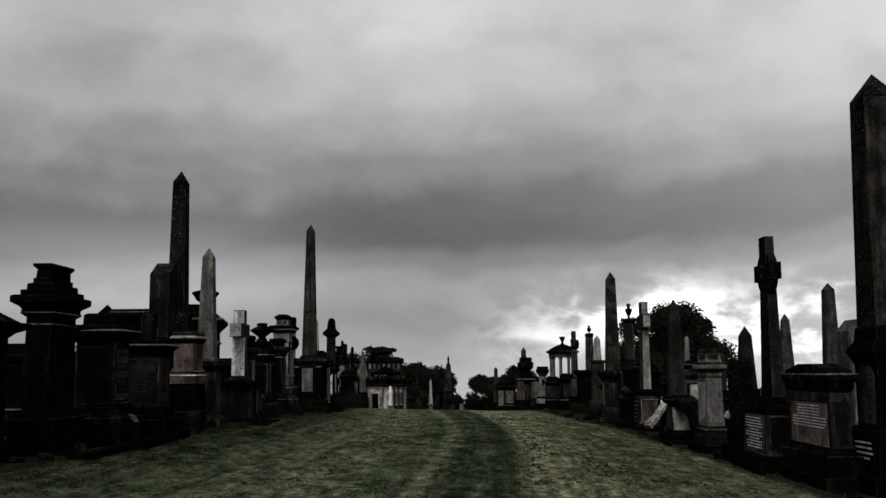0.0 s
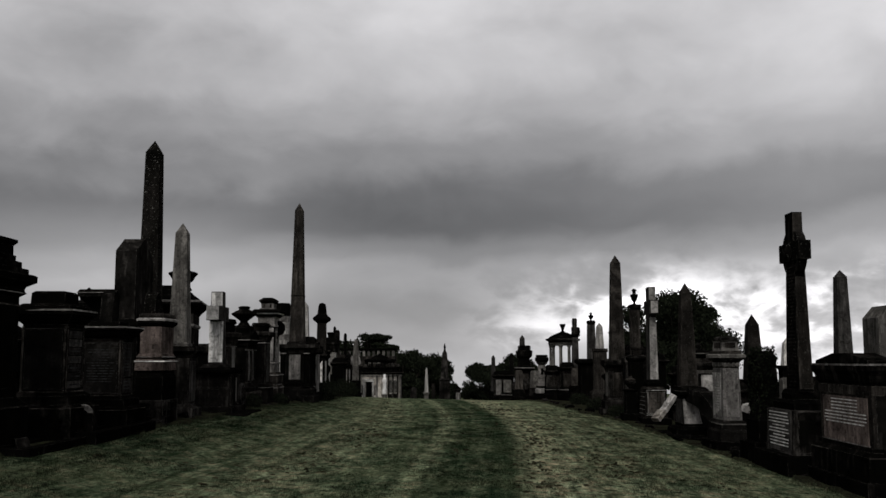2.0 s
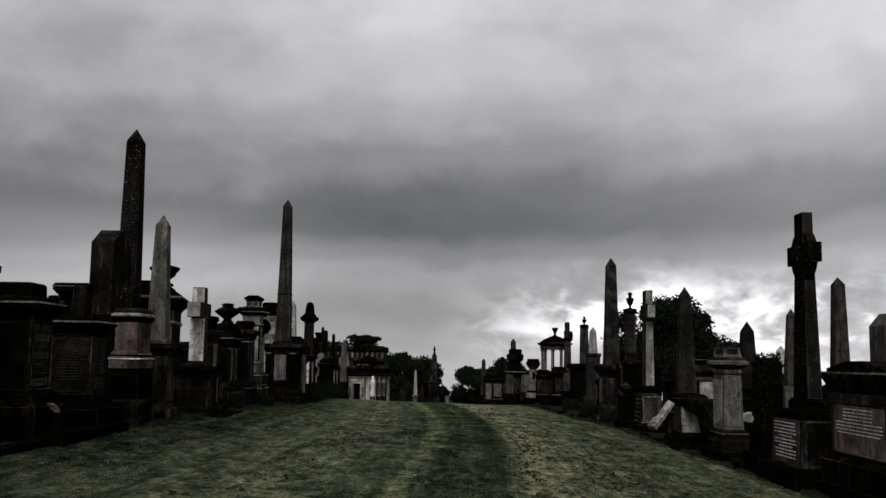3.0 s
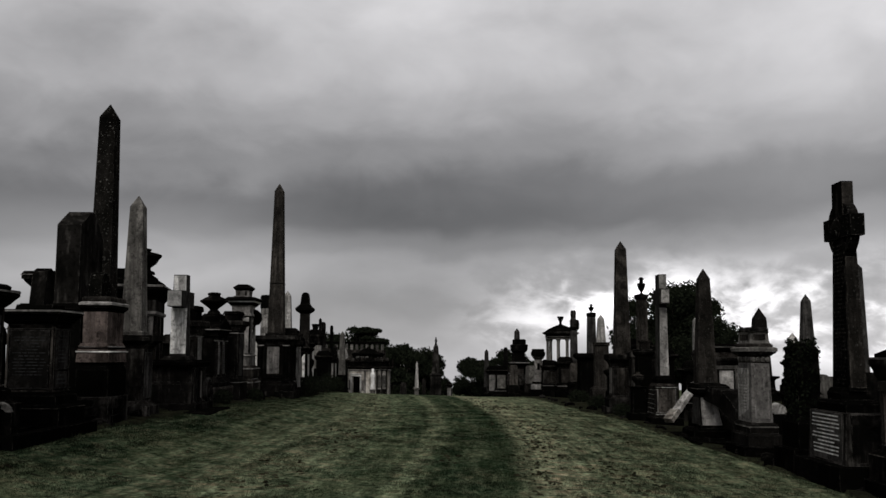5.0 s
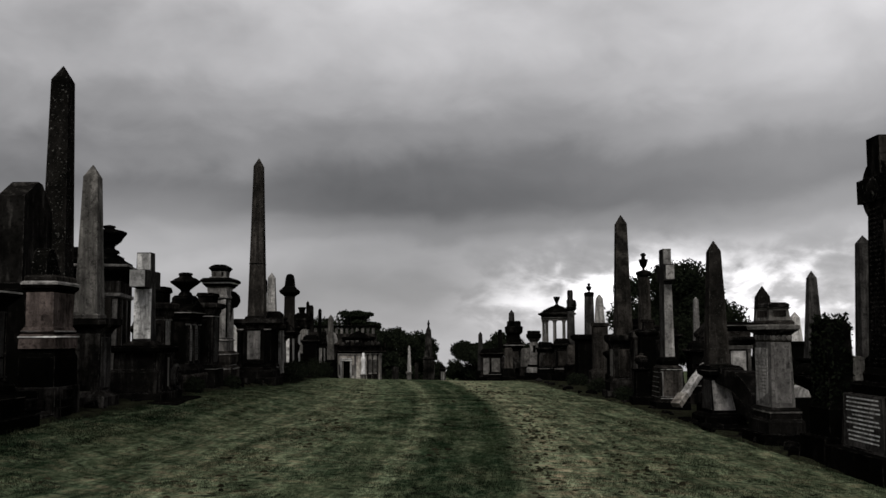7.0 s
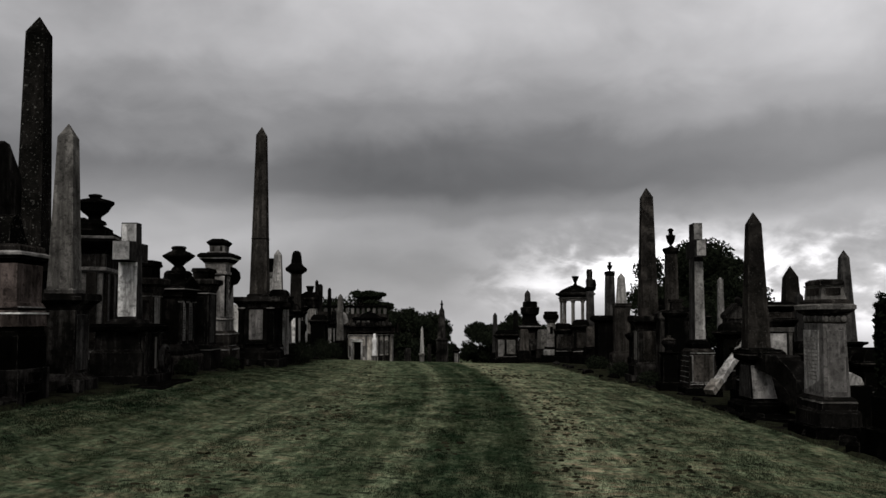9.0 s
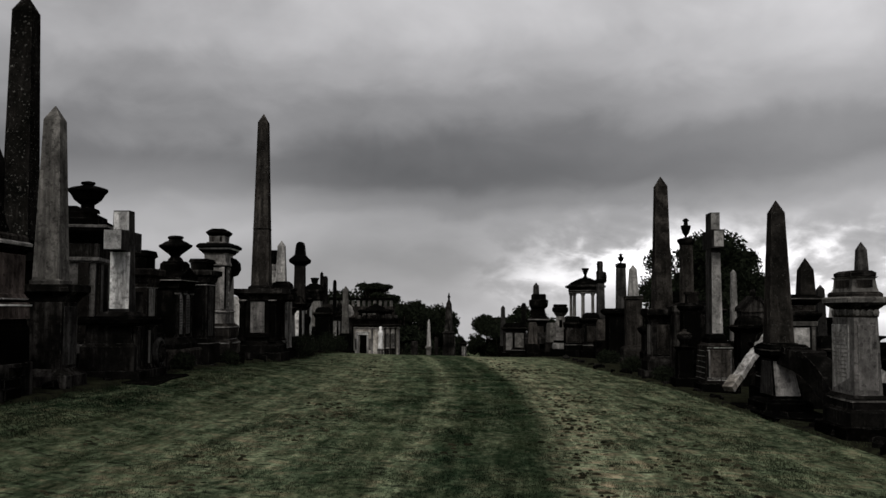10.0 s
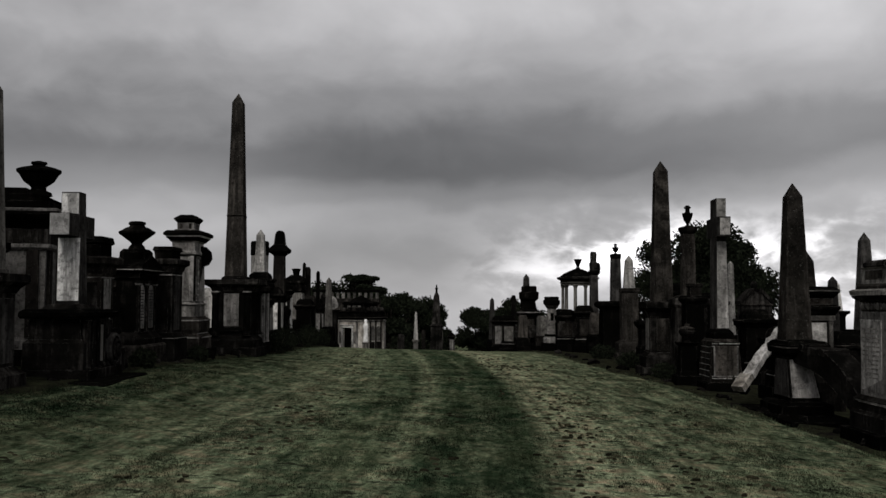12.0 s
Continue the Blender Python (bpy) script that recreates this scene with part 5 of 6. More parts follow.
def tower_tomb(x, y):
    m = Monument("pedestal_monument", "tall pale brown tomb tower with inscribed panel and stepped cap", "monument", x, y, 0.19, 0.41)
    m.ground("step", SOOT, 0.2, 0.02, edge=0.03)
    m.stack("plinth", UMBER, [(0.11, 0.02), (0.11, 0.22), (0.07, 0.26), (0.07, 0.4), (0.02, 0.45)])
    m.stack("plinth_edge", STAINED, [(0.074, 0.36), (0.074, 0.385)], edge=0.004)
    m.stack("die", ASHEN, [(0.0, 0.45), (-0.03, 1.52)], label="grey-brown stone die")
    m.panel("w", SILVER, 0.6, 0.52, 1.42, 12, WORN, off=0.08, hx=0.18, seed=31)
    m.panel("s", ASHEN, 0.26, 0.52, 1.42, hy=0.4)
    m.stack("frieze", BROWN, [(-0.03, 1.52), (-0.02, 1.54), (-0.02, 1.64), (0.02, 1.67)], edge=0.006, label="carved frieze under the cornice")
    for i in range(9):
        for ax in ("w", "s"):
            if ax == "s" and i > 3:
                continue
            bm = bmesh.new()
            turned(bm, [(0.05, 0.0), (0.04, 0.012), (0.015, 0.018)], 0, 0, 7)
            if ax == "w":
                bm.transform(pose(-0.175, -0.37 + 0.09 * i, 1.59 - m.z, 0, -90, 0))
            else:
                bm.transform(pose(-0.13 + 0.087 * i, -0.392, 1.59 - m.z, 90, 0, 0))
            part("rosette", bm, STAINED, m.ob)
    m.stack("cornice", UMBER, [(0.02, 1.67), (0.06, 1.7), (0.08, 1.73)], edge=0.006)
    m.stack("cornice_slab", STAINED, [(0.09, 1.732), (0.09, 1.79), (0.06, 1.81)], edge=0.008)
    m.stack("stepped_cap", BROWN, [(0.03, 1.81), (0.03, 1.85), (0.0, 1.88)], edge=0.008)
    m.stack("upper_block", STAINED, [(0.0, 1.88), (-0.01, 1.94), (-0.02, 2.06), (0.01, 2.09)], hx=0.18, hy=0.36, edge=0.012, label="squared upper block with worn carving")
    m.panel("w", BROWN, 0.5, 1.93, 2.05, hx=0.163, name="carved_panel")
    m.panel("s", BROWN, 0.22, 1.93, 2.05, hy=0.343, name="carved_panel")
    m.stack("top_slab", UMBER, [(0.02, 2.092), (0.03, 2.11), (0.03, 2.15), (-0.02, 2.18)], hx=0.15, hy=0.29)


tower_tomb(4.65, 22.95)


def buttressed_obelisk(x, y):
    m = Monument("obelisk_monument", "brown obelisk raised on a cap with sloping scroll buttresses", "obelisk", x, y, 0.3, 0.42)
    m.ground("step", SOOT, 0.22, -0.1, edge=0.03, hy=1.1)
    m.stack("plinth", SOOT, [(0.1, -0.1), (0.1, 0.05), (0.02, 0.1)])
    bm = bmesh.new()
    rings(bm, [(0.27, 0.4, 0.1 - m.z), (0.14, 0.28, 0.78 - m.z)])
    for v in bm.verts:
        if v.co.x < 0:
            v.co.x = -0.21
    part("die", soften(bm, 0.01), SOOT, m.ob)
    # separate south and west slabs, pale for light and dark for shade; inner edges upright
    for name, stone_kind, ax, out, label in (("front_slab", GREY, "y", [(-0.19, 0.17), (0.23, 0.17), (0.13, 0.75), (-0.19, 0.75)], "face slab of the die, paled as its lit side"),
                                             ("side_slab", DKGREY, "x", [(-0.34, 0.17), (0.34, 0.17), (0.24, 0.75), (-0.24, 0.75)], "side slab of the die, darkened as its shaded side")):
        bm = bmesh.new()
        extruded(bm, [(u, z - m.z) for u, z in out], ax, -0.02, 0.02)
        for v in bm.verts:
            if ax == "y":
                v.co.y -= 0.398 - 0.12 * (v.co.z - 0.12 + m.z) / 0.63
            else:
                v.co.x -= 0.21
        part(name, bm, stone_kind, m.ob, label)
    m.stack("cap", SOOT, [(-0.1, 0.76), (-0.06, 0.8), (0.04, 0.86), (0.04, 0.98), (-0.02, 1.04)], dx=0.05)
    m.stack("shaft_base", SOOT, [(0.0, 1.04), (-0.02, 1.06)], hx=0.26, hy=0.26)
    m.obelisk(BROWN, 0.21, 0.118, 1.04, 3.55, 0.22)
    m.stack("cap_edge", UMBER, [(0.046, 0.93), (0.046, 0.95)], edge=0.004, dx=0.05)
    swing = Matrix.Rotation(radians(13), 4, "Z")
    bm = bmesh.new()
    top, low = [], []
    for i in range(13):
        t = i / 12
        bow = 0.3 * math.sin(math.pi * min(1.0, t * 1.05)) ** 1.2
        top.append((-0.3 - 1.9 * t, 0.98 - 0.93 * t + bow - m.z))
        low.append((-0.2 - 1.8 * t, 0.72 - 0.86 * t + 0.62 * bow - m.z))
    extruded(bm, top + low[::-1], "x", -0.2, 0.2)
    bm.transform(swing)
    limb = part("buttress", soften(bm, 0.05, 2), UMBER, m.ob, "dark bowed stone buttress")
    for t0 in (0.1, 0.38):
        bm = bmesh.new()
        box(bm, -0.22, 0.22, -0.06, 0.06, -0.05, 0.05)
        bow = 0.3 * math.sin(math.pi * t0 * 1.05) ** 1.2
        bm.transform(swing @ pose(0, -0.3 - 1.9 * t0, 0.97 - 0.93 * t0 + bow - m.z, 12, 0, 0))
        part("strap", soften(bm, 0.015), UMBER, limb)
    m.stack("buttress_foot", SOOT, [(0, -0.25), (0, 0.16)], hx=0.26, hy=0.22, dx=0.48, dy=-2.1)


buttressed_obelisk(4.42, 26.1)


def leaning_slab(foot, head, width, thick):
    """A long broken memorial slab leaning from its foot to its head, its edges broken and uneven."""
    a, b = Vector(foot), Vector(head)
    along = (b - a).normalized()
    side = Vector((along.y, -along.x, 0)).normalized()
    up = side.cross(along)
    m = Matrix((side, along, up)).transposed().to_4x4()
    m.translation = a
    base = new("leaning_slab")
    base.matrix_world = m
    tagged(base, "pale broken memorial slab leaning against the obelisk's cap", "slab")
    length = (b - a).length
    rng = random.Random(14)
    bm = bmesh.new()
    box(bm, -width / 2, width / 2, 0.0, 0.34, -thick, 0.0)
    part("foot_slab", soften(bm, 0.012), CREAM, base, "clean pale squared foot of the slab")
    # above the joint the face has flaked into rough ledges
    n = 15
    bm = bmesh.new()
    grid = []
    for i in range(n):
        v = 0.35 + (length - 0.35) * i / (n - 1)
        narrow = 1.0 - 0.35 * i / (n - 1)
        grid.append([bm.verts.new((width * narrow * u + rng.uniform(-0.012, 0.012), v, -0.015 + rng.choice((0.0, -0.02, -0.045)) * (u < 0.3) + rng.uniform(-0.01, 0.01))) for u in (-0.5, -0.3, -0.1, 0.1, 0.3, 0.5)])
    for i in range(n - 1):
        for j in range(5):
            bm.faces.new((grid[i][j], grid[i][j + 1], grid[i + 1][j + 1], grid[i + 1][j]))
    skirt = bmesh.ops.extrude_face_region(bm, geom=bm.faces[:])
    for v in skirt["geom"]:
        if isinstance(v, bmesh.types.BMVert):
            v.co.z = -thick
    bmesh.ops.recalc_face_normals(bm, faces=bm.faces[:])
    part("slab", bm, PALE, base, "flaked weathered slab face")
    bm = bmesh.new()
    box(bm, -width * 0.3, width * 0.3, 0.06, 0.2, -thick - 0.12, -thick + 0.002)
    part("prop_stone", soften(bm, 0.02), SOOT, base)


leaning_slab((3.8, 27.36, 0.2), (4.78, 28.2, 1.25), 0.23, 0.12)


def stub_cross(x, y):
    m = Monument("cross_monument", "pale grey stone cross with stub arms on a brown block", "cross", x, y, 0.16, 0.3)
    m.ground("step", SOOT, 0.26, 0.02, edge=0.03)
    m.stack("block", BROWN, [(0.17, 0.02), (0.12, 0.85)], edge=0.02, label="brown sandstone block")
    for i in range(6):
        z = 0.13 + 0.12 * i
        m.stack("joint", GREY, [(0, z), (0, z + 0.008)], hx=0.006, hy=0.4 - 0.007 * i, dx=-0.323 + 0.0072 * i, edge=0.002)
    m.panel("s", BROWN, 0.44, 0.12, 0.76, hy=0.455, name="sunk_panel")
    rng = random.Random(2)
    for z in (0.1, 0.145, 0.745, 0.8):
        for u in range(4):
            w = rng.uniform(0.08, 0.15)
            m.stack("lime_joint", SILVER, [(0, z), (0, z + 0.014)], hx=w / 2, hy=0.008, dx=-0.22 + 0.145 * u, dy=-0.468 + 0.045 * (z - 0.1), edge=0.002)
    for u in (-0.235, 0.235):
        m.stack("panel_edge", ASHEN, [(0, 0.16), (0, 0.74)], hx=0.012, hy=0.01, dx=u, dy=-0.462, edge=0.003)
    m.stack("block_top", BROWN, [(0.1, 0.848), (0.06, 0.9)])
    m.stack("foot", SOOT, [(0.04, 0.9), (0.04, 1.02), (-0.02, 1.1)])
    m.stack("shaft", DKGREY, [(-0.03, 1.08), (-0.06, 2.75), (-0.06, 3.8)], label="dark weathered shaft")
    # silver south slabs over dark stone: the cross's lit side painted in
    bm = bmesh.new()
    rings(bm, [(0.115, 0.02, 1.12 - m.z), (0.092, 0.02, 2.9 - m.z)])
    for v in bm.verts:
        v.co.y -= 0.262 - 0.028 * (v.co.z - 1.12 + m.z) / 1.78
    part("shaft_face", soften(bm, 0.006), SILVER, m.ob, "grey shaft face paled for the light on it")
    m.stack("head_face", SILVER, [(0, 3.42), (0, 3.79)], hx=0.092, hy=0.02, dy=-0.235)
    m.stack("crossarm", DKGREY, [(0, 3.0), (0, 3.4)], hx=0.112, hy=0.5)
    m.stack("arm_end", SILVER, [(0, 3.03), (0, 3.37)], hx=0.1, hy=0.02, dy=-0.495, label="arm end paled for the light on it")


stub_cross(4.3, 30.85)


def urn_column(x, y, r, z0, z1, ztop, label, square=True, uw=0.2, mat=BROWN, cap=0.12):
    m = Monument("urn_column", label, "monument", x, y, r, r)
    g = ground_z(x, y)
    m.ground("base", SOOT, 0.3, g + 0.3)
    m.stack("plinth", UMBER, [(0.2, g + 0.3), (0.2, z0 - 0.3), (0.26, z0 - 0.22), (0.26, z0 - 0.1), (0.05, z0)])
    if square:
        m.stack("shaft", mat, [(0, z0), (-0.02, z1 - 0.1)])
    else:
        m.turned("shaft", mat, [(r, z0), (r * 0.86, z1 - 0.1)], sides=16)
    m.stack("capital", SOOT, [(-0.02, z1 - 0.1), (cap * 0.25, z1 - 0.05), (cap, z1), (cap, z1 + 0.06), (-0.06, z1 + 0.08)])
    m.urn(SOOT, uw, z1 + 0.07, ztop, lidded=False)
    return m


urn_column(4.18, 33.5, 0.15, 1.82, 3.36, 3.94, "brown square column with a dark open urn on top", uw=0.125, cap=0.03)
o = obelisk_monument(3.67, 34.2, 0.235, 0.15, 1.66, 5.1, BROWN, UMBER, 0.34, "tall brown obelisk on a dark corniced pedestal", (0.45, 1.3, 1.66), foot=0.1, over=0.14, cap=0.26)
obelisk_monument(3.78, 40.9, 0.16, 0.11, 2.1, 3.12, SILVER, BROWN, 0.25, "small pale obelisk on a tall brown pedestal", (0.5, 1.95, 2.1), foot=0.1, over=0.02, cap=0.16)
urn_column(3.72, 43.8, 0.17, 1.6, 3.24, 3.66, "slim dark pillar with a small urn finial", uw=0.11, mat=DKGREY, cap=0.0)
o.panel("w", STAINED, 0.36, 0.5, 1.26, name="side_panel")
o.panel("s", BROWN, 0.4, 0.5, 1.26, name="front_panel")
chest_tomb(3.73, 42.9, 0.6, 0.5, 1.7, SOOT, "dark flat-topped tomb behind a pale obelisk")


def round_temple(x, y):
    m = Monument("temple_monument", "small round columned temple with a shallow dome and urn finial", "temple", x, y, 0.68, 0.68)
    m.ground("podium", SOOT, 0.1, 0.9)
    m.stack("podium_cap", UMBER, [(0.05, 0.9), (0.12, 0.98), (0.12, 1.1), (0.02, 1.15)])
    for i in range(9):
        a = 2 * math.pi * i / 9 + 0.2
        m.turned("column", STAINED, [(0.075, 1.14), (0.06, 1.2), (0.055, 2.2), (0.085, 2.27), (0.085, 2.3)], 0.57 * math.cos(a), 0.57 * math.sin(a), 10)
    m.turned("entablature", UMBER, [(0.65, 2.3), (0.65, 2.36), (0.67, 2.38), (0.67, 2.48), (0.8, 2.54), (0.8, 2.6), (0.72, 2.62)], sides=28)
    m.turned("pale_ring", STAINED, [(0.675, 2.375), (0.69, 2.39), (0.69, 2.41), (0.675, 2.425)], sides=28)
    m.turned("pale_ring", STAINED, [(0.655, 2.305), (0.67, 2.315), (0.67, 2.335), (0.655, 2.345)], sides=28)
    m.turned("dome", SOOT, [(0.7, 2.62), (0.55, 2.74), (0.34, 2.84), (0.2, 2.9), (0.1, 2.93), (0.05, 2.99), (0.06, 3.02)], sides=28)
    m.turned("finial", SOOT, [(0.05, 3.02), (0.06, 3.06), (0.12, 3.2), (0.15, 3.28), (0.13, 3.3)], sides=12)


round_temple(2.74, 47.5)


def figure_pillar(x, y, top, label):
    m = Monument("pillar_monument", label, "monument", x, y, 0.125, 0.14)
    g = ground_z(x, y)
    m.ground("base", SOOT, 0.2, g + 0.5)
    m.stack("shaft", DKGREY, [(0.04, g + 0.5), (0, top - 0.85)])
    m.stack("collar", SOOT, [(0.0, top - 0.85), (0.05, top - 0.8), (0.07, top - 0.74), (0.04, top - 0.68)], edge=0.02)
    m.stack("broken_arm", SOOT, [(0.0, top - 0.7), (0.02, top - 0.62), (0.0, top - 0.46), (-0.03, top - 0.4)], hx=0.1, hy=0.12, dx=0.1, edge=0.03, label="stump of a broken carved arm")
    m.stack("top_stone", UMBER, [(-0.01, top - 0.68), (0.0, top - 0.42), (-0.03, top - 0.36), (-0.02, top - 0.1), (-0.05, top)], dx=-0.02, edge=0.03, label="weathered upright carved stone")


figure_pillar(3.2, 46.0, 3.5, "slim pillar topped by a weathered carved stone")


def tower_pedestal(x, y):
    m = Monument("pedestal_monument", "dark stacked pedestal with heavy cornices before a slim obelisk", "monument", x, y, 0.34, 0.34)
    g = ground_z(x, y)
    m.ground("base", SOOT, 0.25, g + 0.5)
    m.stack("die", SOOT, [(0.08, g + 0.5), (0.0, 1.0), (0.12, 1.12), (0.16, 1.22), (0.0, 1.32), (-0.06, 1.7)])
    m.stack("band", ASHEN, [(0.165, 1.19), (0.165, 1.23)], edge=0.005)
    m.panel("s", BROWN, 0.4, 0.0, 0.9, hy=0.36)
    m.stack("cornice", SOOT, [(-0.06, 1.7), (0.06, 1.82), (0.08, 2.1), (0.02, 2.14)])
    m.stack("spread_base", UMBER, [(0.3, 0.1), (0.3, 0.32), (0.16, 0.46), (0.1, 0.62)])
    for u in (-0.4, 0.4):
        m.stack("side_pillar", STAINED, [(0, -0.9), (0, 0.1)], hx=0.07, hy=0.06, dx=u, dy=-0.5)
    m.stack("cap", SOOT, [(-0.02, 2.14), (-0.02, 2.36), (-0.08, 2.4)])


tower_pedestal(1.1, 54.6)
obelisk_monument(1.04, 56.4, 0.19, 0.13, 1.2, 3.0, DKGREY, SOOT, 0.3, "slim dark obelisk far down the avenue", (-0.3, 0.9, 1.2), foot=-0.6)


def capped_pillar(x, y):
    m = Monument("pillar_monument", "pale carved pillar with a dark flared block on top", "monument", x, y, 0.19, 0.19)
    g = ground_z(x, y)
    m.ground("base", SOOT, 0.2, g + 0.4)
    m.stack("plinth", SILVER, [(0.12, g + 0.4), (0.12, 0.25), (0.04, 0.32)])
    m.stack("band", SOOT, [(0.06, 0.32), (0.06, 0.42)])
    m.stack("shaft", BUFF, [(0.0, 0.42), (-0.03, 1.4)])
    m.stack("neck", UMBER, [(-0.03, 1.4), (0.02, 1.46), (0.06, 1.55)])
    m.stack("niche", SOOT, [(0, 0.95), (0, 1.25)], hx=0.06, hy=0.02, dy=-0.18)
    m.stack("cap", SOOT, [(0.07, 1.55), (0.11, 1.6), (0.11, 1.74), (0.06, 1.76), (0.08, 1.84), (0.04, 1.88)], edge=0.012)


capped_pillar(1.8, 48.6)
EAST_SMALL = [
    (6.1, 28.6, 0.3, 0.3, 1.12, SOOT, "ped", "dark pedestal tombstone with cap"),
    (9.4, 51.5, 0.19, 0.19, 3.4, SILVER, "obelisk", "pale slim obelisk behind the stub cross"),
    (6.74, 31.2, 0.14, 0.14, 2.2, DKGREY, "obelisk", "thin dark obelisk in the second row"),
    (5.49, 32.6, 0.3, 0.3, 1.5, SOOT, "ped", "dark pedestal tombstone in the second row"),
    (5.96, 34.2, 0.36, 0.3, 1.4, BROWN, "ped", "brown pedestal tombstone in the second row"),
    (5.03, 35.6, 0.4, 0.3, 1.9, SOOT, "ped", "dark pedestal tombstone in the second row"),
    (4.07, 36.6, 0.34, 0.34, 1.55, DKGREY, "ped", "dark grey pedestal tombstone"),
    (4.04, 38.2, 0.32, 0.3, 1.75, UMBER, "urn", "dark pedestal with a small urn"),
    (4.85, 38.6, 0.4, 0.4, 2.2, UMBER, "ped", "dark pedestal tombstone in the second row"),
    (3.1, 44.6, 0.18, 0.24, 1.3, BROWN, "pillar", "brown pillar stone in the row"),
    ]
EAST_FAR = [
    (2.77, 45.3, 0.3, 0.3, 1.55, BROWN, "ped", "brown pedestal tombstone in the row"),
    (2.2, 46.0, 0.3, 0.3, 1.4, BROWN, "ped", "brown pedestal tombstone with dark cap"),
    (2.3, 49.8, 0.3, 0.3, 1.4, ASHEN, "ped", "buff pedestal tombstone with a dark cap"),
    (1.59, 50.6, 0.28, 0.3, 1.1, STAINED, "pillar", "grey low pillar of stone"),
    (0.78, 52.8, 0.2, 0.3, 1.1, BROWN, "pillar", "brown low pillar stone"),
    (1.86, 53.5, 0.3, 0.3, 1.0, STAINED, "slab", "grey round-topped stone headstone"),
    (0.19, 55.4, 0.32, 0.25, 1.05, STAINED, "ped", "grey broad pedestal tombstone with a dark cap"),
    (0.45, 57.5, 0.13, 0.13, 2.0, UMBER, "pillar", "brown worn pillar far off"),
    (0.9, 58.5, 0.11, 0.11, 2.1, UMBER, "pillar", "brown worn pillar far off"),
    (-0.22, 58.0, 0.35, 0.3, 1.0, ASHEN, "ped", "buff pedestal tombstone far off"),
    (-0.6, 60.0, 0.2, 0.2, 1.9, DKGREY, "obelisk", "small grey obelisk far off"),
    (6.33, 22.3, 0.3, 0.3, 1.35, SOOT, "slab", "dark round-topped headstone in the second row"),
    (6.5, 24.3, 0.11, 0.12, 1.25, STAINED, "slab", "grey narrow headstone in the second row"),
    (6.2, 24.0, 0.13, 0.12, 1.3, STAINED, "slab", "grey narrow headstone in the second row"),
    (6.88, 23.4, 0.25, 0.25, 1.35, SOOT, "ped", "dark pedestal with rounded top"),
    (6.66, 26.5, 0.3, 0.3, 1.02, SOOT, "ped", "dark pedestal tombstone in the second row"),
    (5.0, 28.75, 0.25, 0.3, 1.2, SOOT, "ped", "black pedestal tombstone behind the leaning slab"),
    (7.79, 30.0, 0.5, 0.4, 0.95, SOOT, "ped", "dark pedestal tombstone in the second row"),
]
for row in EAST_SMALL + EAST_FAR:
    headstone(*row)

obelisk_monument(13.08, 46.6, 0.32, 0.16, 0.7, 4.25, DKGREY, SOOT, 0.45, "dark obelisk standing out against the bright cloud", (0.1, 0.5, 0.7), foot=-0.1, cap=0.3)
obelisk_monument(12.15, 50.5, 0.41, 0.26, 0.7, 3.85, BROWN, SOOT, 0.5, "blunt brown obelisk in the far rows", (0.1, 0.5, 0.7), foot=-0.1, cap=0.5)
obelisk_monument(14.67, 45.2, 0.34, 0.22, 0.7, 5.55, DKGREY, SOOT, 0.45, "tall dark obelisk in the far rows", (0.1, 0.5, 0.7), foot=-0.1, cap=0.32)


obelisk_monument(16.5, 60.0, 0.3, 0.2, 1.3, 2.9, PALE, SOOT, 0.4, "small pale obelisk far beyond the eastern row", (0.4, 1.0, 1.3), foot=0.0, cap=0.3)


def block_pedestal(x, y):
    m = Monument("pedestal_monument", "black square pedestal with flat cap beside the urn column", "monument", x, y, 0.2, 0.22)
    m.ground("step", SOOT, 0.16, 0.06)
    m.stack("plinth", SOOT, [(0.1, 0.06), (0.1, 0.4), (0.02, 0.46)])
    m.stack("die", SOOT, [(0.0, 0.46), (0.0, 1.6)])
    m.stack("cap", SOOT, [(0.0, 1.6), (0.03, 1.65), (0.06, 1.7), (0.06, 1.76), (0.02, 1.79)], edge=0.006)
    m.stack("cap_edge", UMBER, [(0.064, 1.735), (0.064, 1.75)], edge=0.003)
    m.stack("block", BROWN, [(-0.08, 1.79), (-0.08, 1.97), (-0.05, 2.0), (-0.06, 2.06)], dx=0.03)


block_pedestal(3.97, 31.9)


def low_urn(x, y):
    m = Monument("urn_pedestal", "carved stone urn on a low dark pedestal at the row's foot", "urn", x, y, 0.16, 0.16)
    m.ground("step", SOOT, 0.12, 0.1)
    m.stack("die", SOOT, [(0.04, 0.1), (0.0, 0.2), (0.0, 0.72), (0.06, 0.8)])
    m.turned("urn", UMBER, [(0.09, 0.8), (0.06, 0.84), (0.1, 0.9), (0.17, 0.99), (0.18, 1.04), (0.15, 1.07)], sides=14)
    m.turned("rim", BROWN, [(0.155, 1.07), (0.17, 1.09), (0.12, 1.12), (0.05, 1.14), (0.06, 1.19)], sides=14)


low_urn(3.72, 31.3)


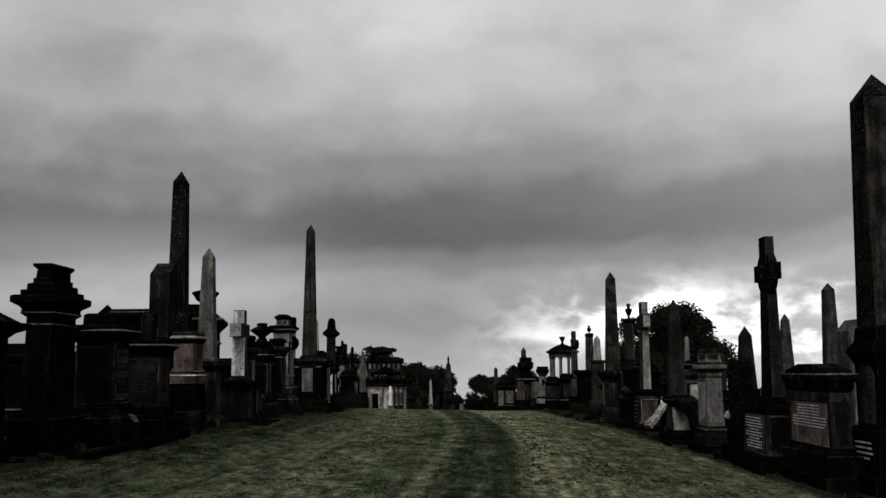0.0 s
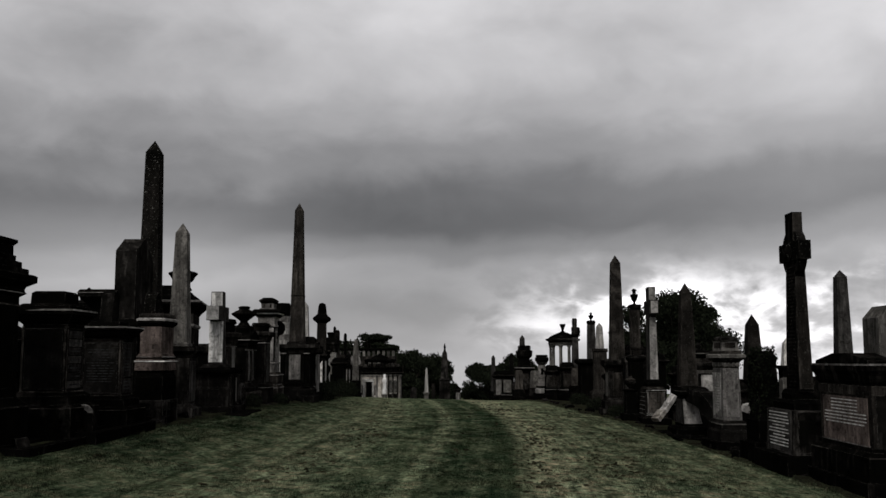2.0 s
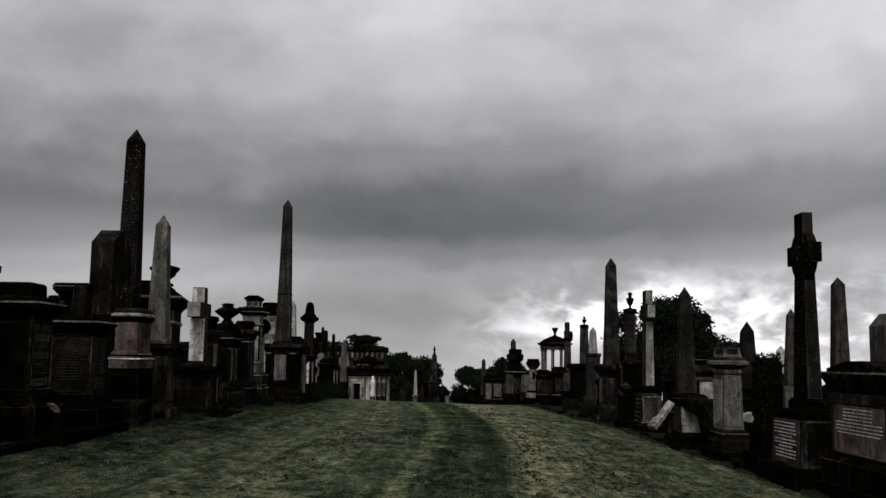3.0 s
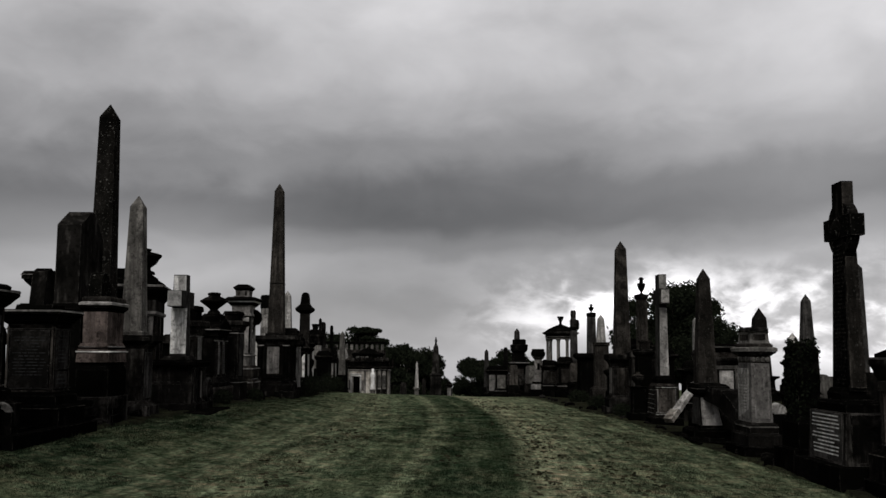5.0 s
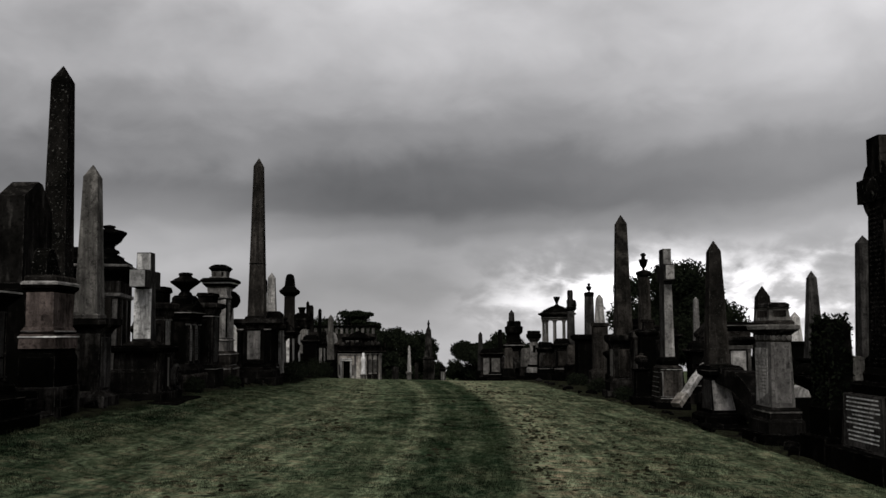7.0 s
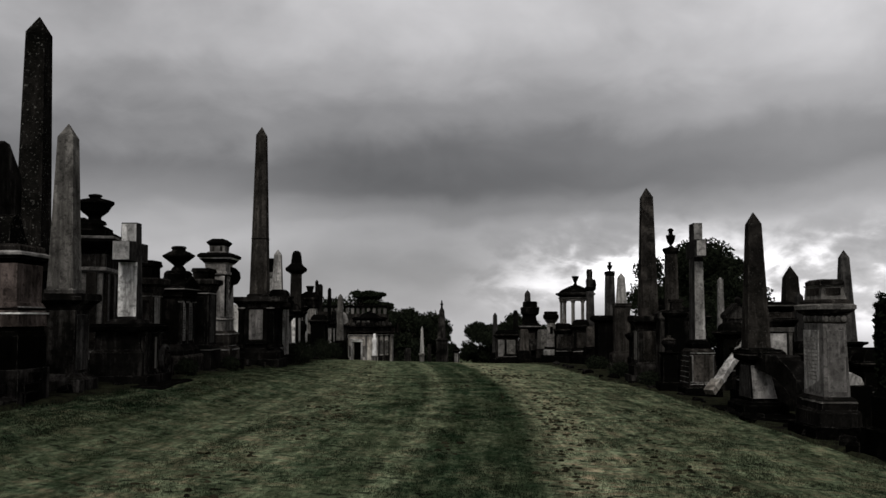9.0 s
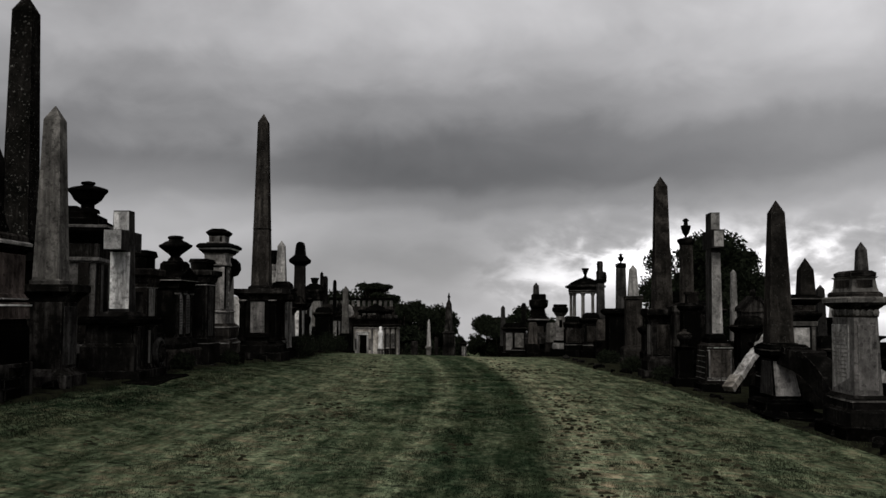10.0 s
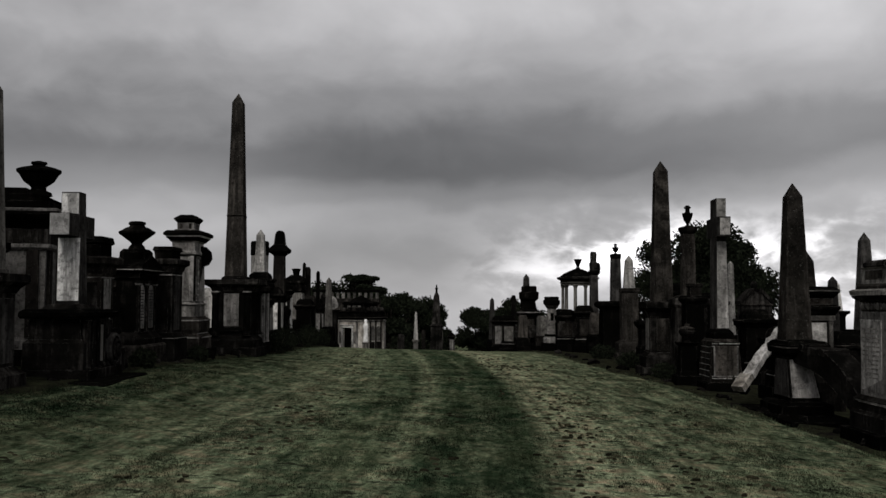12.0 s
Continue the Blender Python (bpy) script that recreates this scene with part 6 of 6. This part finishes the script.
def gabled_tomb(x, y):
    m = Monument("gabled_monument", "dark gabled tomb with string courses and a rounded finial", "monument", x, y, 0.5, 0.36)
    m.ground("base", SOOT, 0.1, 0.2)
    bm = bmesh.new()
    out = [(-0.45, 0.2), (0.45, 0.2), (0.45, 1.62), (0.12, 1.98), (-0.12, 1.98), (-0.45, 1.62)]
    extruded(bm, [(u, z - m.z) for u, z in out], "y", -0.3, 0.3)
    part("body", soften(bm, 0.012), UMBER, m.ob)
    for z in (0.8, 1.2, 1.56):
        m.stack("string_course", BROWN, [(-0.03, z), (-0.02, z + 0.03), (-0.03, z + 0.06)], edge=0.005)
    for sx in (-1, 1):
        bm = bmesh.new()
        extruded(bm, [(sx * 0.5, 1.6 - m.z), (sx * 0.5, 1.72 - m.z), (sx * 0.12, 2.1 - m.z), (sx * 0.12, 1.98 - m.z)], "y", -0.36, 0.36)
        part("coping", soften(bm, 0.012), UMBER, m.ob, "weathered sloping coping")
    m.turned("finial", UMBER, [(0.12, 2.0), (0.08, 2.08), (0.1, 2.16), (0.11, 2.24), (0.07, 2.31), (0.02, 2.33)], sides=12)


gabled_tomb(7.72, 41.3)


def layered_pedestal(x, y):
    m = Monument("pedestal_monument", "dark pedestal with a pale front panel, side column and layered cornice", "monument", x, y, 0.3, 0.3)
    m.ground("base", SOOT, 0.14, 0.3)
    m.stack("plinth", UMBER, [(0.08, 0.3), (0.08, 0.44), (0.02, 0.5)])
    m.stack("die", UMBER, [(0.0, 0.5), (0.0, 1.34)])
    m.panel("s", SILVER, 0.32, 0.54, 1.3, off=0.02, name="front_panel")
    m.turned("side_column", STAINED, [(0.05, 0.5), (0.04, 0.56), (0.035, 1.26), (0.05, 1.32)], 0.26, -0.3, 10)
    m.turned("side_column", STAINED, [(0.05, 0.5), (0.04, 0.56), (0.035, 1.26), (0.05, 1.32)], -0.26, -0.3, 10)
    m.stack("architrave", STAINED, [(0.03, 1.34), (0.03, 1.42)], edge=0.005)
    m.stack("cornice", SOOT, [(0.02, 1.42), (0.07, 1.5), (0.1, 1.54), (0.1, 1.58), (0.02, 1.61)], edge=0.008)
    m.stack("attic", BROWN, [(0.0, 1.61), (0.0, 1.72)], edge=0.008)
    m.stack("cap", SOOT, [(0.0, 1.72), (0.06, 1.78), (0.09, 1.82), (0.09, 1.87), (0.0, 1.92)], edge=0.008)
    m.stack("cap_edge", STAINED, [(0.094, 1.835), (0.094, 1.85)], edge=0.003)


layered_pedestal(5.12, 27.6)


def brown_gabled(x, y):
    m = Monument("gabled_monument", "brown gabled stone block with a greyer roughened face", "monument", x, y, 0.42, 0.4)
    m.ground("base", SOOT, 0.1, 0.4)
    bm = bmesh.new()
    out = [(-0.42, 0.4), (0.42, 0.4), (0.42, 2.78), (-0.2, 2.84), (-0.42, 2.58)]
    extruded(bm, [(u, z - m.z) for u, z in out], "y", -0.4, 0.4)
    part("block", soften(bm, 0.012), STAINED, m.ob)
    # paler slab over the south side, its light put into the stone
    bm = bmesh.new()
    extruded(bm, [(-0.38, 0.5 - m.z), (0.4, 0.5 - m.z), (0.4, 2.74 - m.z), (-0.2, 2.8 - m.z), (-0.38, 2.56 - m.z)], "y", -0.412, -0.38)
    part("face", bm, BUFF, m.ob, "grey-brown roughened face, paled as the lit side")


brown_gabled(8.25, 23.4)


# ---- beyond the crest ----
def mausoleum(x, y):
    """Square in plan and turned so that one corner, with its statue, stands towards the avenue."""
    g = ground_z(x, y)
    m = Monument("mausoleum", "low cream stone mausoleum with dark doorway and blackened roof", "mausoleum", x, y, 0.93, 0.93, turn=-26)
    m.ground("base", BROWN, 0.12, g + 0.25)
    z0, z1 = g + 0.25 - m.z, 0.72 - m.z
    bm = bmesh.new()
    box(bm, -0.93, -0.46, -0.93, -0.6, z0, z1)
    box(bm, 0.1, 0.93, -0.93, -0.6, z0, z1)
    box(bm, -0.46, 0.1, -0.93, -0.6, 0.3 - m.z, z1)
    box(bm, -0.93, 0.93, -0.6, 0.93, z0, z1)
    part("wall", soften(bm, 0.01), CREAM, m.ob, "cream stained stone wall")
    bm = bmesh.new()
    box(bm, -0.46, 0.1, -0.82, -0.77, z0, 0.3 - m.z)
    part("door", bm, SOOT, m.ob, "black recessed door")
    for u in (-0.51, 0.15):
        m.stack("door_jamb", PALE, [(0, g + 0.25), (0, 0.32)], hx=0.05, hy=0.04, dx=u, dy=-0.95)
    m.stack("lintel", PALE, [(0, 0.32), (0.0, 0.4), (0.04, 0.44), (0.04, 0.47)], hx=0.38, hy=0.05, dx=-0.18, dy=-0.95)
    for u in (-0.86, 0.42):
        m.stack("pilaster", MARBLE if u < 0 else BUFF, [(0.02, g + 0.25), (0, g + 0.35), (0, 0.58), (0.03, 0.62), (0.03, 0.7)], hx=0.06, hy=0.04, dx=u, dy=-0.94)
    for u in (-0.62, 0.26):
        m.stack("quoin", BUFF, [(0, -0.5), (0, 0.1)], hx=0.07, hy=0.02, dx=u, dy=-0.94)
    for w in (-0.5, 0.02, 0.52, 0.88):
        m.stack("pilaster", BROWN if w < 0.8 else BUFF, [(0.02, g + 0.25), (0, g + 0.35), (0, 0.58), (0.03, 0.62), (0.03, 0.7)], hx=0.03, hy=0.05, dx=0.94, dy=w)
    for w in (-0.24, 0.28):
        m.panel("e", STAINED, 0.36, -0.35, 0.4, off=w, pointed=True, name="arched_panel")
        m.panel("e", BROWN, 0.34, -0.9, -0.42, off=w, name="lower_panel")
    m.stack("frieze", BUFF, [(0.012, 0.6), (0.012, 0.69)], edge=0.006)
    m.stack("cornice", SOOT, [(0.0, 0.72), (0.08, 0.78), (0.1, 0.82), (0.1, 0.88), (0.0, 0.92)])
    m.stack("cornice_slab", BROWN, [(0.106, 0.83), (0.106, 0.85)], edge=0.005)
    m.stack("parapet", SOOT, [(-0.06, 0.92), (-0.06, 1.08), (0.0, 1.12), (0.0, 1.17), (-0.1, 1.2)], edge=0.03)
    r = random.Random(12)
    for k, (dx, dy) in enumerate([(-0.8 + 0.32 * i, -0.84) for i in range(6)] + [(0.84, -0.52 + 0.32 * i) for i in range(5)]):
        m.stack("parapet_block", UMBER if k % 3 else BROWN, [(0, 1.17), (0.02, 1.24), (0.0, 1.28 + r.uniform(0, 0.08)), (-0.03, 1.34 + r.uniform(0, 0.1))], hx=0.07, hy=0.07, dx=dx, dy=dy, edge=0.02)
    m.stack("attic", SOOT, [(-0.28, 1.18), (-0.28, 1.5), (-0.22, 1.56), (-0.22, 1.62), (-0.34, 1.68)], edge=0.03)
    m.turned("dome", SOOT, [(0.6, 1.66), (0.5, 1.76), (0.34, 1.86), (0.14, 1.93), (0.08, 2.0)], sides=12)
    for u in (-0.3, 0.05, 0.36):
        m.stack("attic_panel", STAINED, [(0, 1.28), (0, 1.46)], hx=0.1, hy=0.02, dx=u, dy=-0.655)
    corner = m.ob.matrix_world @ Vector((0.98, -0.98, 0))
    s = Monument("statue", "white marble draped statue standing on a pedestal at the mausoleum's corner", "statue", corner.x, corner.y, 0.12, 0.1)
    bm = bmesh.new()
    turned(bm, [(0.13, -0.43 - s.z), (0.14, -0.36 - s.z), (0.115, -0.05 - s.z), (0.1, 0.2 - s.z), (0.135, 0.4 - s.z), (0.12, 0.52 - s.z), (0.06, 0.58 - s.z), (0.085, 0.68 - s.z), (0.05, 0.77 - s.z)], 0, 0, 14)
    part("figure", bm, MARBLE, s.ob, smooth=True)
    p = Monument("statue_pedestal", "stained square stone pedestal under the white statue", "pedestal", corner.x, corner.y, 0.15, 0.15)
    p.ground("base", BROWN, 0.05, g + 0.3)
    p.stack("die", STAINED, [(0.0, g + 0.3), (0.0, -0.5), (0.03, -0.47), (0.03, -0.432)])


mausoleum(-7.55, 61.5)


def terrace_wall(x0, x1, y, z1):
    m = Monument("ruined_terrace", "dark terrace with a row of small pale stone posts", "terrace", (x0 + x1) / 2, y, (x1 - x0) / 2, 0.5, turn=0)
    m.ground("wall", BROWN, 0, z1, edge=0.04)
    k = 12
    for i in range(k):
        m.stack("post", STAINED, [(0, z1), (0.01, z1 + 0.3), (-0.03, z1 + 0.36)], hx=0.07, hy=0.07, dx=(i + 0.5) / k * (x1 - x0) - (x1 - x0) / 2)
    m.stack("rail", SOOT, [(0, z1 + 0.36), (0, z1 + 0.5)], hy=0.12)


terrace_wall(-10.7, -6.9, 64.5, 1.85)
obelisk_monument(-5.5, 72.0, 0.135, 0.07, -0.75, 1.07, SILVER, STAINED, 0.15, "small pale grey obelisk beyond the crest", (-1.6, -0.9, -0.7), foot=-2.0, over=0.06, cap=0.15)


def carved_headpiece(x, y):
    g = ground_z(x, y)
    m = Monument("carved_monument", "pale worn carved headpiece on a dark block", "monument", x, y, 0.3, 0.25)
    m.ground("block", SOOT, 0.06, g + 0.5)
    m.stack("die", UMBER, [(0, g + 0.5), (0, 1.15), (0.08, 1.2), (0.08, 1.26)])
    bm = bmesh.new()
    bmesh.ops.create_icosphere(bm, subdivisions=3, radius=0.32)
    for v in bm.verts:
        v.co *= 1 + 0.35 * noise.noise(v.co * 5 + Vector((x, 0, 0)))
        v.co.y *= 0.6
        v.co.z = v.co.z * 1.1 + 1.56 - m.z
    part("carving", bm, BUFF, m.ob, "pale worn carved stone")


carved_headpiece(-8.8, 59.8)
headstone(-4.35, 80.0, 0.13, 0.13, -0.3, STAINED, "pillar", "grey pillar stone far beyond the crest")
headstone(-3.75, 83.0, 0.22, 0.2, -0.6, BUFF, "ped", "pale small tomb far beyond the crest")
headstone(-6.25, 70.0, 0.2, 0.15, -0.3, UMBER, "slab", "small grey headstone beyond the crest")
headstone(-4.9, 70.5, 0.12, 0.12, -0.05, BROWN, "slab", "small brown headstone beyond the crest")


def spire_monument(x, y):
    g = ground_z(x, y)
    m = Monument("spire_monument", "tall dark spire with a thin finial against the sky", "monument", x, y, 0.4, 0.4)
    m.ground("base", SOOT, 0.3, g + 0.8)
    m.stack("die", UMBER, [(0.0, g + 0.8), (-0.05, 0.1), (0.02, 0.2), (-0.1, 0.3)])
    m.obelisk(UMBER, 0.28, 0.17, 0.3, 2.42, 0.36)
    m.turned("finial", SOOT, [(0.08, 2.2), (0.06, 2.42), (0.1, 2.5), (0.05, 2.6), (0.03, 2.76)], sides=10)


spire_monument(-4.13, 71.0)


# ---- trees ----
def tree(x, y, z_top, spread, z_low, seed, leaves, size, label, lobes=30, tiers=0):
    """A trunk with limbs and a crown of leaf clumps set over a dome; z_top and z_low are the crown's heights."""
    rng = random.Random(seed)
    g = ground_z(x, y)
    t = new("tree")
    t.matrix_world = pose(x, y, g - 0.1)
    tagged(t, label, "tree")
    top, low = z_top - g, max(z_low - g, 0.3)
    mid, half = (top + low) / 2, (top - low) / 2
    bm = bmesh.new()
    turned(bm, [(0.34, 0), (0.24, 0.5), (0.2, mid * 0.6), (0.12, mid), (0.04, top * 0.9)], 0, 0, 9)
    part("trunk", bm, BARK, t)
    centres = []
    flat = 0.75 if tiers == 0 else 0.26
    for _ in range(lobes):
        a, h = rng.uniform(0, 2 * math.pi), rng.uniform(-0.95, 0.95)
        k = rng.choice((0.35, 0.7, 0.8, 0.86))
        w = math.sqrt(1 - h * h) if h > 0 else math.sqrt(1 - 0.45 * h * h)
        cr = min(spread, half * 1.2) * rng.uniform(0.22, 0.36)
        if tiers:
            # layered boughs: flat pads on a few levels, wider below
            h = (rng.randrange(tiers) + rng.uniform(0.0, 0.75)) / tiers * 2 - 1
            w, k = 0.3 + 0.7 * (1 - h) / 2, rng.choice((0.3, 0.6, 0.8, 1.0))
            cr = spread * rng.uniform(0.2, 0.42) * (0.5 + 0.5 * (1 - h) / 2)
            h /= k
        centres.append((spread * k * w * math.cos(a), spread * k * w * math.sin(a), mid + h * k * half, cr))
    bm = bmesh.new()
    for cx, cy, cz, cr in centres:
        base = Vector((0, 0, min(mid * 0.6, cz)))
        d = Vector((cx, cy, cz)) - base
        if d.length < 0.2:
            continue
        limb = bmesh.new()
        turned(limb, [(0.08, 0), (0.05, d.length * 0.6), (0.02, d.length)], 0, 0, 6)
        limb.transform(Matrix.Translation(base) @ d.to_track_quat("Z", "Y").to_matrix().to_4x4())
        me = bpy.data.meshes.new("limb_shape")
        limb.to_mesh(me)
        limb.free()
        bm.from_mesh(me)
        bpy.data.meshes.remove(me)
    part("limbs", bm, BARK, t)
    pts = []
    while len(pts) < leaves:
        cx, cy, cz, cr = rng.choice(centres)
        d = Vector((rng.gauss(0, 1), rng.gauss(0, 1), rng.gauss(0, 1))).normalized() * cr * rng.random() ** 0.45 * rng.uniform(0.8, 1.2)
        p = Vector((cx, cy, cz)) + Vector((d.x, d.y, d.z * flat))
        if noise.noise(p * 1.6 + Vector((seed, 0, 0))) > -0.45:
            pts.append(p)
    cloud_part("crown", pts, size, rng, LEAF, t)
    return t


tree(9.95, 60.0, 5.65, 3.4, -0.4, 3, 72000, 0.1, "dark round-crowned broadleaf tree behind the monuments", 60)
tree(-11.0, 87.0, 4.1, 2.9, -0.6, 5, 50000, 0.11, "dark spreading cedar with layered boughs on the hill", 100, 6)
tree(-12.8, 89.0, 3.55, 4.0, -2.8, 15, 40000, 0.12, "dark broadleaf tree under the cedar", 54)
tree(-8.7, 86.5, 2.6, 2.9, -3.4, 16, 26000, 0.11, "dark dense broadleaf tree behind the mausoleum", 40)
tree(-7.4, 90.0, 2.35, 3.4, -3.6, 6, 44000, 0.12, "dark broadleaf tree beyond the mausoleum", 46)
tree(-15.2, 92.0, 3.6, 3.2, -2.5, 7, 18000, 0.12, "dark broadleaf tree behind the terrace", 34)
tree(-5.3, 91.0, 1.0, 1.1, -3.6, 12, 8000, 0.09, "low dark shrubby tree beside the spire", 22)
tree(-1.4, 90.0, 1.75, 2.5, -3.6, 8, 44000, 0.11, "low dark broadleaf tree closing the avenue", 40)
tree(1.6, 92.0, 2.2, 2.9, -3.6, 10, 40000, 0.11, "low dark bushy tree beyond the east row", 34)
tree(5.0, 94.0, 1.4, 2.4, -3.6, 11, 15000, 0.11, "low dark broadleaf tree behind the tombs", 30)


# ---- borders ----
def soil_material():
    n = Nodes("shaded_border_soil", 0.95)
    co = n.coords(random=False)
    # near black: the shade between the tombs is put into the soil colour
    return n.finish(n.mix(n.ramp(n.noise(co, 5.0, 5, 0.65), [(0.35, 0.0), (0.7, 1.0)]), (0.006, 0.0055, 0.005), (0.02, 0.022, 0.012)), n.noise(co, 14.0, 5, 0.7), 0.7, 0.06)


SOIL = soil_material()
WEST_EDGE = [(-10, -6.95), (10, -6.75), (14, -6.6), (20, -6.45), (25, -6.42), (30, -6.55), (37, -6.7), (45, -6.95), (56, -7.4)]
EAST_EDGE = [(-10, 6.2), (10, 5.3), (16, 4.75), (20.5, 4.35), (24, 4.05), (28, 3.65), (30.5, 3.4), (33.4, 2.9), (35, 2.55), (38.8, 2.0), (42.5, 1.55), (46, 1.15), (56, -0.4)]


def edge_x(table, y):
    return float(np.interp(y, [a for a, b in table], [b for a, b in table]))


def border(name, table, side, label):
    bm = bmesh.new()
    rows = []
    for j in range(265):
        y = -10 + j * 0.25
        x0 = edge_x(table, y) + 0.16 * noise.noise((y * 1.1, side * 5, 0)) + 0.06 * noise.noise((y * 4.0, side * 9, 0))
        row = []
        for k, off in enumerate((-0.02, 0.05, 0.25, 0.6, 1.2, 2.2, 4.0, 7.0, 11.0)):
            x = x0 + side * off
            lift = -0.03 if k == 0 else 0.045 + 0.05 * noise.noise((x * 2.3, y * 2.3, 4))
            row.append(bm.verts.new((x, y, ground_z(x, y) + lift)))
        rows.append(row)
    for a, b in zip(rows, rows[1:]):
        for i in range(len(a) - 1):
            bm.faces.new((a[i], a[i + 1], b[i + 1], b[i]))
    tagged(link_mesh(name, bm, SOIL, smooth=True), label, "soil", kind="structure")


border("border_west", WEST_EDGE, -1, "weedy soil under the western tombs, darkened for the shade there")
border("border_east", EAST_EDGE, 1, "weedy soil under the eastern tombs, darkened for the shade there")


def weeds():
    """Rank grass left standing where the mower meets the kerbs and tombs."""
    r = np.random.default_rng(21)
    verts, faces = [], []
    for table, side in ((WEST_EDGE, -1), (EAST_EDGE, 1)):
        for _ in range(9000):
            y = 11 + 36 * r.random() ** 1.3
            clump = noise.noise((y * 1.7, side * 3, 0))
            if clump < -0.25 + 0.4 * r.random():
                continue
            x = edge_x(table, y) + side * (r.normal(0.1, 0.14)) + 0.16 * noise.noise((y * 1.1, side * 5, 0))
            h = 0.03 + 0.06 * r.random() * (0.6 + clump)
            a, w = r.random() * 6.3, 0.006 + 0.005 * r.random()
            z = ground_z(x, y)
            i = len(verts)
            verts += [(x - w * math.cos(a), y - w * math.sin(a), z - 0.02), (x + w * math.cos(a), y + w * math.sin(a), z - 0.02), (x + h * 0.5 * math.cos(a * 3), y + h * 0.5 * math.sin(a * 3), z + h)]
            faces.append((i, i + 1, i + 2))
    me = bpy.data.meshes.new("weeds")
    me.from_pydata(verts, [], faces)
    me.materials.append(BLADES)
    tagged(new("weeds", me), "rank grass and weeds along the tomb kerbs", "weeds", kind="stuff")


weeds()


# ---- fallen stones along the feet of both rows ----
def fallen_block(x, y, size, seed):
    rng = random.Random(seed)
    bm = bmesh.new()
    w, d, h = size * rng.uniform(0.7, 1.3), size * rng.uniform(0.5, 1.0), size * rng.uniform(0.35, 0.75)
    rings(bm, [(w * 0.5, d * 0.5, -0.08), (w * 0.5, d * 0.5, h * 0.7), (w * rng.uniform(0.36, 0.46), d * rng.uniform(0.36, 0.46), h)])
    for v in bm.verts:
        v.co += Vector((rng.gauss(0, 1), rng.gauss(0, 1), rng.gauss(0, 1))) * size * 0.05
    soften(bm, 0.02 * size / 0.3)
    mat = rng.choice((SOOT, SOOT, SOOT, UMBER))
    ob = link_mesh("fallen_stone", bm, mat)
    ob.matrix_world = pose(x, y, ground_z(x, y), rng.uniform(-12, 12), rng.uniform(-12, 12), rng.uniform(0, 180))
    tagged(ob, "dark broken stone half sunk in the weedy border", "stone", "fallen stones along the tombs")


def pale_fragment(x, y, z):
    bm = bmesh.new()
    rings(bm, [(0.2, 0.07, -0.12), (0.19, 0.07, 0.02), (0.1, 0.06, 0.1)])
    soften(bm, 0.015)
    ob = link_mesh("stone_fragment", bm, PALE)
    ob.matrix_world = pose(x, y, z, 8, 24, 20)
    tagged(ob, "pale broken slab leaning on a dark footing", "stone")
    bm = bmesh.new()
    box(bm, -0.24, 0.24, -0.2, 0.2, -0.75, -0.02)
    soften(bm, 0.03)
    foot = link_mesh("squared_block", bm, SOOT)
    foot.matrix_world = pose(x, y, z - 0.06, 0, 0, 6)
    tagged(foot, "dark squared stone block under a broken slab", "stone")


pale_fragment(5.42, 24.1, 0.6)
chips = random.Random(77)
for side, table, count in ((-1, WEST_EDGE, 34), (1, EAST_EDGE, 38)):
    for i in range(count):
        y = 13.0 + 31.0 * ((i + chips.random()) / count) ** 1.15
        fallen_block(edge_x(table, y) + side * (0.12 + 0.22 * chips.random()), y, chips.uniform(0.12, 0.28), 500 + i + 100 * side)


# ---- low bushes at the feet of the rows ----
def bush(x, y, wide, high, seed):
    rng = random.Random(seed)
    g = ground_z(x, y)
    b = new("bush")
    b.matrix_world = pose(x, y, g - 0.03)
    tagged(b, "low dark evergreen bush at the foot of the tombs", "bush", "bushes at the feet of the rows")
    bm = bmesh.new()
    for i in range(5):
        a = 1.3 * i + rng.random()
        stem = bmesh.new()
        turned(stem, [(0.018, 0), (0.012, high * 0.4), (0.004, high * 0.75)], 0, 0, 5)
        stem.transform(pose(0.05 * math.cos(a), 0.05 * math.sin(a), 0, 22 * math.sin(a), 22 * math.cos(a), 0))
        me = bpy.data.meshes.new("stem_shape")
        stem.to_mesh(me)
        stem.free()
        bm.from_mesh(me)
        bpy.data.meshes.remove(me)
    part("stems", bm, BARK, b)
    pts = []
    while len(pts) < 1400:
        d = Vector((rng.gauss(0, 1), rng.gauss(0, 1), rng.gauss(0, 1))).normalized() * rng.random() ** 0.4
        p = Vector((d.x * wide, d.y * wide * 1.2, high * (0.48 + 0.5 * d.z)))
        p *= 1 + 0.22 * noise.noise(p * 5 + Vector((seed, 0, 0)))
        if p.z > 0.02:
            pts.append(p)
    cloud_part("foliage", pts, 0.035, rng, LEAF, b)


for i, (x, y, w, h) in enumerate(((-6.75, 38.4, 0.45, 0.75), (-6.9, 40.3, 0.4, 0.8), (-7.05, 43.9, 0.5, 0.7), (-7.3, 46.3, 0.45, 0.9), (-7.5, 49.3, 0.5, 0.8), (-6.6, 27.3, 0.22, 0.4), (-6.62, 30.6, 0.22, 0.35), (3.5, 33.0, 0.28, 0.45), (3.2, 36.5, 0.35, 0.5), (2.9, 40.3, 0.4, 0.5))):
    bush(x, y, w, h, 90 + i)
